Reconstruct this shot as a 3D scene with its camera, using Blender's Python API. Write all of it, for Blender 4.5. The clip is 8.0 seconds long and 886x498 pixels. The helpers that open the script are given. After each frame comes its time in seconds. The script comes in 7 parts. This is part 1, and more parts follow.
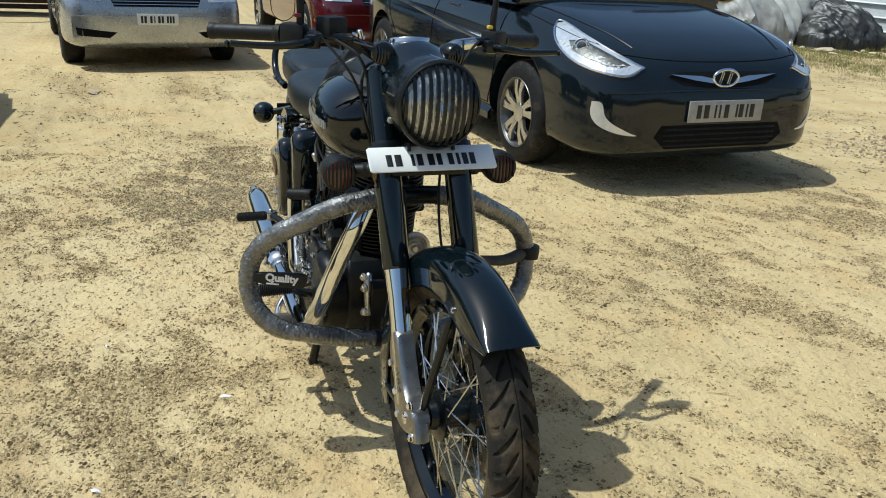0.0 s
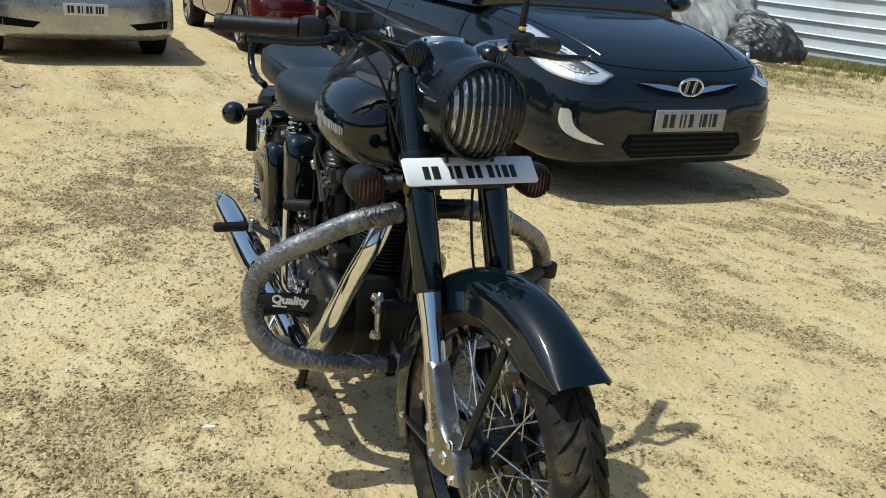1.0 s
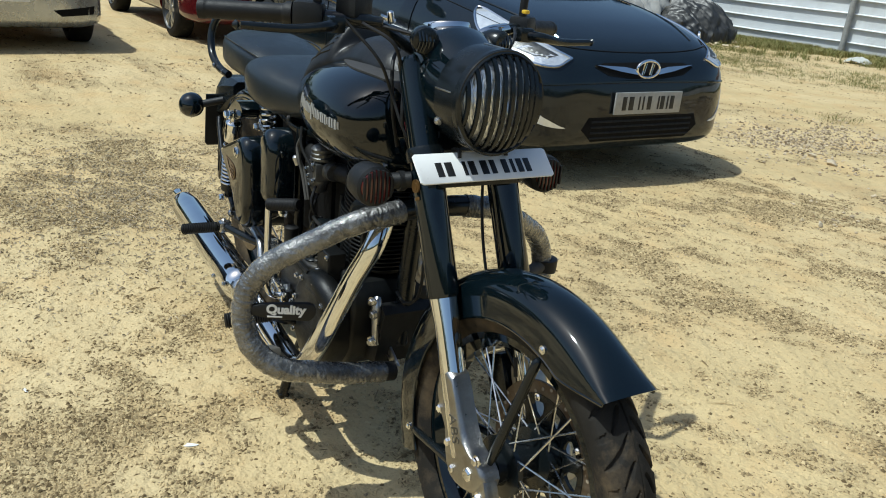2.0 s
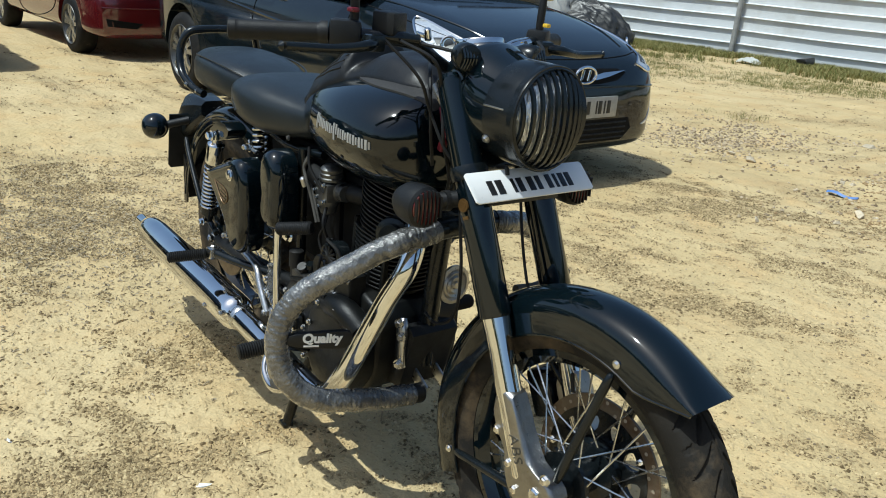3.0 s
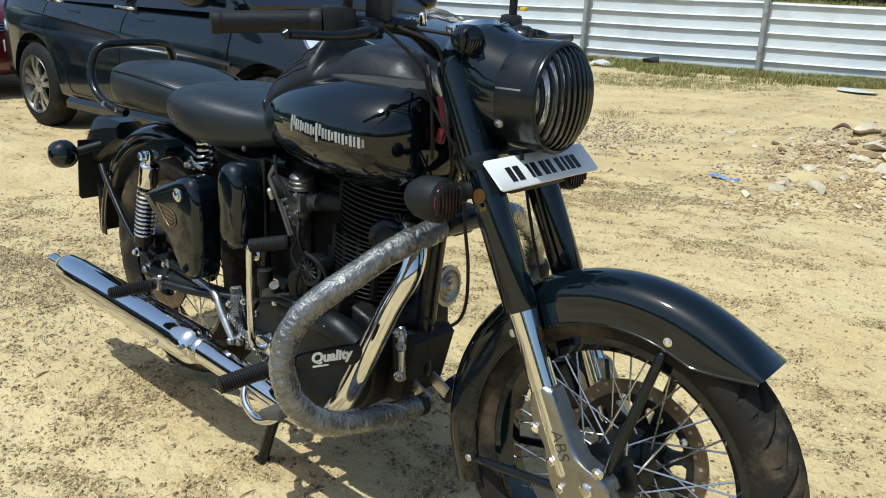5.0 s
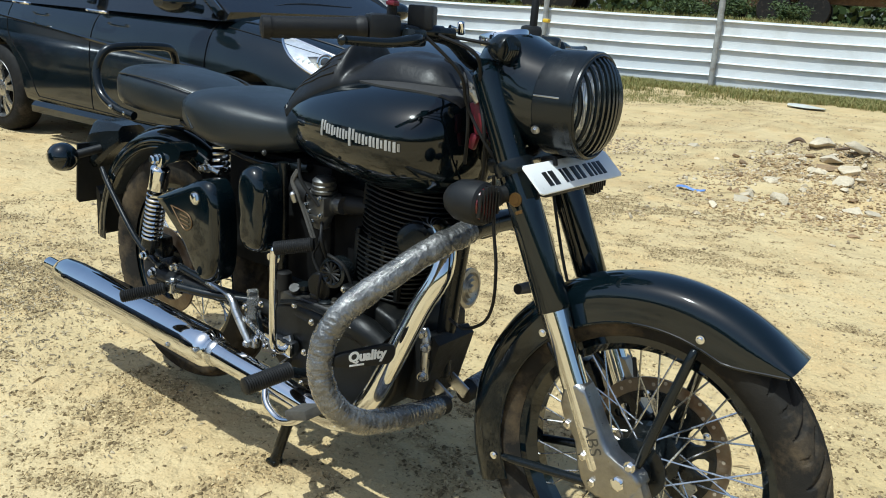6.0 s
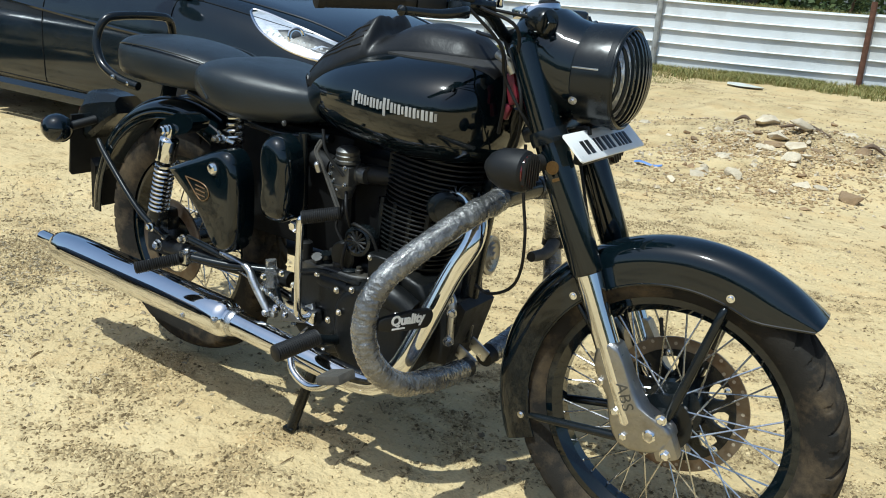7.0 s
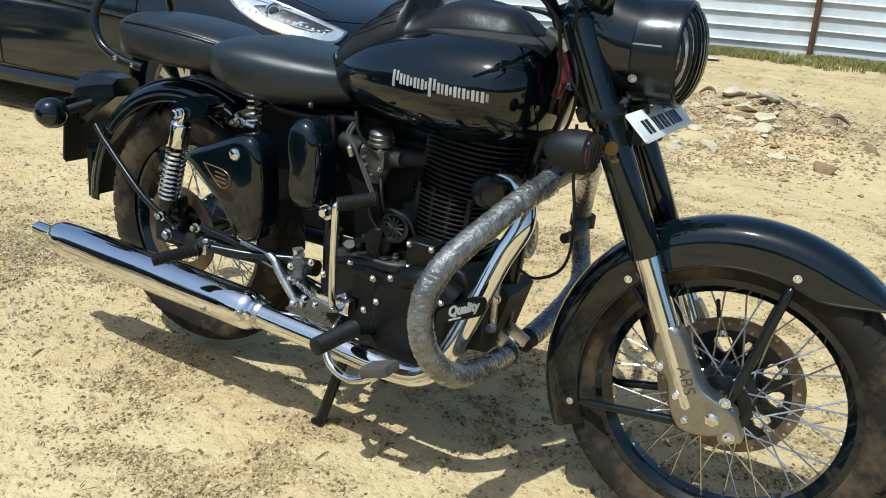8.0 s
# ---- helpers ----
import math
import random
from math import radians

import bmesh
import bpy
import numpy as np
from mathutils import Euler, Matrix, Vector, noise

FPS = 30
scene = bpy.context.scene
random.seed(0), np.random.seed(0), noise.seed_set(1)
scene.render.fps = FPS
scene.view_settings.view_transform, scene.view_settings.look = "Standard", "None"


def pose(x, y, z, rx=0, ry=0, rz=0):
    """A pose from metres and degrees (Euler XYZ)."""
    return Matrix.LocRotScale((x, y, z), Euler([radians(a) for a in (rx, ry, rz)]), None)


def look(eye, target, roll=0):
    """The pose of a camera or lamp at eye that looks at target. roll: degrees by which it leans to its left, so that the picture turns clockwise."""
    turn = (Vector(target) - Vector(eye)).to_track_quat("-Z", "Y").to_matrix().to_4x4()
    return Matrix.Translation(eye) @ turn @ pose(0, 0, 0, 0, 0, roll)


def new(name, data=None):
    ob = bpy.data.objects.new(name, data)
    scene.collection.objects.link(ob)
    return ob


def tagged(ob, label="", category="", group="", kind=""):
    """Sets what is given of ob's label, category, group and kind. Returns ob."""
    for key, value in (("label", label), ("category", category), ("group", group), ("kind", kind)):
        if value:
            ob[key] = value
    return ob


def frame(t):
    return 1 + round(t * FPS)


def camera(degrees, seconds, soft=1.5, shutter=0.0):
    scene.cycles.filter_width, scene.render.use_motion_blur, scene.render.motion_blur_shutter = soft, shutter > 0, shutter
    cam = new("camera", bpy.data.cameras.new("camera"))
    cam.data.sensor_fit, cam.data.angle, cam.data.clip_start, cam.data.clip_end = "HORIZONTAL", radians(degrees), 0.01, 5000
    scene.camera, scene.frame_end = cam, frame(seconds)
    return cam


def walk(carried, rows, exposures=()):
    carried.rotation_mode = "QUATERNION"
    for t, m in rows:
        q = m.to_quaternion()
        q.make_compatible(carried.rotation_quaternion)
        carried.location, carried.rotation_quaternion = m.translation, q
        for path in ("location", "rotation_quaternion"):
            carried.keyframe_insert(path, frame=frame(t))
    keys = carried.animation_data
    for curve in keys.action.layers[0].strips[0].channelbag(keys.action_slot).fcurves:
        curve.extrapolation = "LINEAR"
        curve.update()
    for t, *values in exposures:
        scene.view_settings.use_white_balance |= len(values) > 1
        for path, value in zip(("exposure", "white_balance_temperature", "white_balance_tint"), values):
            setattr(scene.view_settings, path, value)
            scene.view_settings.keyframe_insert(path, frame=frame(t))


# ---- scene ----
cam = camera(56.4, 8.0, soft=1.0)
PATH = [
    (0, (2.825, -0.568, 1.262), (1.143, 0.049, 0.599), 3.0),
    (0.5, (2.735, -0.662, 1.242), (1.086, 0.029, 0.572), 3.2),
    (1, (2.58, -0.732, 1.225), (0.967, 0.06, 0.579), 5.4),
    (1.5, (2.483, -0.78, 1.215), (0.908, 0.082, 0.565), 6.2),
    (1.7, (2.455, -0.789, 1.208), (0.895, 0.091, 0.546), 5.9),
    (2.8, (2.263, -0.972, 1.202), (0.832, 0.116, 0.558), 4.6),
    (3, (2.233, -1.023, 1.196), (0.821, 0.096, 0.562), 4.9),
    (3.5, (2.185, -1.077, 1.175), (0.823, 0.107, 0.548), 4.7),
    (4, (2.093, -1.094, 1.141), (0.801, 0.169, 0.524), 3.0),
    (4.5, (2.023, -1.132, 1.121), (0.789, 0.19, 0.509), 2.3),
    (4.7, (2.016, -1.144, 1.118), (0.79, 0.195, 0.523), 2.3),
    (5.8, (1.932, -1.275, 1.104), (0.773, 0.142, 0.558), 3.2),
    (6, (1.917, -1.302, 1.104), (0.784, 0.135, 0.559), 3.6),
    (6.5, (1.863, -1.394, 1.101), (0.81, 0.1, 0.545), 4.1),
    (7, (1.801, -1.458, 1.086), (0.796, 0.058, 0.502), 4.6),
    (7.5, (1.717, -1.482, 1.072), (0.767, 0.052, 0.448), 4.9),
    (8, (1.607, -1.511, 1.074), (0.712, 0.054, 0.444), 4.4),
]
walk(cam, [(t, look(eye, target, roll)) for t, eye, target, roll in PATH],
     exposures=((0.0, -0.22, 5760, 1.5), (3.0, -0.17, 5700, 1.5), (6.0, -0.01, 5640, 1.5), (8.0, 0.0, 5620, 1.5)))

# ---- light ----
SUN_TO = Vector((-0.10, -0.47, 1.0)).normalized()          # towards the sun
world = bpy.data.worlds.new("sky")
scene.world = world
world.use_nodes = True
wn = world.node_tree
sky = wn.nodes.new("ShaderNodeTexSky")
sky.sky_type = "NISHITA"
sky.sun_disc = False
sky.sun_elevation = math.asin(SUN_TO.z)
sky.sun_rotation = math.atan2(SUN_TO.x, SUN_TO.y)
sky.dust_density = 2.6
sky.ozone_density = 1.2
wn.links.new(sky.outputs["Color"], wn.nodes["Background"].inputs["Color"])
wn.nodes["Background"].inputs["Strength"].default_value = 0.125
sun_data = bpy.data.lights.new("sun", "SUN")
sun_data.energy, sun_data.angle, sun_data.color = 4.35, radians(0.53), (1.0, 0.965, 0.88)
sun = new("sun", sun_data)
sun.rotation_euler = SUN_TO.to_track_quat("Z", "Y").to_euler()
sun.location = (0, 0, 12)

# ---- materials ----


def material(name, base, rough=0.5, metal=0.0, vary=0.15, scale=8.0, bump=0.0, bump_scale=60.0, second=None, amount=0.35,
             coat=0.0, spec=0.5, rough_vary=0.1, per_piece=0.0, stretch=(1, 1, 1)):
    """A principled surface with two scales of colour variation, uneven gloss and fine relief. second: a dirt or wear colour."""
    m = bpy.data.materials.new(name)
    m.use_nodes = True
    nt = m.node_tree
    b = nt.nodes["Principled BSDF"]
    co = nt.nodes.new("ShaderNodeTexCoord")
    mp = nt.nodes.new("ShaderNodeMapping")
    mp.inputs["Scale"].default_value = stretch
    nt.links.new(co.outputs["Object"], mp.inputs["Vector"])

    def tex(s, detail=5.0, r=0.6):
        n = nt.nodes.new("ShaderNodeTexNoise")
        n.inputs["Scale"].default_value, n.inputs["Detail"].default_value, n.inputs["Roughness"].default_value = s, detail, r
        nt.links.new(mp.outputs["Vector"], n.inputs["Vector"])
        return n.outputs["Fac"]

    def ramp(f, a, z, lo, hi):
        r = nt.nodes.new("ShaderNodeMapRange")
        for k, v in (("From Min", a), ("From Max", z), ("To Min", lo), ("To Max", hi)):
            r.inputs[k].default_value = v
        nt.links.new(f, r.inputs["Value"])
        return r.outputs["Result"]

    def mix(fac, a, c, kind="MIX"):
        x = nt.nodes.new("ShaderNodeMix")
        x.data_type, x.blend_type = "RGBA", kind
        for sock, v in ((x.inputs[0], fac), (x.inputs[6], a), (x.inputs[7], c)):
            if isinstance(v, (int, float)):
                sock.default_value = v
            elif isinstance(v, tuple):
                sock.default_value = (*v, 1)
            else:
                nt.links.new(v, sock)
        return x.outputs[2]

    dark = tuple(c * (1 - vary) for c in base)
    light = tuple(min(1, c * (1 + vary)) for c in base)
    col = mix(ramp(tex(scale), 0.3, 0.7, 0, 1), dark, light)
    fine = tex(scale * 9, 3.0)
    col = mix(ramp(fine, 0.35, 0.7, 0, 0.5 * min(1, vary * 2)), col, dark)
    if second:
        col = mix(ramp(tex(scale * 0.45, 8.0, 0.7), 0.62 - amount * 0.35, 0.78 - amount * 0.2, 0, 1), col, second)
    if per_piece:
        info = nt.nodes.new("ShaderNodeObjectInfo")
        col = mix(ramp(info.outputs["Random"], 0, 1, 0, per_piece), col, tuple(c * 0.45 for c in base))
    nt.links.new(col, b.inputs["Base Color"])
    nt.links.new(ramp(tex(scale * 2.3), 0.3, 0.75, max(0.02, rough - rough_vary), min(1, rough + rough_vary)), b.inputs["Roughness"])
    b.inputs["Metallic"].default_value = metal
    b.inputs["Specular IOR Level"].default_value = spec
    b.inputs["Coat Weight"].default_value = coat
    b.inputs["Coat Roughness"].default_value = 0.03
    if bump:
        bp = nt.nodes.new("ShaderNodeBump")
        bp.inputs["Strength"].default_value = 1.0
        bp.inputs["Distance"].default_value = bump
        nt.links.new(tex(bump_scale, 4.0), bp.inputs["Height"])
        nt.links.new(bp.outputs["Normal"], b.inputs["Normal"])
    return m


GLOSS = material("gloss_black_paint", (0.0024, 0.0056, 0.0076), 0.07, vary=0.3, scale=5, coat=0.30, spec=0.45, rough_vary=0.03, second=(0.005, 0.007, 0.008), amount=0.10)
SATIN = material("satin_black", (0.0065, 0.0088, 0.0100), 0.24, vary=0.25, scale=14, rough_vary=0.07, spec=0.4)
MATTE = material("matte_black_plastic", (0.0095, 0.010, 0.0102), 0.5, vary=0.25, scale=20, bump=0.0004, bump_scale=700, spec=0.32)
ENGINE = material("black_engine_enamel", (0.0048, 0.0054, 0.0054), 0.40, vary=0.3, scale=16, bump=0.0006, bump_scale=320, spec=0.30, second=(0.022, 0.020, 0.015), amount=0.12)
# paler than the enamel: dust and the sun on top share this colour
DUSTSUNCASE = material("dusty_sunlit_casting", (0.018, 0.017, 0.015), 0.5, vary=0.35, scale=22, bump=0.0008, bump_scale=220, second=(0.085, 0.074, 0.052), amount=0.42)
RUBBER = material("black_rubber", (0.0085, 0.0085, 0.0085), 0.56, vary=0.25, scale=30, bump=0.0005, bump_scale=400, spec=0.32)
TYRE = material("dusty_tyre_rubber", (0.011, 0.0108, 0.0105), 0.74, vary=0.3, scale=16, bump=0.0008, bump_scale=260, second=(0.075, 0.060, 0.042), amount=0.22, spec=0.22)
TYREDUST = material("sandy_tyre_rubber", (0.020, 0.018, 0.015), 0.85, vary=0.3, scale=14, bump=0.0008, bump_scale=260, second=(0.13, 0.095, 0.055), amount=0.42, spec=0.2)
CHROME = material("chrome", (0.78, 0.78, 0.77), 0.06, 1.0, vary=0.05, scale=9, rough_vary=0.04, second=(0.62, 0.58, 0.5), amount=0.12)
STEEL = material("zinc_steel", (0.56, 0.56, 0.55), 0.25, 1.0, vary=0.15, scale=30, rough_vary=0.1)
ALLOY = material("cast_alloy", (0.55, 0.55, 0.55), 0.33, 1.0, vary=0.12, scale=25, bump=0.0004, bump_scale=300)
CASTING = material("grey_cast_alloy", (0.34, 0.33, 0.31), 0.36, 1.0, vary=0.22, scale=22, bump=0.0006, bump_scale=220, second=(0.22, 0.19, 0.15), amount=0.2)
DULL = material("dull_grey_alloy", (0.13, 0.13, 0.125), 0.42, 0.8, vary=0.3, scale=30, bump=0.0006, bump_scale=250)
DISC = material("rusty_brake_steel", (0.21, 0.175, 0.135), 0.42, 0.75, vary=0.25, scale=18, second=(0.11, 0.055, 0.025), amount=0.45)
SOFTVINYL = material("soft_black_vinyl", (0.0085, 0.0088, 0.009), 0.42, vary=0.3, scale=9, bump=0.0006, bump_scale=90, rough_vary=0.1, spec=0.35)
LEATHER = material("black_vinyl", (0.013, 0.017, 0.019), 0.33, vary=0.2, scale=9, bump=0.0005, bump_scale=500, rough_vary=0.06)
FILM = material("crinkled_plastic_film", (0.17, 0.168, 0.16), 0.24, 0.45, vary=0.55, scale=30, bump=0.0035, bump_scale=130, second=(0.26, 0.26, 0.25), amount=0.26, rough_vary=0.14, coat=1.0)
WHITE = material("white_plate", (0.78, 0.78, 0.75), 0.35, vary=0.05, scale=9)
BLACKMARK = material("black_lettering", (0.012, 0.012, 0.012), 0.45, vary=0.2, scale=20)
SILVERMARK = material("silver_lettering", (0.38, 0.38, 0.365), 0.4, 0.2, vary=0.15, scale=30)
REDLENS = material("dark_red_lens", (0.085, 0.010, 0.009), 0.22, vary=0.3, scale=30, coat=0.4)
ORANGE = material("orange_reflector", (0.55, 0.20, 0.03), 0.25, vary=0.25, scale=60, coat=0.5)
YELLOW = material("yellow_plastic", (0.75, 0.48, 0.03), 0.35, vary=0.1, scale=30)
REDPLASTIC = material("red_plastic", (0.15, 0.010, 0.022), 0.4, vary=0.3, scale=60)
REFLECTOR = material("silvered_reflector", (0.92, 0.92, 0.90), 0.20, 0.68, vary=0.12, scale=38, bump=0.016, bump_scale=45, stretch=(1, 1, 0.22))
COPPER = material("gold_print", (0.13, 0.072, 0.022), 0.4, 0.3, vary=0.35, scale=70)
SPRING = material("bright_spring_steel", (0.66, 0.66, 0.65), 0.16, 1.0, vary=0.1, scale=30)
CREAM = material("horn_metal", (0.42, 0.39, 0.33), 0.35, 0.6, vary=0.2, scale=40)
CARPAINT = material("blue_black_car_paint", (0.0055, 0.0095, 0.0125), 0.09, vary=0.25, scale=3, coat=0.2, spec=0.45, rough_vary=0.04, second=(0.012, 0.015, 0.017), amount=0.12)
SILVERPAINT = material("silver_car_paint", (0.42, 0.44, 0.46), 0.28, 0.75, vary=0.06, scale=4, coat=0.7, second=(0.34, 0.33, 0.31), amount=0.2)
MAROON = material("maroon_car_paint", (0.085, 0.008, 0.010), 0.16, vary=0.2, scale=3, coat=0.9, second=(0.09, 0.05, 0.035), amount=0.2)
CARGLASS = material("dark_tinted_glass", (0.006, 0.007, 0.008), 0.04, vary=0.2, scale=4, spec=0.8)
SHEET = material("white_painted_sheet", (0.66, 0.68, 0.68), 0.42, vary=0.06, scale=1.6, bump=0.003, bump_scale=9, second=(0.50, 0.50, 0.47), amount=0.3)
POSTGREY = material("grey_weathered_post", (0.34, 0.34, 0.32), 0.6, 0.2, vary=0.25, scale=9, second=(0.2, 0.17, 0.13), amount=0.3)
RUST = material("rusty_post", (0.13, 0.06, 0.035), 0.75, 0.2, vary=0.4, scale=14, bump=0.002, bump_scale=90)
TARP = material("grey_dusty_tarpaulin", (0.36, 0.355, 0.33), 0.55, vary=0.25, scale=4, bump=0.004, bump_scale=14, second=(0.22, 0.21, 0.19), amount=0.3)
TARPDARK = material("black_tarpaulin", (0.03, 0.03, 0.028), 0.45, vary=0.3, scale=6, bump=0.003, bump_scale=16, second=(0.12, 0.11, 0.09), amount=0.25)
STONE = material("pale_rubble_stone", (0.64, 0.52, 0.345), 0.85, vary=0.3, scale=9, bump=0.012, bump_scale=40, per_piece=0.6)
PALESTONE = material("pale_lime_rubble", (0.63, 0.53, 0.37), 0.85, vary=0.22, scale=9, bump=0.010, bump_scale=45, per_piece=0.35, second=(0.42, 0.31, 0.18), amount=0.25)
BROWNSTONE = material("brown_stained_stone", (0.30, 0.20, 0.105), 0.9, vary=0.3, scale=9, bump=0.010, bump_scale=40, per_piece=0.5)
BOARD = material("pale_weathered_board", (0.50, 0.50, 0.44), 0.7, vary=0.15, scale=8, bump=0.002, bump_scale=40)
TIMBER = material("weathered_timber", (0.12, 0.08, 0.05), 0.8, vary=0.35, scale=12, bump=0.003, bump_scale=60)
BLUEPLASTIC = material("blue_plastic", (0.11, 0.21, 0.48), 0.4, vary=0.25, scale=20)
HOSEBLUE = material("pale_blue_hose", (0.20, 0.42, 0.55), 0.4, vary=0.2, scale=20)
SPRINGHEAD = material("clear_lamp_glass", (0.82, 0.84, 0.85), 0.12, 0.6, vary=0.12, scale=25, bump=0.004, bump_scale=35)
FADEDRED = material("faded_red_paint", (0.34, 0.20, 0.18), 0.6, vary=0.25, scale=3, second=(0.45, 0.38, 0.32), amount=0.4)
# near-black for joints and openings; the shade of hollows is in the colour
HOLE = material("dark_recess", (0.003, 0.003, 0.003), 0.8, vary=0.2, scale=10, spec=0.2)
SAND_HOLE = material("pale_drilling", (0.42, 0.36, 0.27), 0.7, vary=0.1, scale=60)
PANEL = material("matte_grey_vinyl", (0.032, 0.030, 0.027), 0.6, vary=0.2, scale=18, bump=0.0008, bump_scale=500)
PAD = material("grey_rubber_pad", (0.07, 0.065, 0.055), 0.75, vary=0.3, scale=40, bump=0.001, bump_scale=200)

CLEARFILM = material("clear_plastic_film", (0.85, 0.85, 0.83), 0.14, vary=0.05, scale=30, bump=0.003, bump_scale=80)
CLEARFILM.node_tree.nodes["Principled BSDF"].inputs["Transmission Weight"].default_value = 0.9
CLEARFILM.node_tree.nodes["Principled BSDF"].inputs["IOR"].default_value = 1.15

# ---- mesh helpers ----


def part(name, bm, mat, parent=None, label="", sharp=38.0):
    """Links a bmesh as one mesh object under a thing or a part."""
    bmesh.ops.recalc_face_normals(bm, faces=bm.faces[:])
    limit = radians(sharp)
    for f in bm.faces:
        f.smooth = True
    for e in bm.edges:
        if len(e.link_faces) == 2 and e.calc_face_angle(0.0) > limit:
            e.smooth = False
    me = bpy.data.meshes.new(name)
    bm.to_mesh(me)
    bm.free()
    me.materials.append(mat)
    ob = new(name, me)
    ob.parent = parent
    if label:
        tagged(ob, label)
    return ob


def thing(name, label, category, group="", at=(0, 0, 0)):
    ob = new(name)
    ob.location = at
    ob.empty_display_size = 0.1
    return tagged(ob, label, category, group)


def B():
    return bmesh.new()


def xform(bm, m):
    bmesh.ops.transform(bm, matrix=m, verts=bm.verts[:])
    return bm


def curve(pts, n=6):
    """A Catmull-Rom line through pts."""
    p = [Vector(q) for q in pts]
    if len(p) < 3 or n < 2:
        return p
    p = [2 * p[0] - p[1]] + p + [2 * p[-1] - p[-2]]
    out = []
    for i in range(1, len(p) - 2):
        for k in range(n):
            t = k / n
            a, b, c, d = p[i - 1], p[i], p[i + 1], p[i + 2]
            out.append(0.5 * (2 * b + (c - a) * t + (2 * a - 5 * b + 4 * c - d) * t * t + (3 * b - a - 3 * c + d) * t ** 3))
    out.append(p[-2])
    return out


def loft(bm, rings, cap=True, closed=True):
    """Skins rings of equally many points."""
    vs = [[bm.verts.new(q) for q in r] for r in rings]
    n = len(vs[0])
    for a, b in zip(vs, vs[1:]):
        for i in range(n if closed else n - 1):
            j = (i + 1) % n
            bm.faces.new((a[i], a[j], b[j], b[i]))
    if cap and closed:
        bm.faces.new(vs[0][::-1])
        bm.faces.new(vs[-1])
    return bm


def tube(bm, pts, r, seg=12, n=6, cap=True, wobble=None):
    """A round bar along a smooth line. r: a radius, or one for each given point."""
    line = curve(pts, n)
    m = len(line)
    if isinstance(r, (int, float)):
        rad = [r] * m
    else:
        rad = [r[min(len(r) - 1, int(i * (len(r) - 1) / max(1, m - 1)))] * (1 - (i * (len(r) - 1) / max(1, m - 1)) % 1)
               + r[min(len(r) - 1, int(i * (len(r) - 1) / max(1, m - 1)) + 1)] * ((i * (len(r) - 1) / max(1, m - 1)) % 1) for i in range(m)]
    rings, side = [], None
    for i, q in enumerate(line):
        d = (line[min(i + 1, m - 1)] - line[max(i - 1, 0)]).normalized()
        if side is None:
            side = d.orthogonal().normalized()
        side = (side - d * side.dot(d)).normalized()
        up = d.cross(side)
        ring = []
        for k in range(seg):
            a = 2 * math.pi * k / seg
            rr = rad[i] * (1 + (wobble(i, k) if wobble else 0))
            ring.append(q + rr * (math.cos(a) * side + math.sin(a) * up))
        rings.append(ring)
    return loft(bm, rings, cap)


def lathe(bm, prof, origin, axis, seg=24, cap=True):
    """A turned shape: prof holds (distance along axis, radius)."""
    o, d = Vector(origin), Vector(axis).normalized()
    s = d.orthogonal().normalized()
    u = d.cross(s)
    rings = [[o + d * h + max(r, 1e-4) * (math.cos(2 * math.pi * k / seg) * s + math.sin(2 * math.pi * k / seg) * u) for k in range(seg)] for h, r in prof]
    return loft(bm, rings, cap)


def box(bm, c, size, bevel=0.004, m=None, seg=2):
    t = bmesh.new()
    bmesh.ops.create_cube(t, size=1.0)
    bmesh.ops.scale(t, vec=size, verts=t.verts[:])
    if bevel:
        bmesh.ops.bevel(t, geom=t.edges[:], offset=min(bevel, min(size) * 0.45), segments=seg, affect="EDGES", profile=0.6)
    if m is not None:
        bmesh.ops.transform(t, matrix=m, verts=t.verts[:])
    bmesh.ops.translate(t, vec=c, verts=t.verts[:])
    return join(bm, t)


def join(bm, t):
    me = bpy.data.meshes.new("tmp")
    t.to_mesh(me)
    t.free()
    bm.from_mesh(me)
    bpy.data.meshes.remove(me)
    return bm


def prism(bm, outline, lo, hi, plane="xz", bevel=0.006, round_n=0, seg=3, inset=0.0):
    """Extrudes a closed outline between two levels of the third axis. inset shrinks the hi face for a domed look."""
    pts = [Vector((a, b, 0)) for a, b in outline]
    if round_n:
        pts = curve(pts + [pts[0]], round_n)[:-1]
    c = sum(pts, Vector()) / len(pts)
    put = {"xz": lambda q, h: Vector((q.x, h, q.y)), "xy": lambda q, h: Vector((q.x, q.y, h)), "yz": lambda q, h: Vector((h, q.x, q.y))}[plane]
    steps = [(0.0, 0.0)]
    d = hi - lo
    if bevel:
        steps += [(1 - abs(bevel / d), 0.0)]
        for k in range(1, seg + 1):
            a = k / seg * math.pi / 2
            steps.append((1 - abs(bevel / d) * (1 - math.sin(a)), bevel * (1 - math.cos(a))))
    else:
        steps += [(1.0, 0.0)]
    rings = []
    for f, ins in steps:
        rings.append([put(q + (c - q).normalized() * (ins + inset * f * f), lo + d * f) for q in pts])
    return loft(bm, rings)


def bolt(bm, at, axis, r=0.008, h=0.006):
    lathe(bm, [(0, r), (h, r), (h * 1.3, r * 0.7)], at, axis, 6)
    return lathe(bm, [(-0.001, r * 1.35), (0.0015, r * 1.35)], at, axis, 12)


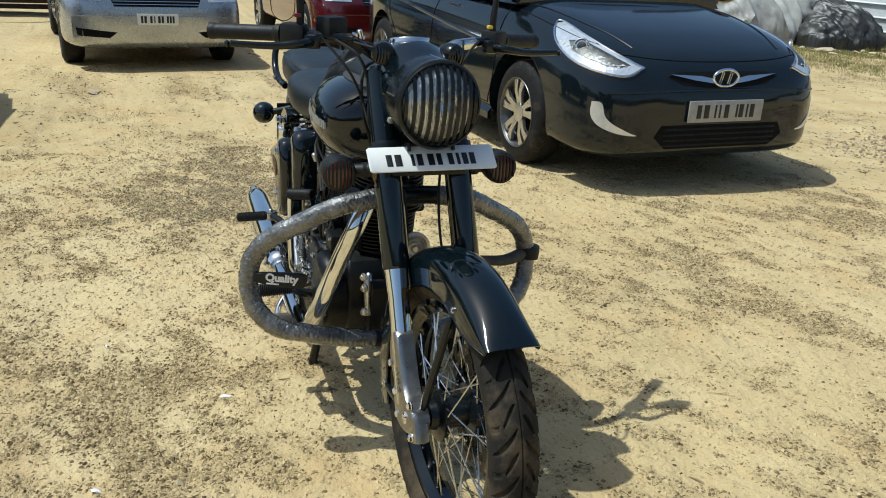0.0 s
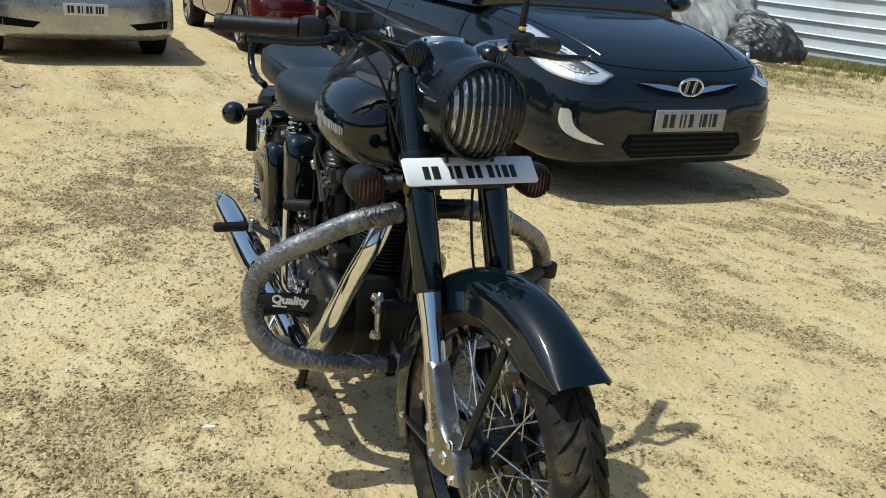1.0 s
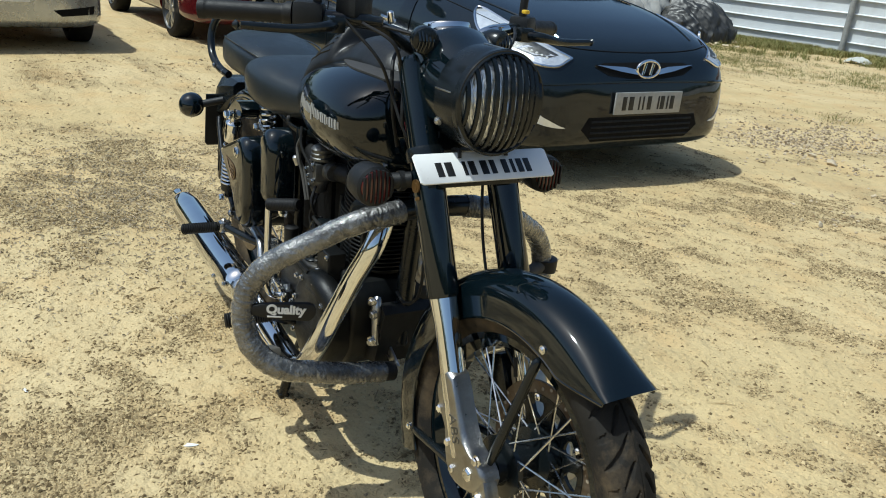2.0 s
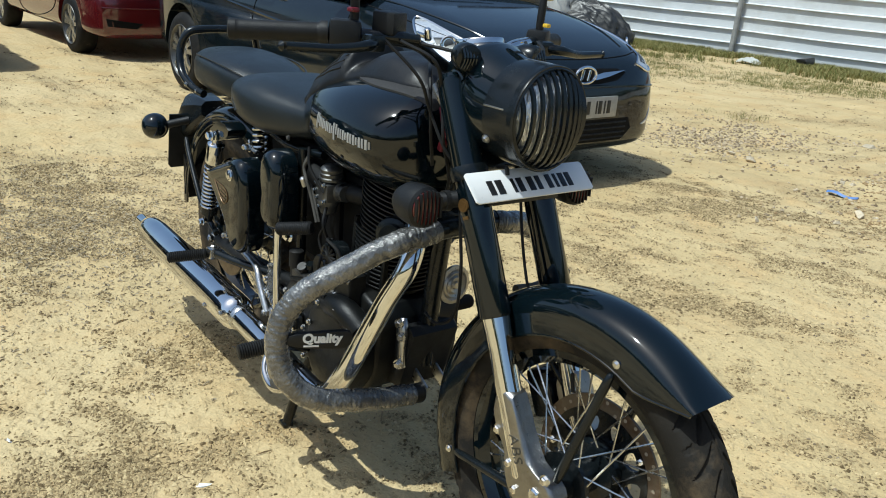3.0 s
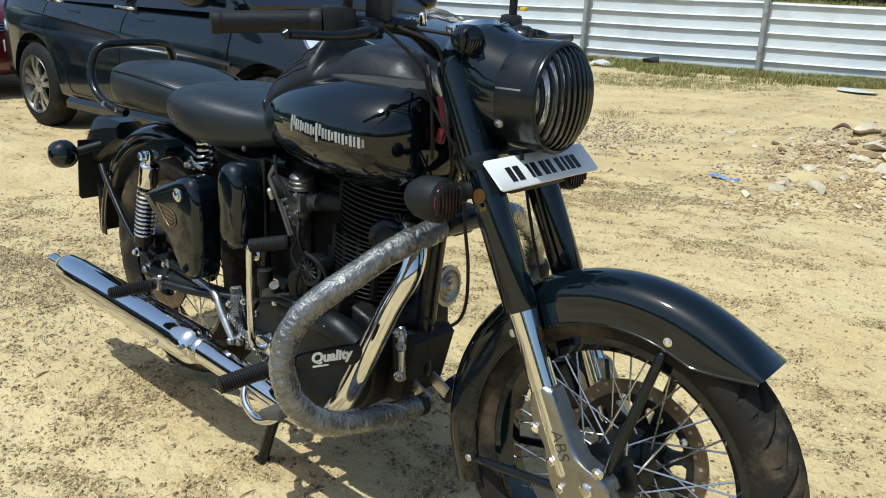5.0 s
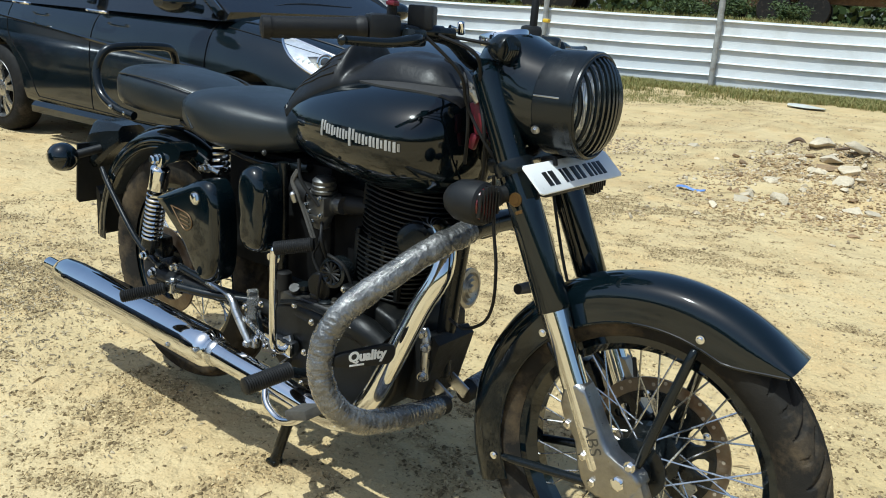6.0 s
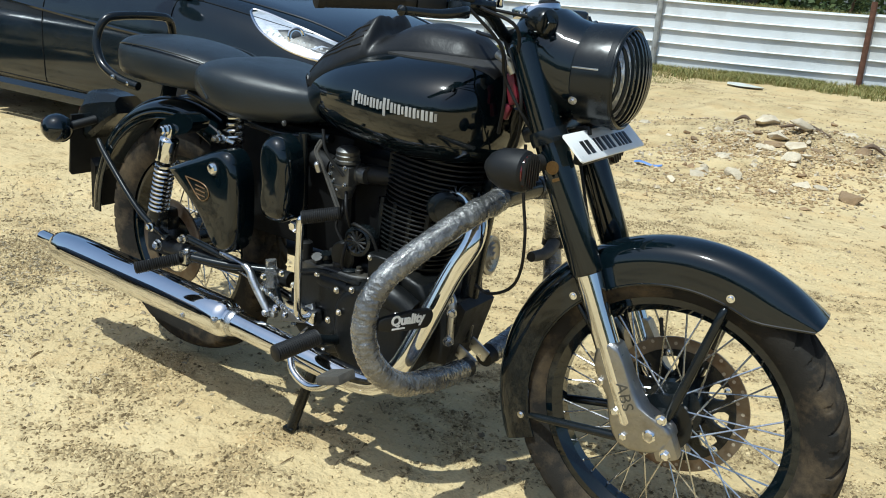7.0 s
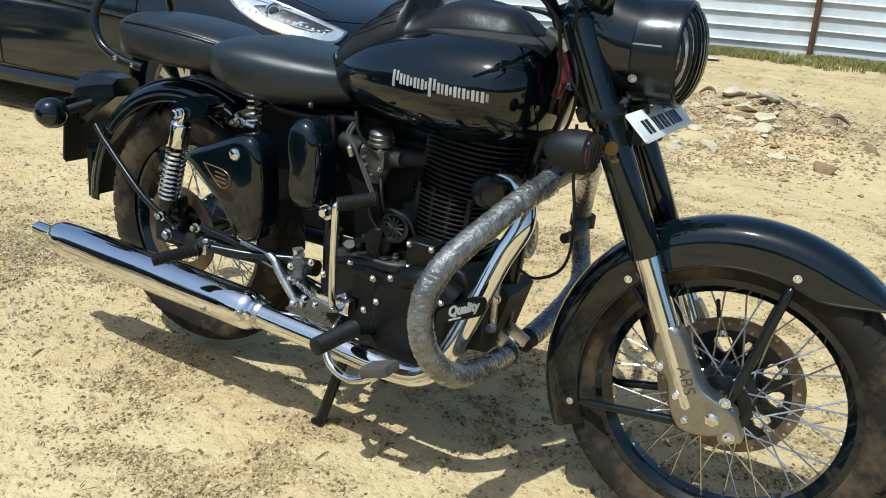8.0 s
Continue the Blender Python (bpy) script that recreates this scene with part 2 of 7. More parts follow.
def lettering(name, text, size, m, mat, parent, depth=0.0004, label="", fat=0.0012):
    """Raised letters in the built-in font, lying in the local xy plane of m."""
    c = bpy.data.curves.new(name, "FONT")
    c.body, c.size, c.extrude, c.align_x, c.align_y, c.offset = text, size, depth, "CENTER", "CENTER", fat
    tmp = bpy.data.objects.new(name, c)
    scene.collection.objects.link(tmp)
    me = bpy.data.meshes.new_from_object(tmp)
    bpy.data.objects.remove(tmp)
    me.transform(m)
    me.materials.clear()
    me.materials.append(mat)
    ob = new(name, me)
    ob.parent = parent
    if label:
        tagged(ob, label)
    return ob

# ---- motorcycle: x ahead, y to its left, rear axle above the origin ----
bike = thing("motorcycle", "gloss black classic motorcycle on its centre stand with film-wrapped crash guards", "motorcycle")
RAKE = 0.469
AXLE_F, AXLE_R = Vector((1.388, 0, 0.32)), Vector((0.0, 0, 0.357))
HEAD = Vector((1.018, 0, 0.9))
STEER = Matrix.Translation(HEAD + Vector((0, -0.004, 0))) @ Matrix.Rotation(radians(3.3), 4, Vector((-RAKE, 0, 1)).normalized()) @ Matrix.Translation(-HEAD)
FORKDIR = Vector((-RAKE, 0, 1)).normalized()


def fork_at(z, y=0.0):
    return Vector((1.233 - (z - 0.55) * RAKE, y, z))


def tyre_mesh(bm, c, R, half, grooves, bead, nu=940, nv=72):
    """A tyre round the y axis with carved comma-shaped grooves, long and short in turn."""
    verts = []
    for i in range(nu):
        a = 2 * math.pi * i / nu
        row = []
        for j in range(nv + 1):
            v = -1 + 2 * j / nv
            side = abs(v)
            if side < 0.62:
                t = side / 0.62
                r = R - 0.022 * t ** 2.2
                y = half * 0.92 * t
            else:
                t = (side - 0.62) / 0.38
                r = R - 0.022 - (R - 0.022 - bead) * t
                y = half * (0.92 + 0.10 * math.sin(t * math.pi * 0.8)) - 0.018 * t * t
            y *= 1 if v >= 0 else -1
            if side < 0.02:
                r -= 0.004
            elif 0.10 < side < 0.66:
                s = (side - 0.10) / 0.54
                turn = a / (2 * math.pi) * grooves - 1.1 * max(0.0, 1 - s) ** 2.2 + (0.5 if v > 0 else 0)
                n, ph = math.floor(turn) % 2, turn % 1
                top, cut = (1.0, s) if n == 0 else (0.58, s / 0.58)
                wide = 0.10 + 0.34 * math.sin(math.pi * min(1, max(0, cut))) ** 0.8
                if s < top:
                    r -= 0.007 * max(0.0, min(1.0, 2.2 * (1 - abs(ph - wide / 2) / (wide / 2)))) if ph < wide else 0.0
                if n == 1 and 0.74 < s < 1.0 and ph < 0.28:
                    r -= 0.004
            row.append(bm.verts.new((c.x + r * math.cos(a), c.y + y, c.z + r * math.sin(a))))
        verts.append(row)
    for i in range(nu):
        k = (i + 1) % nu
        for j in range(nv):
            bm.faces.new((verts[i][j], verts[i][j + 1], verts[k][j + 1], verts[k][j]))
    return bm


def rim_mesh(bm, c, r, half):
    prof = [(r + 0.012, half), (r + 0.012, half - 0.004), (r - 0.002, half - 0.008), (r - 0.014, half * 0.35), (r - 0.014, -half * 0.35),
            (r - 0.002, -half + 0.008), (r + 0.012, -half + 0.004), (r + 0.012, -half), (r - 0.006, -half), (r - 0.022, -half * 0.4), (r - 0.022, half * 0.4), (r - 0.006, half)]
    n = 72
    rings = [[Vector((c.x + q * math.cos(2 * math.pi * i / n), c.y + y, c.z + q * math.sin(2 * math.pi * i / n))) for q, y in prof] for i in range(n)]
    rings.append(rings[0])
    loft(bm, rings, cap=False)
    bmesh.ops.remove_doubles(bm, verts=bm.verts[:], dist=1e-5)
    return bm


def spoke_set(parent, c, hub_r, hub_y, rim_r, count, pose_m):
    """Laced spokes: objects that share four meshes."""
    shapes = []
    for side, lean in ((1, 1), (1, -1), (-1, 1), (-1, -1)):
        bm = B()
        a0, a1 = -lean * 0.62, 0.0
        p0 = Vector((hub_r * math.cos(a0), side * hub_y, hub_r * math.sin(a0)))
        p1 = Vector((rim_r * math.cos(a1), side * 0.004, rim_r * math.sin(a1)))
        tube(bm, [p0, p1], 0.0019, 5, 1)
        tube(bm, [p1 + (p0 - p1).normalized() * 0.022, p1], 0.0034, 6, 1)
        me = part("spoke", bm, STEEL, parent)
        shapes.append(me)
    step = 2 * math.pi / count
    for k in range(count):
        kind = k % 4
        src = shapes[kind]
        ob = src if k < 4 else new("spoke", src.data)
        ob.parent = parent
        ob.matrix_basis = pose_m @ Matrix.Translation(c) @ Matrix.Rotation(k * step, 4, "Y")


def fender(bm, c, a0, a1, r_out, r_in, half, n=44, taper=0.0):
    """A valanced mudguard: a crowned arch with side skirts, rolled rim and thickness."""
    inner_edge = r_in

    def low_edge(a):
        """The skirt's lower edge rises towards the leading end."""
        return inner_edge + taper * max(0.0, 1 - (a - a0) / 17.0) ** 1.6

    def section(r_in):
        s = [(r_in, -half), (r_in + (r_out - r_in) * 0.45, -half * 1.0)]
        for k in range(1, 12):
            t = math.pi * (1 - k / 12)
            s.append((r_in + (r_out - r_in) * 0.45 + (r_out - r_in) * 0.55 * math.sin(t) ** 0.75, half * math.cos(t)))
        s += [(r_in + (r_out - r_in) * 0.45, half), (r_in, half)]
        inner = [(q - 0.003 if abs(y) < half * 0.98 else q, y * (1 - 0.003 / half)) for q, y in s[::-1]]
        return s + inner
    rings = []
    for i in range(n + 1):
        a = radians(a0 + (a1 - a0) * i / n)
        rings.append([c + Vector((q * math.cos(a), y, q * math.sin(a))) for q, y in section(low_edge(a0 + (a1 - a0) * i / n))])
    loft(bm, rings)
    for sgn in (-1, 1):
        tube(bm, [c + Vector((low_edge(w) * math.cos(radians(w)), sgn * (half - 0.0015), low_edge(w) * math.sin(radians(w)))) for w in (a0 + (a1 - a0) * i / 40 for i in range(41))], 0.0030, 6, 1)
    return bm


# front wheel
bm = B()
rim_mesh(bm, AXLE_F, 0.238, 0.03)
front_wheel = part("front_wheel", xform(bm, STEER), GLOSS, bike, "gloss black spoked rim")
part("tyre", xform(tyre_mesh(B(), AXLE_F, 0.322, 0.05, 46, 0.245), STEER), TYREDUST, front_wheel, "dusty black tyre with curved tread grooves")
bm = B()
lathe(bm, [(-0.062, 0.018), (-0.06, 0.03), (-0.045, 0.034), (-0.04, 0.058), (-0.03, 0.058), (-0.024, 0.036), (0.024, 0.036), (0.03, 0.058), (0.055, 0.062), (0.06, 0.03)], AXLE_F, (0, 1, 0), 32)
part("hub", xform(bm, STEER), SATIN, front_wheel)
spoke_set(front_wheel, AXLE_F, 0.052, 0.036, 0.236, 40, STEER)
bm = B()
n = 84
prof = [(0.115, 0.058), (0.142, 0.058), (0.142, 0.063), (0.115, 0.063)]
rings = [[AXLE_F + Vector((q * math.cos(2 * math.pi * i / n), y, q * math.sin(2 * math.pi * i / n))) for q, y in prof] for i in range(n)]
loft(bm, rings + [rings[0]], cap=False)
bmesh.ops.remove_doubles(bm, verts=bm.verts[:], dist=1e-5)
brake_disc = part("brake_disc", xform(bm, STEER), DISC, front_wheel, "rusty drilled brake disc")
for i in range(36):
    a = 2 * math.pi * i / 36
    q = (0.136, 0.129, 0.121)[i % 3]
    part("drill_hole", xform(lathe(B(), [(0, 0.0036), (0.0066, 0.0036)], AXLE_F + Vector((q * math.cos(a), 0.0572, q * math.sin(a))), (0, 1, 0), 8), STEER), SAND_HOLE, front_wheel)
for i in range(10):
    a = 2 * math.pi * i / 10 + 0.3
    arm = []
    for q, w in ((0.066, 0.020), (0.080, 0.0125), (0.094, 0.0115), (0.108, 0.022)):
        d, t = Vector((math.cos(a), 0, math.sin(a))), Vector((-math.sin(a), 0, math.cos(a)))
        arm.append([AXLE_F + d * q + t * w * u + Vector((0, y, 0)) for u, y in ((-1, 0.057), (1, 0.057), (1, 0.0645), (-1, 0.0645))])
    part("carrier_arm", xform(loft(B(), arm), STEER), SATIN, front_wheel)
for r0, r1 in ((0.040, 0.070), (0.103, 0.117)):
    prof = [(r0, 0.0565), (r1, 0.0565), (r1, 0.065), (r0, 0.065)]
    rings = [[AXLE_F + Vector((q * math.cos(2 * math.pi * i / 60), y, q * math.sin(2 * math.pi * i / 60))) for q, y in prof] for i in range(60)]
    bm = loft(B(), rings + [rings[0]], cap=False)
    bmesh.ops.remove_doubles(bm, verts=bm.verts[:], dist=1e-5)
    part("disc_carrier", xform(bm, STEER), SATIN, front_wheel)
for i in range(5):
    a = 2 * math.pi * i / 5 + 0.6
    part("carrier_bolt", xform(bolt(B(), AXLE_F + Vector((0.110 * math.cos(a), 0.056, 0.110 * math.sin(a))), (0, -1, 0), 0.006, 0.004), STEER), CHROME, front_wheel)
bm = B()
lathe(bm, [(-0.034, 0.004), (0.0, 0.004), (0.002, 0.002)], AXLE_F + Vector((-0.045, 0, 0.19)), (-0.22, 0, 1), 8)
part("valve", xform(bm, STEER), RUBBER, front_wheel)

# front mudguard and stays
FC = AXLE_F + Vector((0, 0, 0.0))
bm = B()
fender(bm, FC, 48.5, 205.0, 0.358, 0.276, 0.0565, 64, 0.066)
front_fender = part("front_fender", xform(bm, STEER), GLOSS, bike, "deep gloss black front mudguard", 50)


def on_wheel(a, r, y):
    return AXLE_F + Vector((r * math.cos(radians(a)), y, r * math.sin(radians(a))))


for a0, p0 in ((73.5, (1.405, 0.345)), (134.5, (1.325, 0.385)), (195.0, (1.345, 0.285))):
    for s in (-1, 1):
        bm = B()
        q0 = Vector((p0[0], s * 0.078, p0[1]))
        q1 = on_wheel(a0, 0.272, s * 0.058)
        tube(bm, [q0, q0.lerp(q1, 0.15), q0.lerp(q1, 0.9), q1], [0.006, 0.0095, 0.0085, 0.004] if a0 != 134.5 else [0.005, 0.007, 0.006, 0.004], 10, 3)
        part("fender_stay", xform(bm, STEER), SATIN, bike)
for a0 in (73.5, 134.5, 195.0):
    for s in (-1, 1):
        part("fender_bolt", xform(bolt(B(), on_wheel(a0, 0.292, s * 0.0575), (0, s, 0), 0.0056, 0.004), STEER), CHROME, front_fender, "chrome dome bolt")
# fork legs
for s in (-1, 1):
    y = s * 0.084
    bm = B()
    lathe(bm, [(0, 0.028), (0.006, 0.0305), (0.262, 0.0305), (0.264, 0.033), (0.272, 0.033), (0.274, 0.0295), (0.44, 0.029), (0.448, 0.022)], fork_at(0.588, y), FORKDIR, 28)
    shroud = part("fork_shroud", xform(bm, STEER), GLOSS, bike, "gloss black fork cover tube")
    bm = B()
    lathe(bm, [(-0.006, 0.0345), (0.002, 0.036), (0.014, 0.036), (0.02, 0.0345)], fork_at(0.822, y), FORKDIR, 28)
    part("fork_collar", xform(bm, STEER), SATIN, bike)
    bm = B()
    lathe(bm, [(0.0, 0.021), (0.012, 0.0245), (0.12, 0.0245), (0.24, 0.0235), (0.30, 0.0265), (0.306, 0.0265), (0.308, 0.021)], fork_at(0.318, y), FORKDIR, 28)
    slider = part("fork_slider", xform(bm, STEER), CHROME, bike, "polished alloy fork slider")
    bm = B()
    prism(bm, [(1.262, 0.478), (1.300, 0.472), (1.332, 0.418), (1.368, 0.366), (1.408, 0.350), (1.428, 0.328), (1.412, 0.292), (1.372, 0.276), (1.330, 0.278), (1.304, 0.318), (1.292, 0.365), (1.274, 0.392), (1.256, 0.43)], y - s * 0.016, y + s * 0.023, "xz", 0.014, 2, 5)
    box(bm, Vector((1.415, y + s * 0.004, 0.302)), (0.045, 0.032, 0.05), 0.008, Matrix.Rotation(-0.45, 4, "Y"))
    ang = math.atan(RAKE)
    lug = part("fork_lug", xform(bm, STEER), CASTING, bike, "cast alloy fork end")
    if s < 0:
        m = STEER @ Matrix.Translation(Vector((1.328, y - 0.0233, 0.380))) @ Matrix.Rotation(-ang, 4, "Y") @ Matrix.Rotation(radians(90), 4, "X") @ Matrix.Rotation(radians(-90), 4, "Z")
        lettering("abs_lettering", "ABS", 0.033, m, DULL, lug, 0.0005, "", 0.0)
    part("axle_nut", xform(bolt(B(), AXLE_F + Vector((-0.002, s * 0.100, 0)), (0, s, 0), 0.0135, 0.010), STEER), CHROME, bike, "bright axle nut")
    for x, z in ((1.338, 0.302), (1.402, 0.357), (1.315, 0.345), (1.278, 0.395), (1.42, 0.292)):
        part("fork_bolt", xform(bolt(B(), Vector((x, s * 0.1035, z)), (0, s, 0), 0.0080, 0.007), STEER), CHROME, bike, "bright fork bolt")
# brake caliper on the left leg
bm = B()
box(bm, fork_at(0.40, 0.086) + Vector((-0.075, 0, 0)), (0.06, 0.062, 0.10), 0.012, Matrix.Rotation(-0.47, 4, "Y"))
part("brake_caliper", xform(bm, STEER), SATIN, bike)
# yokes
bm = B()
box(bm, fork_at(0.835) + Vector((-0.022, 0, 0)), (0.07, 0.17, 0.03), 0.008, Matrix.Rotation(-0.476, 4, "Y"))
lathe(bm, [(-0.09, 0.03), (0.12, 0.03)], HEAD, FORKDIR, 20)
part("lower_yoke", xform(bm, STEER), SATIN, bike)
bm = B()
box(bm, fork_at(0.757, -0.0845) + Vector((0.004, -0.0305, 0)), (0.014, 0.0020, 0.006), 0.0004, Matrix.Rotation(-0.4386, 4, "Y"))
for k in range(2):
    lathe(bm, [(-0.002, 0.0125 - 0.005 * k), (0.0010 + 0.001 * k, 0.0125 - 0.005 * k)], fork_at(0.778, -0.0845) + Vector((0.004, -0.0308, 0)), (0, -1, 0), 20)
part("fork_sticker", xform(bm, STEER), COPPER, bike, "small gold round sticker")

# headlamp: nacelle, peaked cap, slotted grille
HL = Vector((1.13, 0, 0.945))
bm = B()
rings = []
for x, w, zt, zb in ((0.975, 0.035, 1.005, 0.955), (1.00, 0.068, 1.045, 0.93), (1.035, 0.086, 1.060, 0.887), (1.075, 0.090, 1.057, 0.868), (1.105, 0.0905, 1.043, 0.857), (1.140, 0.0895, 1.034, 0.856)):
    cz, hz = (zt + zb) / 2, (zt - zb) / 2
    rings.append([Vector((x, w * math.copysign(abs(math.cos(a)) ** 0.9, math.cos(a)), cz + hz * math.copysign(abs(math.sin(a)) ** 0.9, math.sin(a)))) for a in (2 * math.pi * k / 40 for k in range(40))])
loft(bm, rings)
LAMP = Matrix.Translation((0, -0.006, 0)) @ STEER
headlamp = part("headlamp", xform(bm, LAMP), GLOSS, bike, "gloss black headlamp nacelle", 60)
bm = B()
lathe(bm, [(0, 0.0905), (0.003, 0.0930), (0.076, 0.0938), (0.079, 0.0928), (0.079, 0.0885), (0.02, 0.0865)], (1.132, 0, 0.945), (1, 0, 0), 56)
part("lamp_cap", xform(bm, LAMP), SATIN, headlamp, "satin black peaked lamp cap")
bm = B()
rings = []
for k in range(8):
    t = k / 7
    rings.append([Vector((1.188 + 0.047 * math.sin(t * math.pi / 2), 0.083 * math.cos(t * math.pi / 2) * math.cos(a) + 1e-5 * k, 0.945 + 0.083 * math.cos(t * math.pi / 2) * math.sin(a))) for a in (2 * math.pi * i / 40 for i in range(40))])
loft(bm, rings)
part("lens", xform(bm, LAMP), REFLECTOR, headlamp, "silvered ribbed headlamp lens", 70)
bm = B()
for k in range(-5, 6):
    yy = k * 0.0155
    hh = math.sqrt(max(0.0, 0.0890 ** 2 - yy ** 2))
    pts = []
    for i in range(13):
        zz = -hh + 2 * hh * i / 12
        dome = 0.045 * math.sqrt(max(0.0, 1 - (zz ** 2 + yy ** 2) / 0.0915 ** 2))
        pts.append((zz, 1.198 + dome))
    rings = []
    for zz, xx in pts:
        rings.append([Vector((xx, yy - 0.0037, 0.945 + zz)), Vector((xx, yy + 0.0037, 0.945 + zz)), Vector((xx - 0.006, yy + 0.0033, 0.945 + zz)), Vector((xx - 0.006, yy - 0.0033, 0.945 + zz))])
    bar = loft(B(), rings)
    part("grille_bar", xform(bar, LAMP), SATIN, headlamp)
bm.free()
bm = B()
ringp = [(0.082, 1.196), (0.0945, 1.196), (0.0945, 1.207), (0.088, 1.214), (0.081, 1.208)]
n = 56
rings = [[Vector((x, r * math.cos(2 * math.pi * i / n), 0.945 + r * math.sin(2 * math.pi * i / n))) for r, x in ringp] for i in range(n)]
loft(bm, rings + [rings[0]], cap=False)
bmesh.ops.remove_doubles(bm, verts=bm.verts[:], dist=1e-5)
part("grille_ring", xform(bm, LAMP), SATIN, headlamp)
for s in (-1, 1):
    part("cap_screw", xform(bolt(B(), (1.141, s * 0.0825, 0.901), (0.2, s, -0.5), 0.006, 0.005), LAMP), ALLOY, headlamp)
    part("cap_trim", xform(box(B(), (1.160, s * 0.0918, 0.960), (0.050, 0.0025, 0.0030), 0.0008), LAMP), ALLOY, headlamp, "thin bright trim line")
part("cap_trim", xform(box(B(), (1.168, 0.0, 1.0390), (0.06, 0.004, 0.002), 0.0008), LAMP), ALLOY, headlamp, "thin bright trim line")
for s in (-1, 1):
    bm = B()
    lathe(bm, [(0, 0.016), (0.018, 0.0245), (0.042, 0.0255), (0.047, 0.023), (0.050, 0.013)], (1.034, s * 0.070, 1.033), (1, s * 0.35, -0.05), 20)
    lamp = part("pilot_lamp", xform(bm, LAMP), SATIN, headlamp, "small black pilot lamp with a grille")
    bm = B()
    for k in range(-2, 3):
        c = Vector((1.081, s * 0.087 + k * 0.007, 1.030))
        tube(bm, [c + Vector((-0.004, 0, -0.0175)), c + Vector((0.004, 0, 0)), c + Vector((-0.004, 0, 0.0175))], 0.0022, 6, 4)
    part("pilot_grille", xform(bm, LAMP), GLOSS, lamp)
bm = B()
lathe(bm, [(-0.012, 0.046), (0.002, 0.047), (0.005, 0.045), (0.003, 0.040), (0.002, 0.02)], (1.008, 0, 1.052), (-0.22, 0, 1), 36)
part("speedometer_rim", xform(bm, LAMP), CHROME, headlamp, "chrome instrument rim")

# front plate with bars in place of its characters
plate_m = Matrix.Translation((1.182, 0.0, 0.825)) @ Matrix.Rotation(radians(-48), 4, "Y")
bm = B()
prism(bm, [(-0.143, -0.027), (-0.138, -0.031), (0.138, -0.031), (0.143, -0.027), (0.143, 0.027), (0.138, 0.031), (-0.138, 0.031), (-0.143, 0.027)], 0, 0.003, "yz", 0.0008)
front_plate = part("front_plate", xform(bm, plate_m), WHITE, bike, "white plate with black bars")
for i, (y0, w) in enumerate(((-0.098, .013), (-0.078, .015), (-0.046, .007), (-0.03, .013), (-0.005, .014), (0.014, .011), (0.04, .012), (0.057, .007), (0.073, .012), (0.09, .012))):
    bm = B()
    box(bm, (0.0036, y0, -0.004), (0.0012, w, 0.029), 0.0003)
    part("plate_bar", xform(bm, plate_m), BLACKMARK, front_plate)
for s in (-1, 1):
    part("plate_clip", xform(tube(B(), [(0.004, s * 0.05, 0.018), (0.010, s * 0.05, 0.030), (-0.01, s * 0.048, 0.045)], 0.004, 8, 3), plate_m), MATTE, front_plate)
bm = B()
box(bm, (1.165, 0, 0.80), (0.02, 0.17, 0.03), 0.004)
part("plate_bracket", xform(bm, STEER), MATTE, bike)

# indicators
for s in (-1, 1):
    base = Vector((1.083, s * 0.190, 0.780))
    bm = B()
    lathe(bm, [(-0.042, 0.004), (-0.039, 0.014), (-0.028, 0.026), (-0.010, 0.0355), (0.010, 0.0380), (0.030, 0.0385), (0.040, 0.0370), (0.044, 0.032)], base, (1, 0, 0.03), 32)
    ind = part("front_indicator", bm, MATTE, bike, "matte black bullet indicator")
    bm = B()
    lathe(bm, [(0, 0.031), (0.004, 0.030), (0.007, 0.018)], base + Vector((0.0425, 0, 0.0015)), (1, 0, 0.03), 28)
    part("indicator_lens", bm, REDLENS, ind, "dark red lens")
    for k in range(-3, 4):
        hh = math.sqrt(0.0325 ** 2 - (k * 0.0086) ** 2)
        bm = B()
        box(bm, base + Vector((0.048, k * 0.0086, 0.002)), (0.008, 0.0038, 2 * hh), 0.001)
        part("indicator_slat", bm, MATTE, ind)
    bm = B()
    tube(bm, [base + Vector((0.008, -s * 0.036, 0)), base + Vector((0.028, -s * 0.078, 0.006))], 0.0155, 14, 1)
    lathe(bm, [(0, 0.019), (0.012, 0.019)], base + Vector((0.018, -s * 0.055, 0.002)), (0.1, -s, 0), 16)
    part("indicator_stalk", bm, MATTE, ind)

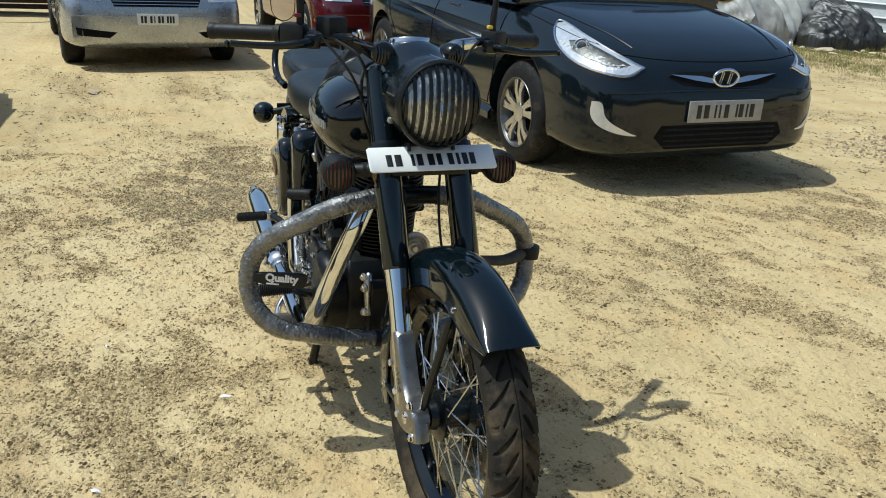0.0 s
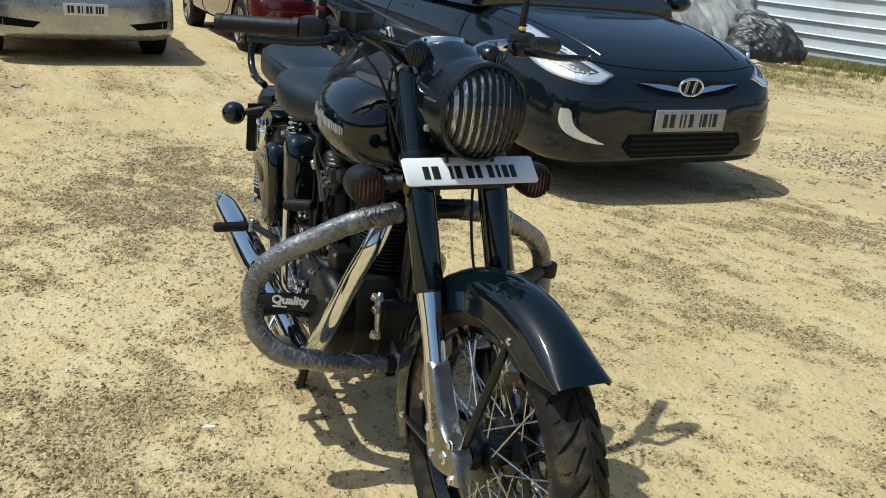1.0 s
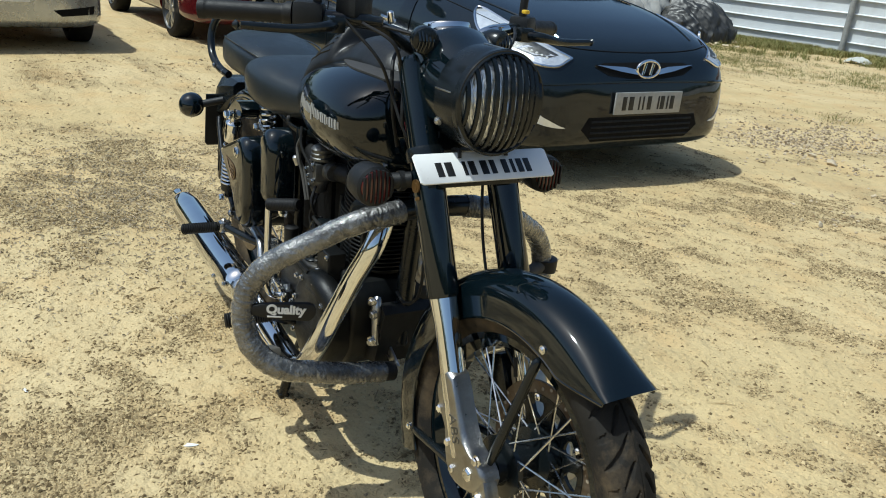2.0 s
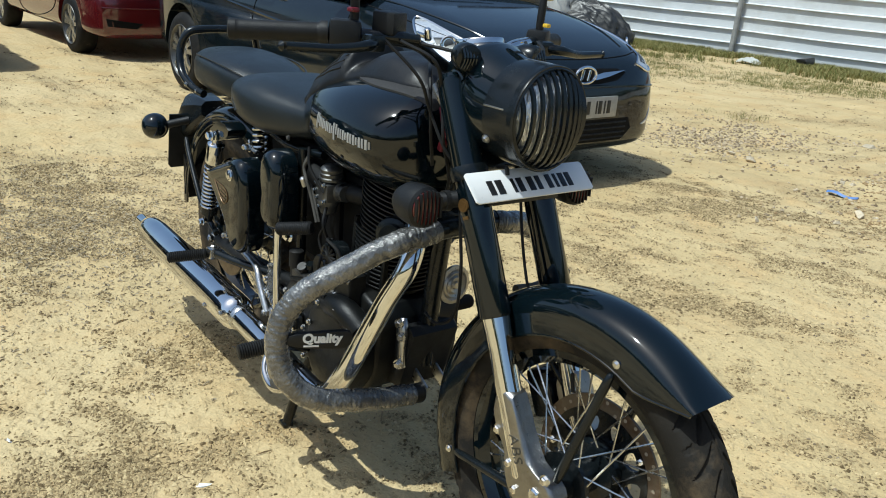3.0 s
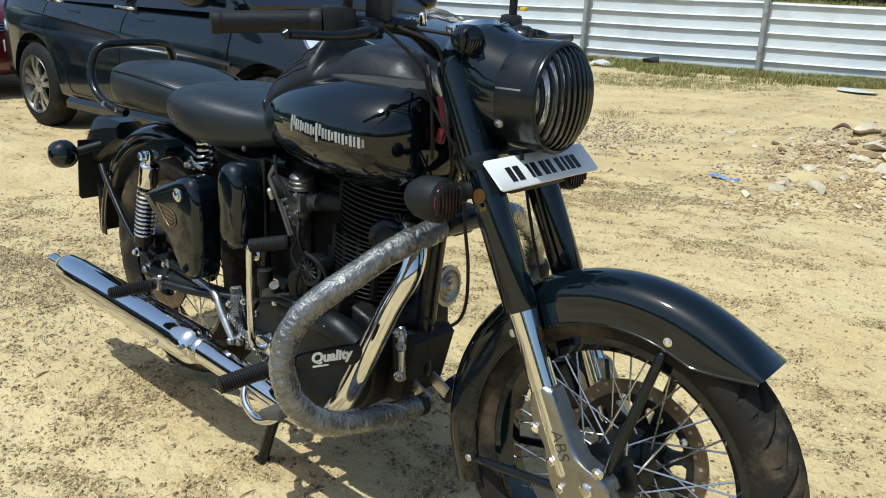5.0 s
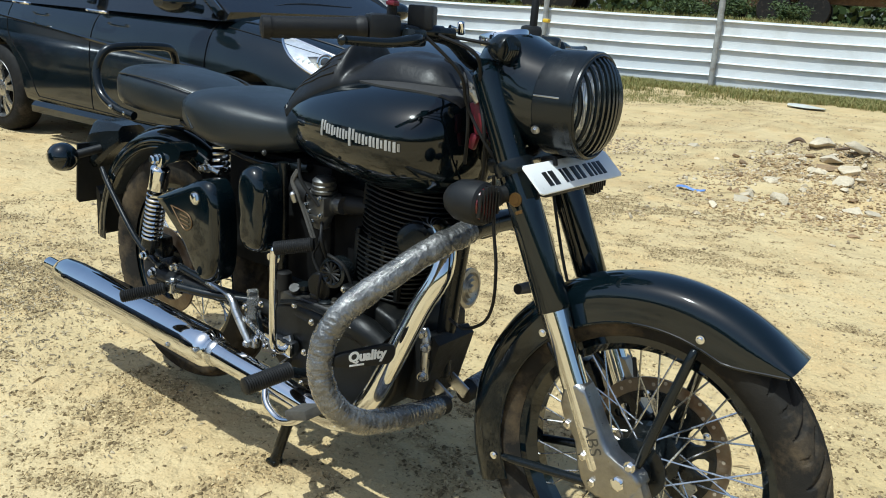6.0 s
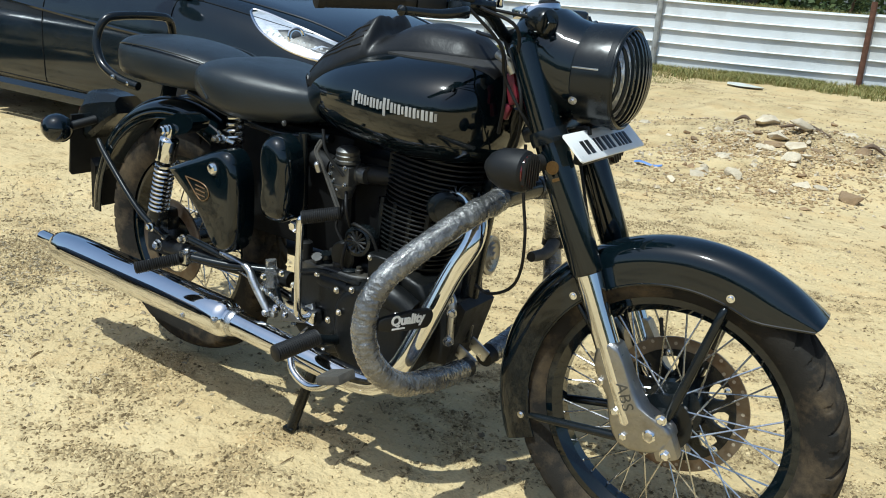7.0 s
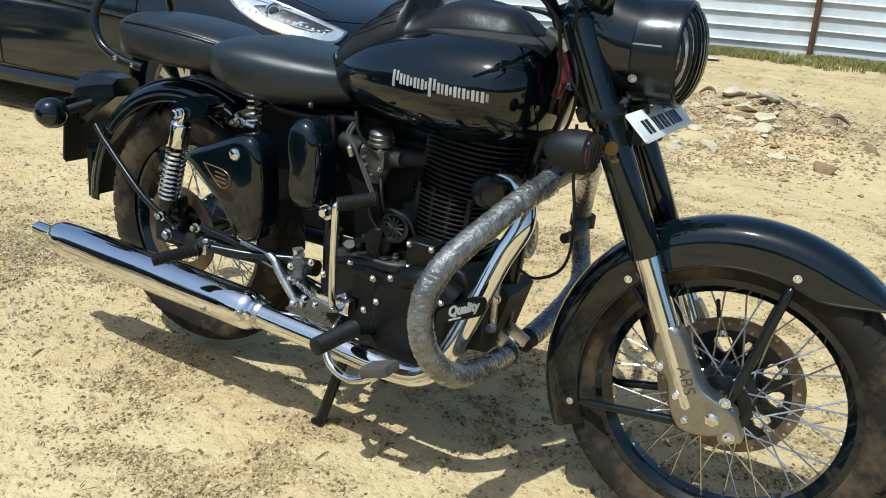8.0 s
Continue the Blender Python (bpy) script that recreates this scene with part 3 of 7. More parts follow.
# handlebar
bm = B()
BAR = [(0.965, -0.03, 0.995), (0.968, -0.07, 1.01), (0.965, -0.12, 1.038), (0.948, -0.18, 1.046), (0.905, -0.26, 1.048), (0.818, -0.40, 1.04)]
full = [(x, -y, z) for x, y, z in BAR[::-1]] + BAR
handlebar = part("handlebar", xform(tube(bm, full, 0.0115, 14, 5), STEER), SATIN, bike, "black handlebar")
part("chrome_bend", xform(tube(B(), [(x, -y, z) for x, y, z in BAR[1:4]], 0.0135, 14, 5), STEER), CHROME, handlebar, "chrome handlebar bend")
for s in (-1, 1):
    a, b = Vector((0.815, s * 0.405, 1.040)), Vector((0.90, s * 0.272, 1.048))
    d = (b - a).normalized()
    bm = B()
    L = (b - a).length
    prof = [(0, 0.0185)] + [(0.004 + L * k / 40, 0.0170 + (0.0006 if k % 2 else 0)) for k in range(36)] + [(L * 0.93, 0.021), (L, 0.021)]
    lathe(bm, prof, a, d, 20)
    part("grip", xform(bm, STEER), RUBBER, handlebar, "ribbed black rubber grip")
    bm = B()
    lathe(bm, [(-0.014, 0.013), (-0.012, 0.0185), (0.0, 0.0185)], a, d, 18)
    part("bar_end", xform(bm, STEER), RUBBER, handlebar)
    bm = B()
    c = b + d * 0.03
    box(bm, c, (0.046, 0.058, 0.05), 0.012, Matrix.Rotation(math.atan2(d.y, d.x) + math.pi / 2, 4, "Z"))
    part("switch_housing", xform(bm, STEER), MATTE, handlebar)
    bm = B()
    p = c + d * 0.035 + Vector((0.028, 0, -0.012))
    tube(bm, [p, p + Vector((0.028, s * 0.03, -0.002)), Vector((0.982, s * 0.31, 1.030)), Vector((0.970, s * 0.395, 1.031))], [0.012, 0.010, 0.008, 0.007], 10, 5)
    lathe(bm, [(-0.006, 0.003), (0, 0.0085), (0.006, 0.003)], (0.969, s * 0.402, 1.031), (0, 1, 0), 12)
    part("lever", xform(bm, STEER), SATIN, handlebar, "black hand lever")
    bm = B()
    box(bm, p + Vector((0.0, 0, 0.0)), (0.03, 0.035, 0.03), 0.007)
    part("lever_clamp", xform(bm, STEER), SATIN, handlebar)
    bm = B()
    q = c + d * 0.012 + Vector((0.004, 0, 0.012))
    tube(bm, [q, q + Vector((0, 0, 0.05)), q + Vector((-0.005, s * 0.01, 0.13)), q + Vector((-0.01, s * 0.02, 0.165))], [0.0085, 0.0085, 0.0055, 0.0055], 10, 5)
    mirror = part("mirror_stem", xform(bm, STEER), RUBBER, handlebar, "black mirror stem with rubber boot")
    bm = B()
    lathe(bm, [(-0.018, 0.02), (-0.010, 0.047), (0.004, 0.055), (0.008, 0.052)], q + Vector((-0.012, s * 0.03, 0.195)), (-1, 0, 0.25), 24)
    part("mirror_head", xform(bm, STEER), MATTE, mirror)
bm = B()
box(bm, (0.940, -0.168, 1.073), (0.044, 0.058, 0.040), 0.005, Matrix.Rotation(0.5, 4, "Z"))
part("brake_reservoir", xform(bm, STEER), MATTE, handlebar, "square black brake fluid reservoir")
part("master_cylinder", xform(lathe(B(), [(0, 0.009), (0.006, 0.0125), (0.10, 0.0125), (0.104, 0.010), (0.122, 0.010), (0.124, 0.006)], (0.915, -0.232, 1.049), (0.55, 0.83, 0.0), 16), STEER), SATIN, handlebar)
bm = B()
lathe(bm, [(0, 0.0065), (0.020, 0.0065), (0.022, 0.004)], (0.985, -0.112, 1.050), (0.1, -0.3, 1), 12)
lathe(bm, [(0, 0.0045), (0.03, 0.0045)], (0.972, -0.13, 1.06), (0.3, 0.9, -0.25), 12)
part("reservoir_bolt", xform(bm, STEER), CHROME, handlebar, "bright bolt")
bm = B()
box(bm, (0.975, 0.205, 1.086), (0.014, 0.012, 0.008), 0.003)
part("choke_switch", xform(bm, STEER), YELLOW, handlebar, "yellow switch")
bm = B()
box(bm, (0.935, -0.245, 1.092), (0.018, 0.016, 0.008), 0.003)
part("starter_button", xform(bm, STEER), REDPLASTIC, handlebar, "red switch")

# cables round the steering head
for pts, r in (
    ([(0.985, -0.17, 1.05), (1.04, -0.13, 1.02), (1.035, -0.105, 0.95), (1.055, -0.11, 0.88), (1.03, -0.07, 0.80), (0.98, -0.04, 0.74)], 0.0034),
    ([(0.97, -0.20, 1.055), (1.02, -0.15, 0.99), (1.02, -0.12, 0.93), (1.06, -0.105, 0.86), (1.095, -0.06, 0.79), (1.13, -0.04, 0.70), (1.20, -0.055, 0.60), (1.22, -0.06, 0.5)], 0.0031),
    ([(0.975, -0.15, 1.05), (1.07, -0.06, 1.03), (1.05, 0.0, 0.99)], 0.0031),
    ([(0.98, 0.17, 1.05), (1.05, 0.12, 1.03), (1.04, 0.08, 0.95), (1.0, 0.04, 0.85)], 0.0034),
    ([(0.985, 0.13, 1.05), (1.06, 0.1, 1.0), (1.09, 0.06, 0.85), (1.135, 0.035, 0.72), (1.18, 0.04, 0.58), (1.24, 0.07, 0.46)], 0.0031),
    ([(1.04, -0.05, 0.80), (1.043, -0.04, 0.694), (1.055, -0.04, 0.621), (1.055, -0.04, 0.545), (1.035, -0.04, 0.498), (0.987, -0.04, 0.472), (0.950, -0.04, 0.482)], 0.0034),
    ([(0.90, -0.04, 1.0), (1.0, -0.11, 0.985), (1.02, -0.115, 0.90), (1.0, -0.09, 0.82)], 0.0036),
):
    part("cable", tube(B(), pts, r, 8, 6), RUBBER, bike)
bm = B()
box(bm, (1.012, -0.072, 0.905), (0.022, 0.016, 0.06), 0.004, Matrix.Rotation(-0.3, 4, "Y"))
box(bm, (1.002, -0.07, 0.86), (0.016, 0.012, 0.03), 0.004, Matrix.Rotation(0.3, 4, "Y"))
part("wire_connector", bm, REDPLASTIC, bike, "red wiring connector")
bm = B()
tube(bm, [(0.975, -0.075, 0.965), (1.0, -0.085, 0.955), (1.015, -0.08, 0.935)], 0.009, 10, 4)
part("pale_wire_sleeve", bm, CREAM, bike, "pale cable sleeve")

# tank
TANK = ((0.47, 0.055, 0.862, 0.794), (0.49, 0.085, 0.878, 0.779), (0.54, 0.122, 0.905, 0.761), (0.61, 0.153, 0.928, 0.745), (0.69, 0.175, 0.945, 0.733), (0.77, 0.189, 0.954, 0.727), (0.85, 0.190, 0.956, 0.729), (0.91, 0.180, 0.951, 0.736), (0.95, 0.157, 0.940, 0.750), (0.975, 0.115, 0.922, 0.770), (0.986, 0.06, 0.895, 0.80))
ctrl = [Vector(r) for r in ((a, b, c) for a, b, c, d in TANK)]
lows = [Vector((a, d, 0)) for a, b, c, d in TANK]
bm = B()
rings = []
from mathutils.bvhtree import BVHTree
for u, v in zip(curve(ctrl, 5), curve(lows, 5)):
    x, w, zt, zb = u.x, u.y, u.z, v.y
    zc = zb + 0.53 * (zt - zb)
    ring = []
    for k in range(48):
        a = 2 * math.pi * k / 48
        ca, sa = math.cos(a), math.sin(a)
        up = sa >= 0
        yy = w * math.copysign(abs(ca) ** (0.86 if up else 0.80), ca)
        zz = zc + (zt - zc if up else zc - zb) * math.copysign(abs(sa) ** (0.95 if up else 0.92), sa)
        ring.append(Vector((x, yy, zz)))
    rings.append(ring)
loft(bm, rings)
bm.normal_update()
TANK_BVH = BVHTree.FromBMesh(bm)
tank = part("fuel_tank", bm, GLOSS, bike, "gloss black teardrop fuel tank", 60)


def on_tank(x, z, lift):
    hit = TANK_BVH.ray_cast(Vector((x, -1, z)), Vector((0, 1, 0)))
    if hit[0] is None:
        hit = (Vector((x, -0.1, z)), Vector((0, -1, 0)))
    nrm = hit[1] if hit[1].y < 0 else -hit[1]
    return hit[0] + nrm * lift


def mark(x, z, w, h, slant=0.0, rows=4):
    """A plain raised stroke that follows the tank's side."""
    bm = B()
    g = []
    for lift in (0.0002, 0.0016):
        for j in range(rows):
            t = j / (rows - 1)
            for sx in (-0.5, 0.5):
                g.append(bm.verts.new(on_tank(x + sx * w + slant * (t - 0.5) * h, z + (t - 0.5) * h, lift)))
    n = rows * 2
    for j in range(rows - 1):
        a = j * 2
        bm.faces.new((g[n + a], g[n + a + 1], g[n + a + 3], g[n + a + 2]))
        bm.faces.new((g[a], g[a + 2], g[n + a + 2], g[n + a]))
        bm.faces.new((g[a + 1], g[n + a + 1], g[n + a + 3], g[a + 3]))
    bm.faces.new((g[0], g[n], g[n + 1], g[1]))
    bm.faces.new((g[n - 2], g[n - 1], g[2 * n - 1], g[2 * n - 2]))
    part("tank_mark", bm, SILVERMARK, tank, "plain silver badge stroke")


# the two-word badge as plain upright strokes: a tall first stroke to each word, then pairs of lower ones
for x0, z0, tall, count, pitch in ((0.7085, 0.8555, 0.031, 4, 0.0176), (0.7975, 0.8505, 0.034, 6, 0.0176)):
    mark(x0, z0 - 0.002, 0.0066, tall, 0.0, 6)
    mark(x0 + 0.0098, z0 + 0.004, 0.0054, tall * 0.6)
    for k in range(count):
        xx, zz = x0 + 0.0190 + pitch * k, z0 - 0.0011 * k - 0.001
        mark(xx, zz, 0.0060, 0.0195)
        mark(xx + 0.0084, zz - 0.0004, 0.0048, 0.0185 - 0.004 * (k % 2))
bm = B()
lathe(bm, [(0, 0.036), (0.014, 0.036), (0.022, 0.03), (0.024, 0.01)], (0.86, 0, 0.952), (0.05, 0, 1), 28)
part("fuel_cap", bm, CHROME, tank)
# vinyl cover strapped along the tank, with a raised pouch at its rear
bm = B()
rings = []
SEC = ((0.475, 0.070, 0.884), (0.51, 0.100, 0.906), (0.555, 0.112, 0.938), (0.60, 0.112, 0.973), (0.645, 0.102, 1.008), (0.660, 0.094, 1.010), (0.672, 0.088, 0.972), (0.70, 0.082, 0.980), (0.74, 0.082, 1.000), (0.79, 0.083, 1.004), (0.84, 0.080, 0.998), (0.88, 0.074, 0.990), (0.915, 0.055, 0.966), (0.935, 0.035, 0.956))
for q in curve([Vector(a) for a in SEC], 5):
    x, w, zt = q
    ring = []
    for k in range(41):
        u = -1 + 2 * k / 40
        y = w * 1.06 * u
        h = TANK_BVH.ray_cast(Vector((x, y, 1.4)), Vector((0, 0, -1)))
        base = (h[0].z if h[0] else 0.86) + 0.002
        rear = max(0.0, min(1, (0.70 - x) / 0.05))
        e = (1 - abs(u) ** 3.0) * (1 - rear) + rear * min(1.0, 1.7 * (1 - abs(u))) ** 0.8 * (1 - 0.12 * math.cos(3.0 * u))
        fold = 0.005 * noise.noise(Vector((x * 14, y * 18, 3))) + rear * (0.009 * (0.5 - abs(noise.noise(Vector((x * 9 + abs(y) * 20, (zt - abs(y)) * 26, 5))))) + 0.004 * noise.noise(Vector((x * 40 + y * 60, 0, 5))))
        ring.append(Vector((x, y, max(base, base + (zt - base) * max(0.0, e) + fold * min(1, 2.5 * max(0.0, e))))))
    rings.append(ring)
for r in rings:
    r.extend([Vector((q.x, q.y * 0.97, q.z - 0.012)) for q in r[::-1]])
loft(bm, rings)
POUCH_BVH = BVHTree.FromBMesh(bm)
pouch = part("tank_pouch", bm, SOFTVINYL, bike, "creased black vinyl tank cover with a raised pouch", 60)
for k in range(4):
    pts = []
    for t in (0, 0.2, 0.4, 0.6, 0.8, 1):
        x, y = 0.495 + 0.155 * t, -(0.080 + 0.022 * math.sin(t * 2.4)) * (1 - 0.10 * k)
        h = POUCH_BVH.ray_cast(Vector((x, y, 1.4)), Vector((0, 0, -1)))
        pts.append((x, y, (h[0].z if h[0] else 0.9) + 0.0005))
    part("piping", tube(B(), pts, 0.0022, 6, 4), SOFTVINYL, pouch)
# matte panel between cover and paint
bm = B()
rings = []
for i in range(16):
    x = 0.70 + 0.27 * i / 15
    hw = 0.112 * math.sin(math.pi * (0.16 + 0.70 * i / 15)) ** 0.5
    ring = []
    for k in range(25):
        y = hw * (-1 + 2 * k / 24)
        h = TANK_BVH.ray_cast(Vector((x, y, 1.4)), Vector((0, 0, -1)))
        ring.append((h[0] if h[0] else Vector((x, y, 0.9))) + Vector((0, 0, 0.0035)))
    ring += [q - Vector((0, 0, 0.006)) for q in ring[::-1]]
    rings.append(ring)
loft(bm, rings)
part("tank_panel", bm, PANEL, pouch, "matte grey vinyl tank panel", 60)

# seats
def seat(name, secs, mat, label):
    bm = B()
    rings = []
    tops = curve([Vector((a, b, c)) for a, b, c, d in secs], 4)
    bots = curve([Vector((a, d, 0)) for a, b, c, d in secs], 4)
    for u, v in zip(tops, bots):
        x, w, zt, zb = u.x, u.y, u.z, v.y
        ring = []
        for k in range(40):
            a = 2 * math.pi * k / 40
            ca, sa = math.cos(a), math.sin(a)
            yy = w * math.copysign(abs(ca) ** (0.64 if sa > 0 else 0.48), ca)
            zz = (zt + zb) / 2 + (zt - zb) / 2 * math.copysign(abs(sa) ** (0.70 if sa > 0 else 0.55), sa)
            ring.append(Vector((x, yy, zz)))
        rings.append(ring)
    loft(bm, rings)
    return part(name, bm, mat, bike, label, 60)


rider_seat = seat("rider_seat", ((0.141, 0.07, 0.838, 0.806), (0.150, 0.110, 0.853, 0.790), (0.184, 0.146, 0.870, 0.770), (0.25, 0.161, 0.877, 0.750), (0.33, 0.155, 0.871, 0.739), (0.41, 0.134, 0.860, 0.744), (0.48, 0.112, 0.851, 0.754), (0.535, 0.098, 0.851, 0.768), (0.568, 0.085, 0.855, 0.79), (0.580, 0.05, 0.85, 0.81)), LEATHER, "black vinyl rider saddle")
pillion = seat("pillion_seat", ((-0.205, 0.055, 0.868, 0.805), (-0.195, 0.085, 0.884, 0.79), (-0.16, 0.112, 0.895, 0.782), (-0.09, 0.124, 0.898, 0.778), (0.0, 0.126, 0.894, 0.776), (0.08, 0.118, 0.884, 0.776), (0.14, 0.10, 0.872, 0.778), (0.18, 0.085, 0.862, 0.785)), LEATHER, "black vinyl pillion pad")
for sgn in (-1, 1):
    bm = B()
    tube(bm, [(-0.19, sgn * 0.086, 0.868), (-0.13, sgn * 0.113, 0.876), (0.0, sgn * 0.1215, 0.876), (0.1, sgn * 0.110, 0.866), (0.17, sgn * 0.086, 0.85)], 0.0025, 6, 5)
    part("piping", bm, LEATHER, pillion)
    bm = B()
    tube(bm, [(0.160, sgn * 0.108, 0.852), (0.185, sgn * 0.138, 0.842), (0.212, sgn * 0.1535, 0.818), (0.245, sgn * 0.1605, 0.785)], 0.0025, 6, 5)
    part("piping", bm, LEATHER, rider_seat)
bm = B()
R0 = [(-0.075, -0.118, 0.770), (-0.14, -0.13, 0.783), (-0.208, -0.132, 0.815), (-0.238, -0.125, 0.87), (-0.230, -0.105, 0.922), (-0.222, -0.06, 0.936)]
rail = part("grab_rail", tube(bm, R0 + [(x, -y, z) for x, y, z in R0[::-1]], 0.0115, 14, 5), SATIN, bike, "black tubular grab rail")
for p in ((-0.10, -0.13, 0.775), (-0.145, -0.143, 0.787)):
    part("rail_bolt", bolt(B(), p, (0, -1, 0), 0.006, 0.004), STEEL, rail)
# saddle spring and its bracket
for s in (-1, 1):
    bm = B()
    pts = [(0.285 + 0.018 * math.cos(2.2 * math.pi * k / 10), s * 0.11 + 0.018 * math.sin(2.2 * math.pi * k / 10), 0.685 + 0.075 * k / 44) for k in range(45)]
    part("saddle_spring", tube(bm, pts, 0.0042, 7, 1), SPRING, bike, "bright saddle coil spring")
bm = B()
tube(bm, [(0.235, -0.118, 0.70), (0.26, -0.125, 0.69), (0.30, -0.125, 0.684)], 0.006, 8, 4)
bolt(bm, (0.262, -0.13, 0.69), (0, -1, 0), 0.009, 0.012)
bolt(bm, (0.235, -0.122, 0.685), (0, -1, 0), 0.008, 0.012)
part("spring_bracket", bm, STEEL, bike)
for x, z in ((0.452, 0.756), (0.34, 0.748)):
    part("seat_bolt", bolt(B(), (x, -0.115, z), (0, -1, 0), 0.005, 0.004), DULL, rider_seat)

# rear wheel
bm = B()
rim_mesh(bm, AXLE_R, 0.225, 0.034)
rear_wheel = part("rear_wheel", bm, GLOSS, bike, "gloss black spoked rim")
part("tyre", tyre_mesh(B(), AXLE_R, 0.326, 0.058, 40, 0.232, 560, 44), TYREDUST, rear_wheel, "dusty brown-black rear tyre")
bm = B()
lathe(bm, [(-0.07, 0.02), (-0.066, 0.07), (-0.05, 0.078), (-0.044, 0.06), (-0.03, 0.05), (0.03, 0.05), (0.05, 0.075), (0.07, 0.02)], AXLE_R, (0, 1, 0), 32)
part("hub", bm, SATIN, rear_wheel)
spoke_set(rear_wheel, AXLE_R, 0.062, 0.042, 0.222, 36, Matrix.Identity(4))
bm = B()
n = 60
prof = [(0.085, -0.078), (0.12, -0.078), (0.12, -0.083), (0.085, -0.083)]
rings = [[AXLE_R + Vector((q * math.cos(2 * math.pi * i / n), y, q * math.sin(2 * math.pi * i / n))) for q, y in prof] for i in range(n)]
loft(bm, rings + [rings[0]], cap=False)
bmesh.ops.remove_doubles(bm, verts=bm.verts[:], dist=1e-5)
part("brake_disc", bm, DISC, rear_wheel, "dull rear brake disc")
bm = B()
fender(bm, AXLE_R, 62.0, 178.0, 0.388, 0.335, 0.078, 40)
rear_fender = part("rear_fender", bm, GLOSS, bike, "gloss black rear mudguard", 50)
for sgn in (-1, 1):
    for y0, r0 in ((0.040, 0.3865), (0.0765, 0.352)):
        part("fender_rib", tube(B(), [AXLE_R + Vector((r0 * math.cos(radians(w)), sgn * y0, r0 * math.sin(radians(w)))) for w in range(66, 178, 4)], 0.0042, 8, 2), GLOSS, rear_fender)
bm = B()
prism(bm, [(-0.385, 0.37), (-0.365, 0.375), (-0.36, 0.50), (-0.38, 0.52)], -0.07, 0.07, "xz", 0.004)
part("mud_flap", bm, MATTE, rear_fender)
bm = B()
rings = []
for x, w, zt, zb in ((-0.466, 0.046, 0.645, 0.580), (-0.455, 0.058, 0.662, 0.565), (-0.420, 0.062, 0.706, 0.568), (-0.40, 0.060, 0.714, 0.575), (-0.34, 0.052, 0.712, 0.625), (-0.29, 0.042, 0.708, 0.66)):
    rings.append([Vector((x, w * q, zb + (zt - zb) * h)) for q, h in ((-0.8, 0), (-1, 0.12), (-1, 0.72), (-0.72, 0.96), (-0.6, 1), (0.6, 1), (0.72, 0.96), (1, 0.72), (1, 0.12), (0.8, 0))])
loft(bm, rings)
tail = part("tail_lamp_box", bm, SATIN, bike, "black tail lamp housing", 25)
bm = B()
box(bm, (-0.468, 0, 0.628), (0.012, 0.08, 0.05), 0.005)
part("tail_lens", bm, REDLENS, tail, "red tail lens")
bm = B()
prism(bm, [(-0.098, -0.085), (-0.09, -0.095), (0.09, -0.095), (0.098, -0.085), (0.098, 0.09), (-0.098, 0.09)], 0, 0.006, "yz", 0.0015)
part("rear_plate_backing", xform(bm, Matrix.Translation((-0.438, 0, 0.555)) @ Matrix.Rotation(radians(8), 4, "Y")), MATTE, tail)
for s in (-1, 1):
    bm = B()
    c = Vector((-0.405, s * 0.152, 0.612))
    lathe(bm, [(-0.044, 0.006), (-0.040, 0.022), (-0.025, 0.036), (0.0, 0.042), (0.022, 0.037), (0.038, 0.022), (0.043, 0.005)], c, (1, 0, 0), 30)
    ind = part("rear_indicator", bm, GLOSS, bike, "black ball-shaped rear indicator")
    bm = B()
    tube(bm, [c + Vector((0.012, -s * 0.03, 0.004)), c + Vector((0.035, -s * 0.10, 0.022))], 0.0125, 12, 1)
    part("indicator_stalk", bm, MATTE, ind)
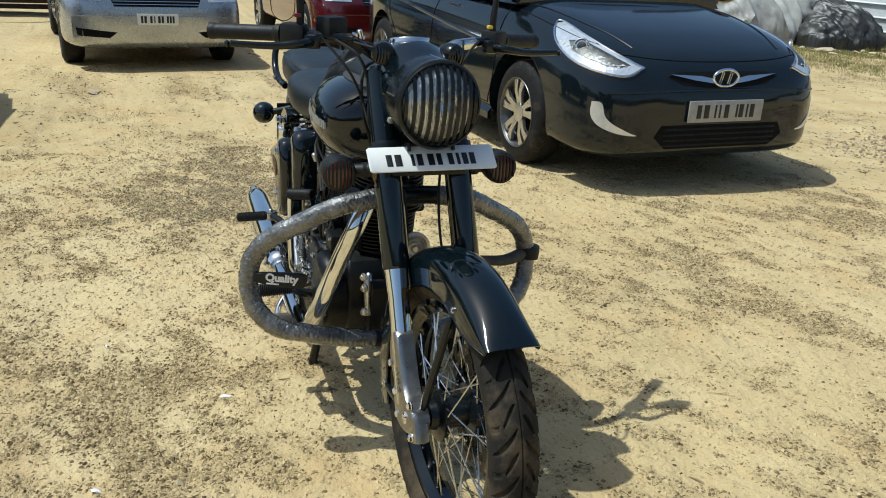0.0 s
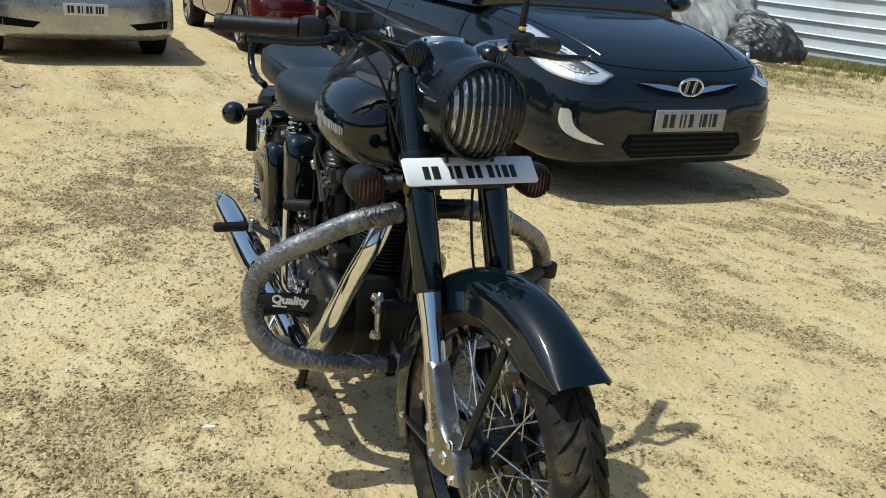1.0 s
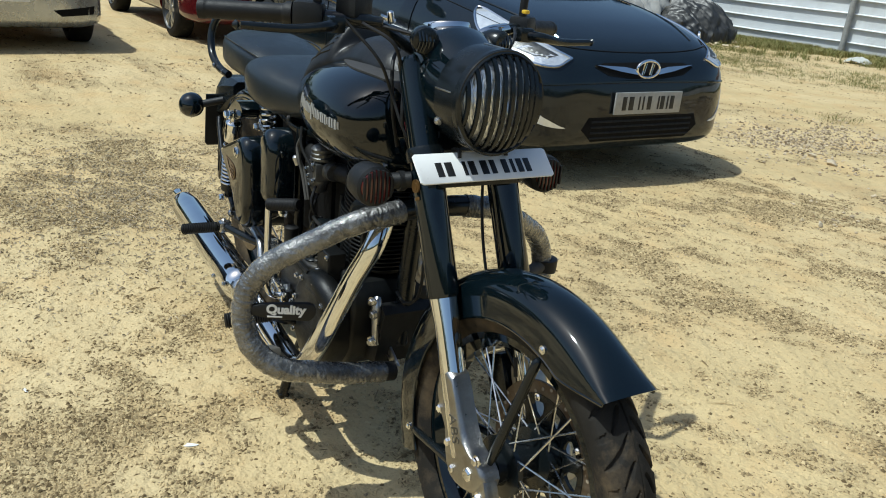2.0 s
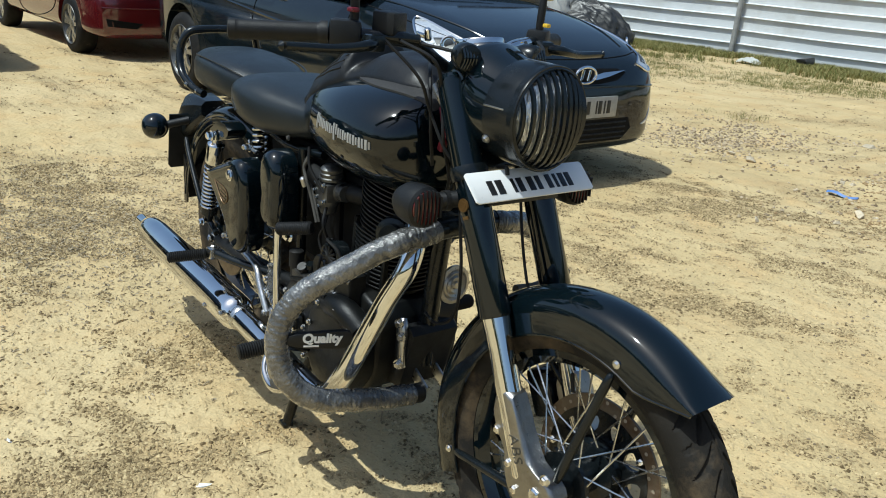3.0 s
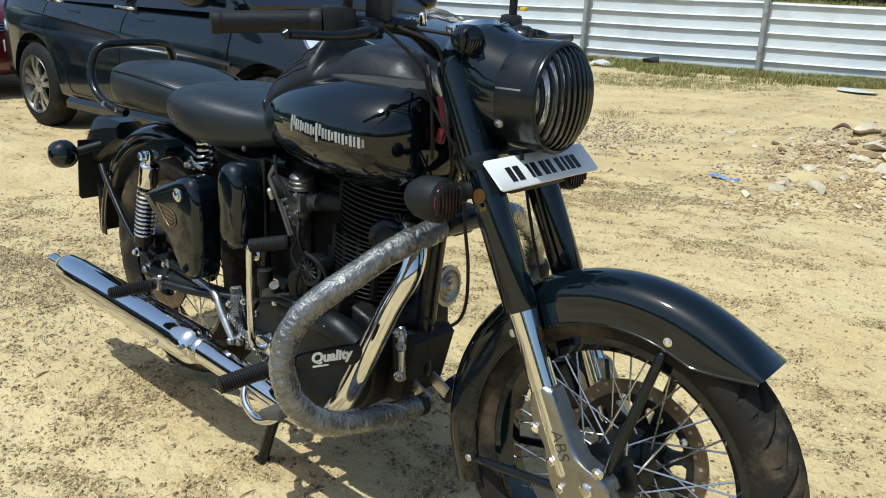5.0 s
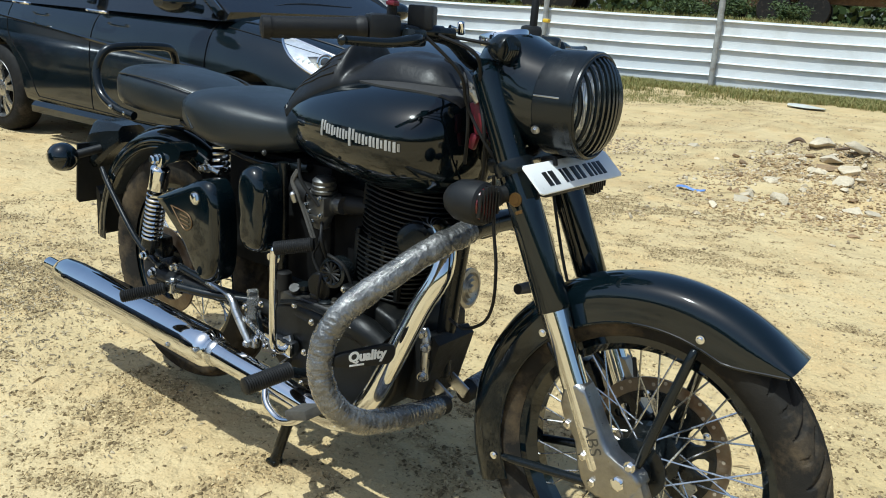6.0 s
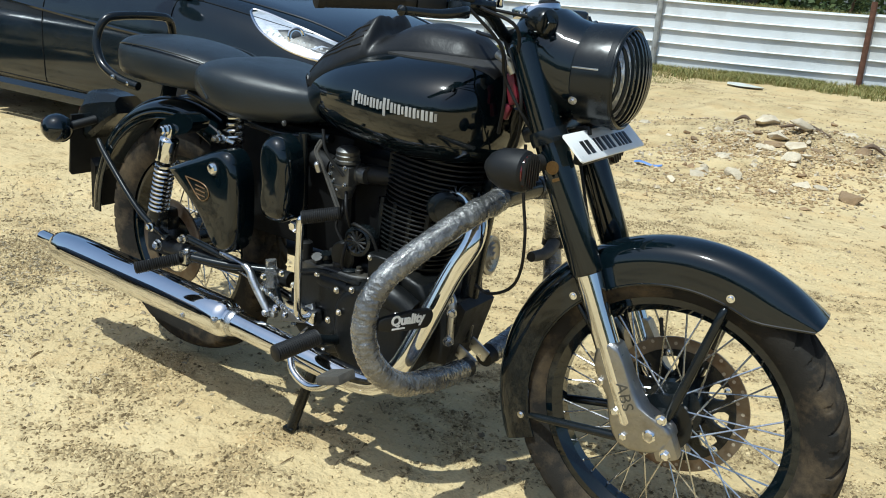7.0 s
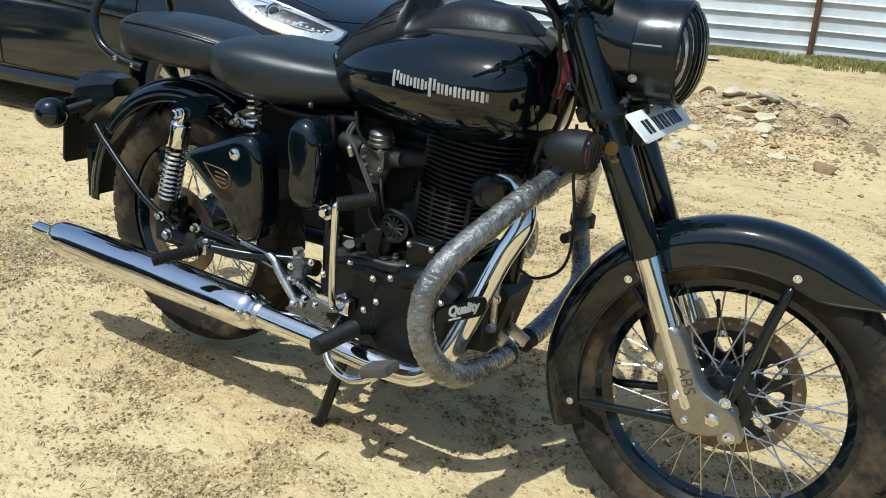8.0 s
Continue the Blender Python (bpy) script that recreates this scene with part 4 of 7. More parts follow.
for s in (-1, 1):
    bm = B()
    tube(bm, [(-0.318, s * 0.082, 0.585), (-0.26, s * 0.095, 0.545), (-0.08, s * 0.125, 0.435), (0.06, s * 0.14, 0.392)], 0.0085, 10, 5)
    part("fender_stay", bm, SATIN, bike)
    # damper
    top, low = Vector((0.094, s * 0.148, 0.688)), Vector((0.022, s * 0.148, 0.425))
    d = (low - top).normalized()
    bm = B()
    lathe(bm, [(-0.012, 0.008), (-0.004, 0.013), (0.02, 0.013), (0.025, 0.0225), (0.029, 0.0245), (0.084, 0.0245), (0.088, 0.020)], top, d, 24)
    damper = part("damper", bm, CHROME, bike, "chrome-topped coil damper")
    bm = B()
    turns, m = 11, 176
    side = d.orthogonal().normalized()
    up = d.cross(side)
    pts = [top + d * (0.09 + 0.135 * k / m) + 0.0232 * (math.cos(2 * math.pi * turns * k / m) * side + math.sin(2 * math.pi * turns * k / m) * up) for k in range(m + 1)]
    part("coil_spring", tube(bm, pts, 0.0037, 7, 1), SPRING, damper, "bright coil spring")
    bm = B()
    lathe(bm, [(0.085, 0.013), (0.22, 0.013), (0.222, 0.024), (0.25, 0.024), (0.256, 0.012), (0.275, 0.012)], top, d, 18)
    part("damper_body", bm, SATIN, damper)
    part("damper_bolt", bolt(B(), top + Vector((0, s * 0.016, 0)), (0, s, 0), 0.011, 0.012), CHROME, damper)
    part("damper_bolt", bolt(B(), low + Vector((0, s * 0.016, -0.005)), (0, s, 0), 0.009, 0.010), CHROME, damper)
    bm = B()
    tube(bm, [(0.02, s * 0.112, 0.357), (0.2, s * 0.11, 0.362), (0.46, s * 0.09, 0.372)], 0.02, 12, 4)
    box(bm, (-0.01, s * 0.112, 0.357), (0.09, 0.02, 0.055), 0.008)
    part("swingarm", bm, MATTE, bike)
    for x, z, r in ((-0.002, 0.357, 0.012), (0.035, 0.388, 0.0075), (-0.03, 0.405, 0.0075), (0.10, 0.398, 0.009), (0.125, 0.405, 0.008)):
        part("swingarm_bolt", bolt(B(), (x, s * 0.124, z), (0, s, 0), r, 0.012), STEEL, bike)
bm = B()
box(bm, (-0.005, -0.098, 0.43), (0.07, 0.04, 0.06), 0.01)
part("rear_caliper", bm, SATIN, bike)
bm = B()
prism(bm, [(0.06, 0.70), (0.13, 0.735), (0.185, 0.72), (0.16, 0.69), (0.09, 0.675)], -0.155, -0.10, "xz", 0.006, 2)
part("fender_bracket", bm, GLOSS, bike)

# frame, covers, dark filler blocks of the battery bay
bm = B()
tube(bm, [(0.99, 0, 0.86), (0.95, 0, 0.72), (0.925, 0, 0.55), (0.905, 0, 0.33)], 0.021, 14, 5)
tube(bm, [(0.98, 0, 0.90), (0.75, 0, 0.80), (0.45, 0, 0.745), (0.1, 0, 0.745)], 0.02, 12, 4)
for s in (-1, 1):
    tube(bm, [(0.56, s * 0.075, 0.735), (0.40, s * 0.08, 0.722), (0.20, s * 0.07, 0.745), (0.06, s * 0.06, 0.77)], 0.0115, 10, 4)
    tube(bm, [(0.50, s * 0.10, 0.74), (0.50, s * 0.10, 0.36)], 0.0125, 10, 1)
    tube(bm, [(0.50, s * 0.105, 0.33), (0.30, s * 0.12, 0.38), (0.12, s * 0.125, 0.405)], 0.010, 10, 4)
part("frame", bm, SATIN, bike, "black tubular frame")
# added near-black blocks: shade inside the bay and behind the carburettor
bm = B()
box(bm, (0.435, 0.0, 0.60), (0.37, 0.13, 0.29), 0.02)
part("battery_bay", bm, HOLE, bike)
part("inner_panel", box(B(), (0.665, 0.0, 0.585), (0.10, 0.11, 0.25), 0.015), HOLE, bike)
bm = B()
prism(bm, [(0.146, 0.610), (0.245, 0.652), (0.338, 0.683), (0.378, 0.655), (0.389, 0.58), (0.383, 0.48), (0.352, 0.438), (0.312, 0.442), (0.24, 0.525)], -0.145, -0.208, "xz", 0.024, 4, 5)
cover = part("side_cover", bm, GLOSS, bike, "gloss black triangular side cover", 50)
bm = B()
bolt(bm, (0.318, -0.208, 0.638), (0, -1, 0), 0.012, 0.006)
part("cover_lock", bm, CHROME, cover, "round chrome lock")
bm = B()
BADGE = [(0.222, -0.2088, 0.602), (0.285, -0.2088, 0.595), (0.304, -0.2088, 0.577), (0.296, -0.2088, 0.560), (0.270, -0.2088, 0.556), (0.222, -0.2088, 0.602)]
tube(bm, BADGE, 0.0016, 6, 4)
for z0 in (0.588, 0.578, 0.568):
    tube(bm, [(0.258, -0.2088, z0), (0.290, -0.2088, z0 - 0.004)], 0.0016, 6, 1)
part("cover_badge", bm, COPPER, cover, "plain gold badge shape")
bm = B()
prism(bm, [(0.441, 0.575), (0.452, 0.548), (0.484, 0.538), (0.514, 0.548), (0.526, 0.58), (0.528, 0.66), (0.517, 0.715), (0.484, 0.738), (0.450, 0.722), (0.438, 0.66)], -0.125, -0.190, "xz", 0.030, 4, 6)
part("airbox_cover", bm, GLOSS, bike, "gloss black oval air filter cover", 50)
bm = B()
bolt(bm, (0.527, -0.146, 0.537), (0, -1, 0), 0.0135, 0.012)
part("cover_bolt", bm, CHROME, bike, "domed chrome bolt")

# engine
ENG = 0.785
bm = B()
prism(bm, [(0.50, 0.33), (0.51, 0.43), (0.60, 0.47), (0.74, 0.49), (0.86, 0.47), (0.880, 0.40), (0.865, 0.30), (0.81, 0.24), (0.62, 0.225), (0.53, 0.26)], 0.11, -0.112, "xz", 0.012, 2)
engine = part("engine_crankcase", bm, ENGINE, bike, "black engine crankcase")
bm = B()
prism(bm, [(0.665, 0.285), (0.665, 0.385), (0.70, 0.435), (0.78, 0.458), (0.838, 0.435), (0.868, 0.38), (0.864, 0.31), (0.825, 0.255), (0.77, 0.232), (0.70, 0.245)], -0.108, -0.172, "xz", 0.022, 3, 5)
part("clutch_cover", bm, ENGINE, engine, "rounded black clutch cover", 55)
bm = B()
prism(bm, [(0.52, 0.30), (0.515, 0.385), (0.55, 0.435), (0.62, 0.445), (0.68, 0.42), (0.70, 0.33), (0.67, 0.265), (0.58, 0.255)], -0.108, -0.152, "xz", 0.014, 3, 4)
part("gear_cover", bm, ENGINE, engine, "black gear case cover", 55)
bm = B()
tube(bm, [(0.70, -0.135, 0.42), (0.80, -0.15, 0.448), (0.86, -0.14, 0.42)], 0.03, 14, 4)
tube(bm, [(0.60, -0.125, 0.425), (0.69, -0.13, 0.425)], 0.028, 14, 2)
part("timing_cover", bm, ENGINE, engine, "", 55)
for x, z, y in ((0.535, 0.30, -.154), (0.53, 0.395, -.154), (0.60, 0.44, -.15), (0.672, 0.425, -.165), (0.72, 0.44, -.170), (0.80, 0.452, -.172), (0.845, 0.42, -.170), (0.86, 0.33, -.170), (0.815, 0.258, -.168), (0.72, 0.25, -.166), (0.63, 0.262, -.155), (0.655, 0.35, -.17), (0.69, 0.38, -.175), (0.58, 0.35, -.155)):
    part("cover_screw", bolt(B(), (x, y, z), (0, -1, 0), 0.0058, 0.005), STEEL, engine, "bright cover screw")
bm = B()
LEAN = Matrix.Translation((ENG - 0.022, 0, 0.465)) @ Matrix.Rotation(radians(5), 4, "Y")
lathe(bm, [(0.0, 0.078), (0.30, 0.078)], (0, 0, 0), (0, 0, 1), 28)
box(bm, (0, 0, 0.315), (0.17, 0.15, 0.07), 0.02)
cylinder = part("engine_cylinder", xform(bm, LEAN), ENGINE, bike, "black finned engine cylinder")
for k in range(25):
    z = 0.030 + 0.0108 * k
    head = k >= 12
    bm = B()
    w = 0.232 if head else 0.182 + 0.022 * (k / 11) ** 1.5
    dpt = 0.188 if head else 0.174 + 0.012 * (k / 11)
    off = 0.030 if head else 0.0
    prism(bm, [(off + w / 2 * math.copysign(abs(math.cos(a)) ** 0.85, math.cos(a)), dpt / 2 * math.copysign(abs(math.sin(a)) ** 0.85, math.sin(a))) for a in (2 * math.pi * (j + 0.5) / 32 for j in range(32))], z, z + 0.0036, "xy", 0.0012)
    part("cooling_fin", xform(bm, LEAN), ENGINE, cylinder)
for x, y in ((-0.050, -0.071), (-0.016, -0.0755), (0.020, -0.0755), (0.056, -0.068)):
    part("cylinder_rib", xform(box(B(), (x * 1.15, y - 0.004, 0.10), (0.012, 0.014, 0.13), 0.004), LEAN), ENGINE, cylinder)
bm = B()
prism(bm, [(-0.06, -0.070), (0.075, -0.070), (0.105, 0), (0.075, 0.070), (-0.06, 0.070), (-0.082, 0)], 0.215, 0.33, "xy", 0.025, 4, 5)
part("cylinder_head", xform(bm, LEAN), ENGINE, cylinder)
bm = B()
lathe(bm, [(0, 0.03), (0.01, 0.034), (0.03, 0.034), (0.034, 0.022)], (0.876, -0.082, 0.648), (0.72, -0.7, 0.05), 20)
lathe(bm, [(0.0, 0.024), (0.05, 0.024)], (0.876, -0.082, 0.648), (0.72, -0.7, 0.05), 16)
part("spark_cover", bm, SATIN, cylinder)
bm = B()
prism(bm, [(0.735, 0.455), (0.735, 0.522), (0.805, 0.522), (0.805, 0.455)], -0.10, -0.142, "xz", 0.008)
part("tappet_cover", bm, ENGINE, engine)
for x in (0.743, 0.797):
    for z in (0.463, 0.514):
        part("tappet_screw", bolt(B(), (x, -0.142, z), (0, -1, 0), 0.005, 0.004), STEEL, engine)
# breather drum
bm = B()
lathe(bm, [(0, 0.034), (0.03, 0.036), (0.036, 0.033), (0.038, 0.026), (0.034, 0.02)], (0.690, -0.095, 0.532), (0.15, -1, 0.1), 26)
drum = part("breather_drum", bm, SATIN, engine)
bm = B()
for k in range(6):
    a = k * math.pi / 6
    v = Vector((math.cos(a), 0.12 * math.cos(a), math.sin(a))) * 0.024
    tube(bm, [Vector((0.6957, -0.1325, 0.5357)) - v, Vector((0.6957, -0.1325, 0.5357)) + v], 0.003, 6, 1)
part("drum_rib", bm, MATTE, drum)
bm = B()
tube(bm, [(0.66, -0.10, 0.555), (0.69, -0.135, 0.575), (0.73, -0.13, 0.56), (0.745, -0.12, 0.52)], 0.0038, 8, 5)
tube(bm, [(0.655, -0.10, 0.56), (0.67, -0.14, 0.52), (0.665, -0.14, 0.47), (0.70, -0.13, 0.455)], 0.0038, 8, 5)
tube(bm, [(0.64, -0.11, 0.64), (0.66, -0.13, 0.60), (0.66, -0.11, 0.55)], 0.0038, 8, 5)
tube(bm, [(0.585, -0.13, 0.765), (0.60, -0.135, 0.72), (0.64, -0.12, 0.67)], 0.0038, 8, 5)
part("hose", bm, RUBBER, engine)
# oil filler, gear-box top
part("filler_cap", lathe(B(), [(0, 0.013), (0.02, 0.013), (0.024, 0.017), (0.034, 0.017)], (0.60, -0.12, 0.45), (0, -0.1, 1), 14), SATIN, engine)
part("filler_cap", lathe(B(), [(0, 0.02), (0.012, 0.02), (0.016, 0.014)], (0.675, -0.125, 0.455), (0, -0.1, 1), 16), SATIN, engine)
for at in ((0.377, -0.258, 0.292), (0.26, -0.255, 0.268)):
    part("exhaust_bolt", bolt(B(), at, (0, -1, 0.2), 0.006, 0.006), STEEL, bike)
# top and bosses take the paler tone, sun catch painted in with dust
bm = B()
prism(bm, [(0.545, -0.148), (0.70, -0.150), (0.735, -0.128), (0.735, -0.06), (0.56, -0.06)], 0.44, 0.462, "xy", 0.008)
lathe(bm, [(0, 0.012), (0.03, 0.012)], (0.585, -0.13, 0.455), (0.2, -0.4, 0.6), 12)
part("gearbox_top", bm, DUSTSUNCASE, engine, "cast gear case top, paled by dust and painted sunlight")
for x, y, r, h in ((0.642, -0.118, 0.019, 0.022), (0.60, -0.10, 0.010, 0.03), (0.70, -0.125, 0.008, 0.018), (0.565, -0.125, 0.009, 0.016)):
    part("case_boss", lathe(B(), [(0, r), (h * 0.6, r), (h * 0.7, r * 0.75), (h, r * 0.7)], (x, y, 0.460), (0, -0.08, 1), 16), DUSTSUNCASE, engine)
part("case_rib", tube(B(), [(0.555, -0.150, 0.435), (0.62, -0.152, 0.452), (0.69, -0.156, 0.452), (0.735, -0.160, 0.455)], 0.006, 8, 4), ENGINE, engine)
part("starter_drum", lathe(B(), [(0, 0.030), (0.004, 0.034), (0.11, 0.034), (0.114, 0.030)], (0.655, -0.02, 0.492), (0, -1, 0), 22), ENGINE, engine)
# carburettor: ribbed cap, body with float bowl, screws and pipes
CX = 0.626
bm = B()
lathe(bm, [(0, 0.006), (0.006, 0.018), (0.022, 0.023), (0.030, 0.027), (0.036, 0.027)], (CX, -0.098, 0.612), (0, -0.05, 1), 20)
box(bm, (CX, -0.095, 0.668), (0.056, 0.050, 0.044), 0.007)
lathe(bm, [(-0.048, 0.021), (-0.03, 0.021), (-0.028, 0.024), (0.028, 0.024), (0.03, 0.020), (0.05, 0.020)], (CX, -0.08, 0.672), (1, 0, 0), 16)
carb = part("carburettor", bm, DULL, bike, "grey alloy carburettor")
bm = B()
lathe(bm, [(0, 0.024), (0.004, 0.029), (0.010, 0.029), (0.012, 0.026), (0.020, 0.027), (0.022, 0.025), (0.030, 0.026), (0.036, 0.020), (0.040, 0.006)], (CX, -0.092, 0.692), (0.03, -0.06, 1), 24)
part("carburettor_cap", bm, DULL, carb)
for x, z in ((-0.018, 0.688), (0.018, 0.688), (-0.019, 0.652), (0.019, 0.650), (0.0, 0.636), (-0.024, 0.668)):
    part("carburettor_screw", bolt(B(), (CX + x, -0.121, z), (0, -1, 0), 0.0042, 0.005), STEEL, carb)
part("overflow_pipe", tube(B(), [(CX, -0.10, 0.612), (CX + 0.006, -0.112, 0.585), (CX - 0.004, -0.118, 0.55), (CX + 0.03, -0.115, 0.50)], 0.0032, 8, 5), RUBBER, carb)
part("intake_rubber", tube(B(), [(0.49, -0.070, 0.685), (0.575, -0.078, 0.673)], 0.024, 14, 1), RUBBER, bike)
part("intake_stub", tube(B(), [(0.66, -0.068, 0.672), (0.745, -0.035, 0.672)], 0.022, 14, 1), RUBBER, bike)
for y0, x0 in ((-0.128, 0.578), (-0.134, 0.590)):
    part("vent_hose", tube(B(), [(x0, y0, 0.740), (x0 - 0.012, y0 - 0.004, 0.715), (x0 + 0.004, y0 - 0.006, 0.69), (CX - 0.02, y0, 0.655), (CX + 0.01, y0, 0.60)], 0.0036, 8, 6), PAD, bike)
part("hose_clip", lathe(B(), [(0, 0.0065), (0.02, 0.0075), (0.024, 0.004)], (0.584, -0.138, 0.672), (-0.1, -0.3, 1), 10), ALLOY, bike, "bright pipe end")

# exhaust
bm = B()
HDR = [(0.88, -0.045, 0.672), (0.95, -0.078, 0.668), (0.985, -0.118, 0.612), (0.955, -0.145, 0.53), (0.915, -0.185, 0.40), (0.885, -0.207, 0.325), (0.845, -0.214, 0.277), (0.775, -0.216, 0.262), (0.60, -0.214, 0.270), (0.40, -0.212, 0.279)]
exhaust = part("exhaust_header", tube(bm, HDR, [0.0225, 0.0225, 0.0225, 0.0228, 0.0232, 0.0236, 0.0245, 0.0265, 0.0300, 0.0310], 22, 7), CHROME, bike, "chrome exhaust pipe")
bm = B()
a, b = Vector((0.40, -0.212, 0.279)), Vector((-0.37, -0.196, 0.288))
d = b - a
lathe(bm, [(0, 0.030), (0.001, 0.0345), (0.014, 0.0355), (0.017, 0.0385), (0.028, 0.0455), (0.040, 0.0478), (0.10, 0.0484), (0.40, 0.0485), (0.66, 0.0475), (0.725, 0.0455), (0.750, 0.040), (0.764, 0.029)], a, d, 36)
muffler = part("muffler", bm, CHROME, bike, "long chrome silencer")
bm = B()
lathe(bm, [(0.758, 0.026), (0.775, 0.023), (0.79, 0.0205), (0.845, 0.0195), (0.848, 0.0165), (0.81, 0.0155)], a, d, 24)
part("tail_pipe", bm, CHROME, muffler)
bm = B()
lathe(bm, [(-0.012, 0.0315), (-0.004, 0.0350), (0.002, 0.0355), (0.010, 0.0345)], a, d, 28)
part("exhaust_clamp", bm, STEEL, muffler)
# crash guards: film-wrapped bows
GUARD = [(1.008, -0.075, 0.688), (1.012, -0.105, 0.684), (1.0, -0.165, 0.670), (0.968, -0.25, 0.623), (0.938, -0.324, 0.574), (0.922, -0.361, 0.520), (0.922, -0.371, 0.457), (0.938, -0.355, 0.397), (0.958, -0.31, 0.352), (0.962, -0.23, 0.327), (0.955, -0.14, 0.303), (0.948, -0.06, 0.288)]
for s in (-1, 1):
    def crinkle(i, k, q=s):
        """Film wound in overlapping turns: slanted ridges round the bar, pinched folds and air pockets."""
        a = 2 * math.pi * k / 40
        ca, sa = math.cos(a), math.sin(a)
        lap = ((i * 0.026 + k / 40.0) % 1.0)
        wrap = 0.05 * (lap if lap < 0.86 else (1 - lap) * 6.1)
        ridge = 1 - 2 * abs(noise.noise(Vector((i * 0.16 + 0.6 * ca, ca * 1.6, sa * 1.6 + q * 4))))
        fold = 1 - 2 * abs(noise.noise(Vector((i * 0.42 + 0.9 * sa, ca * 2.6, sa * 2.6 + q * 9))))
        soft = noise.noise(Vector((i * 0.05, ca * 0.8, sa * 0.8 + q * 2)))
        return wrap - 0.06 + 0.055 * ridge + 0.035 * fold + 0.05 * soft
    pts = [(x, -s * y, z) for x, y, z in GUARD]
    bm = B()
    tube(bm, pts, 0.0236, 40, 46, True, crinkle)
    guard = part("crash_guard", bm, FILM, bike, "crash guard bow wrapped in crinkled plastic film", 75)
    bm = B()
    tube(bm, [pts[-1], (0.946, s * 0.034, 0.284)], 0.0225, 16, 1)
    part("guard_end", bm, RUBBER, guard)
    bm = B()
    box(bm, (0.918, s * 0.028, 0.312), (0.09, 0.006, 0.03), 0.002, Matrix.Rotation(radians(28), 4, "Y"))
    bolt(bm, (0.945, s * 0.032, 0.286), (0.3, s, 0), 0.008, 0.006)
    part("guard_tab", bm, ALLOY, guard, "bright mounting tab")
    if s > 0:
        part("tape_band", tube(B(), [(0.922, 0.374, 0.472), (0.922, 0.376, 0.488), (0.922, 0.376, 0.502)], 0.031, 16, 2), RUBBER, guard, "dark tape band")
        part("foam_end", tube(B(), [(0.935, 0.232, 0.478), (0.94, 0.30, 0.474), (0.93, 0.362, 0.488)], [0.0125, 0.015, 0.017], 14, 4), PAD, guard, "dark brown foam-wrapped brace")
bm = B()
tube(bm, [(1.008, -0.09, 0.687), (1.006, -0.04, 0.69), (1.006, 0.03, 0.69), (1.008, 0.09, 0.687)], 0.0225, 14, 3)
box(bm, (0.985, 0, 0.69), (0.05, 0.06, 0.06), 0.01)
part("guard_clamp", bm, SATIN, bike)
# strap with its printed word
strap_m = Matrix.Translation((0.9605, -0.295, 0.479)) @ Matrix.Rotation(radians(-16), 4, "Z") @ Matrix.Rotation(radians(-4), 4, "X")
bm = B()
prism(bm, [(-0.066, -0.010), (-0.03, -0.017), (0.03, -0.019), (0.052, -0.017), (0.061, 0.0), (0.056, 0.016), (0.03, 0.019), (-0.03, 0.015), (-0.066, 0.010)], -0.005, 0.005, "yz", 0.002, 2)
strap = part("label_strap", xform(bm, strap_m), MATTE, bike, "black strap printed with a word")
lettering("word_lettering", "Quality", 0.0262, strap_m @ Matrix.Translation((0.0054, 0.0, 0.004)) @ Matrix.Rotation(radians(90), 4, "Z") @ Matrix.Rotation(radians(90), 4, "X"), WHITE, strap)
bm = B()
box(bm, (0.0054, -0.021, -0.0115), (0.0008, 0.030, 0.0035), 0.0002)
part("small_print", xform(bm, strap_m), WHITE, strap)

# pegs, pedals, stand
def peg(name, a, b, r, label):
    bm = B()
    a, b = Vector(a), Vector(b)
    L = (b - a).length
    prof = [(0, r * 0.6), (0.003, r * 0.95)] + [(0.006 + (L - 0.012) * k / 36, r * (1.0 if k % 2 else 0.86)) for k in range(37)] + [(L - 0.003, r * 0.95), (L, r * 0.7)]
    lathe(bm, prof, a, b - a, 18)
    return part(name, bm, RUBBER, bike, label)


for s in (-1, 1):
    peg("pillion_peg", (0.225, s * 0.235, 0.40), (0.165, s * 0.318, 0.380), 0.0155, "ribbed rubber pillion footrest")
    bm = B()
    tube(bm, [(0.44, s * 0.13, 0.40), (0.34, s * 0.18, 0.40), (0.25, s * 0.215, 0.405)], 0.011, 10, 4)
    part("peg_arm", bm, SATIN, bike)
    bm = B()
    box(bm, (0.236, s * 0.218, 0.404), (0.03, 0.035, 0.03), 0.006)
    bolt(bm, (0.236, s * 0.22, 0.418), (0, 0, 1), 0.007, 0.006)
    part("peg_hinge", bm, STEEL, bike)
    peg("rider_peg", (0.675, s * 0.225, 0.333), (0.655, s * 0.335, 0.322), 0.0195, "ribbed rubber rider footrest")
    bm = B()
    tube(bm, [(0.68, s * 0.12, 0.30), (0.68, s * 0.19, 0.315), (0.675, s * 0.235, 0.332)], 0.012, 10, 3)
    part("rider_peg_arm", bm, SATIN, bike)
bm = B()
tube(bm, [(0.605, -0.165, 0.34), (0.60, -0.205, 0.352), (0.603, -0.215, 0.40), (0.605, -0.215, 0.56), (0.608, -0.212, 0.584), (0.625, -0.20, 0.592)], 0.0085, 12, 6)
box(bm, (0.605, -0.17, 0.345), (0.04, 0.03, 0.035), 0.007)
box(bm, (0.555, -0.165, 0.35), (0.06, 0.025, 0.02), 0.006)
kick = part("kick_lever", bm, CHROME, bike, "chrome kick lever")
bm = B()
L = [(0, 0.014)] + [(0.002 + 0.0022 * k, 0.0155 if k % 2 else 0.0145) for k in range(36)] + [(0.084, 0.012)]
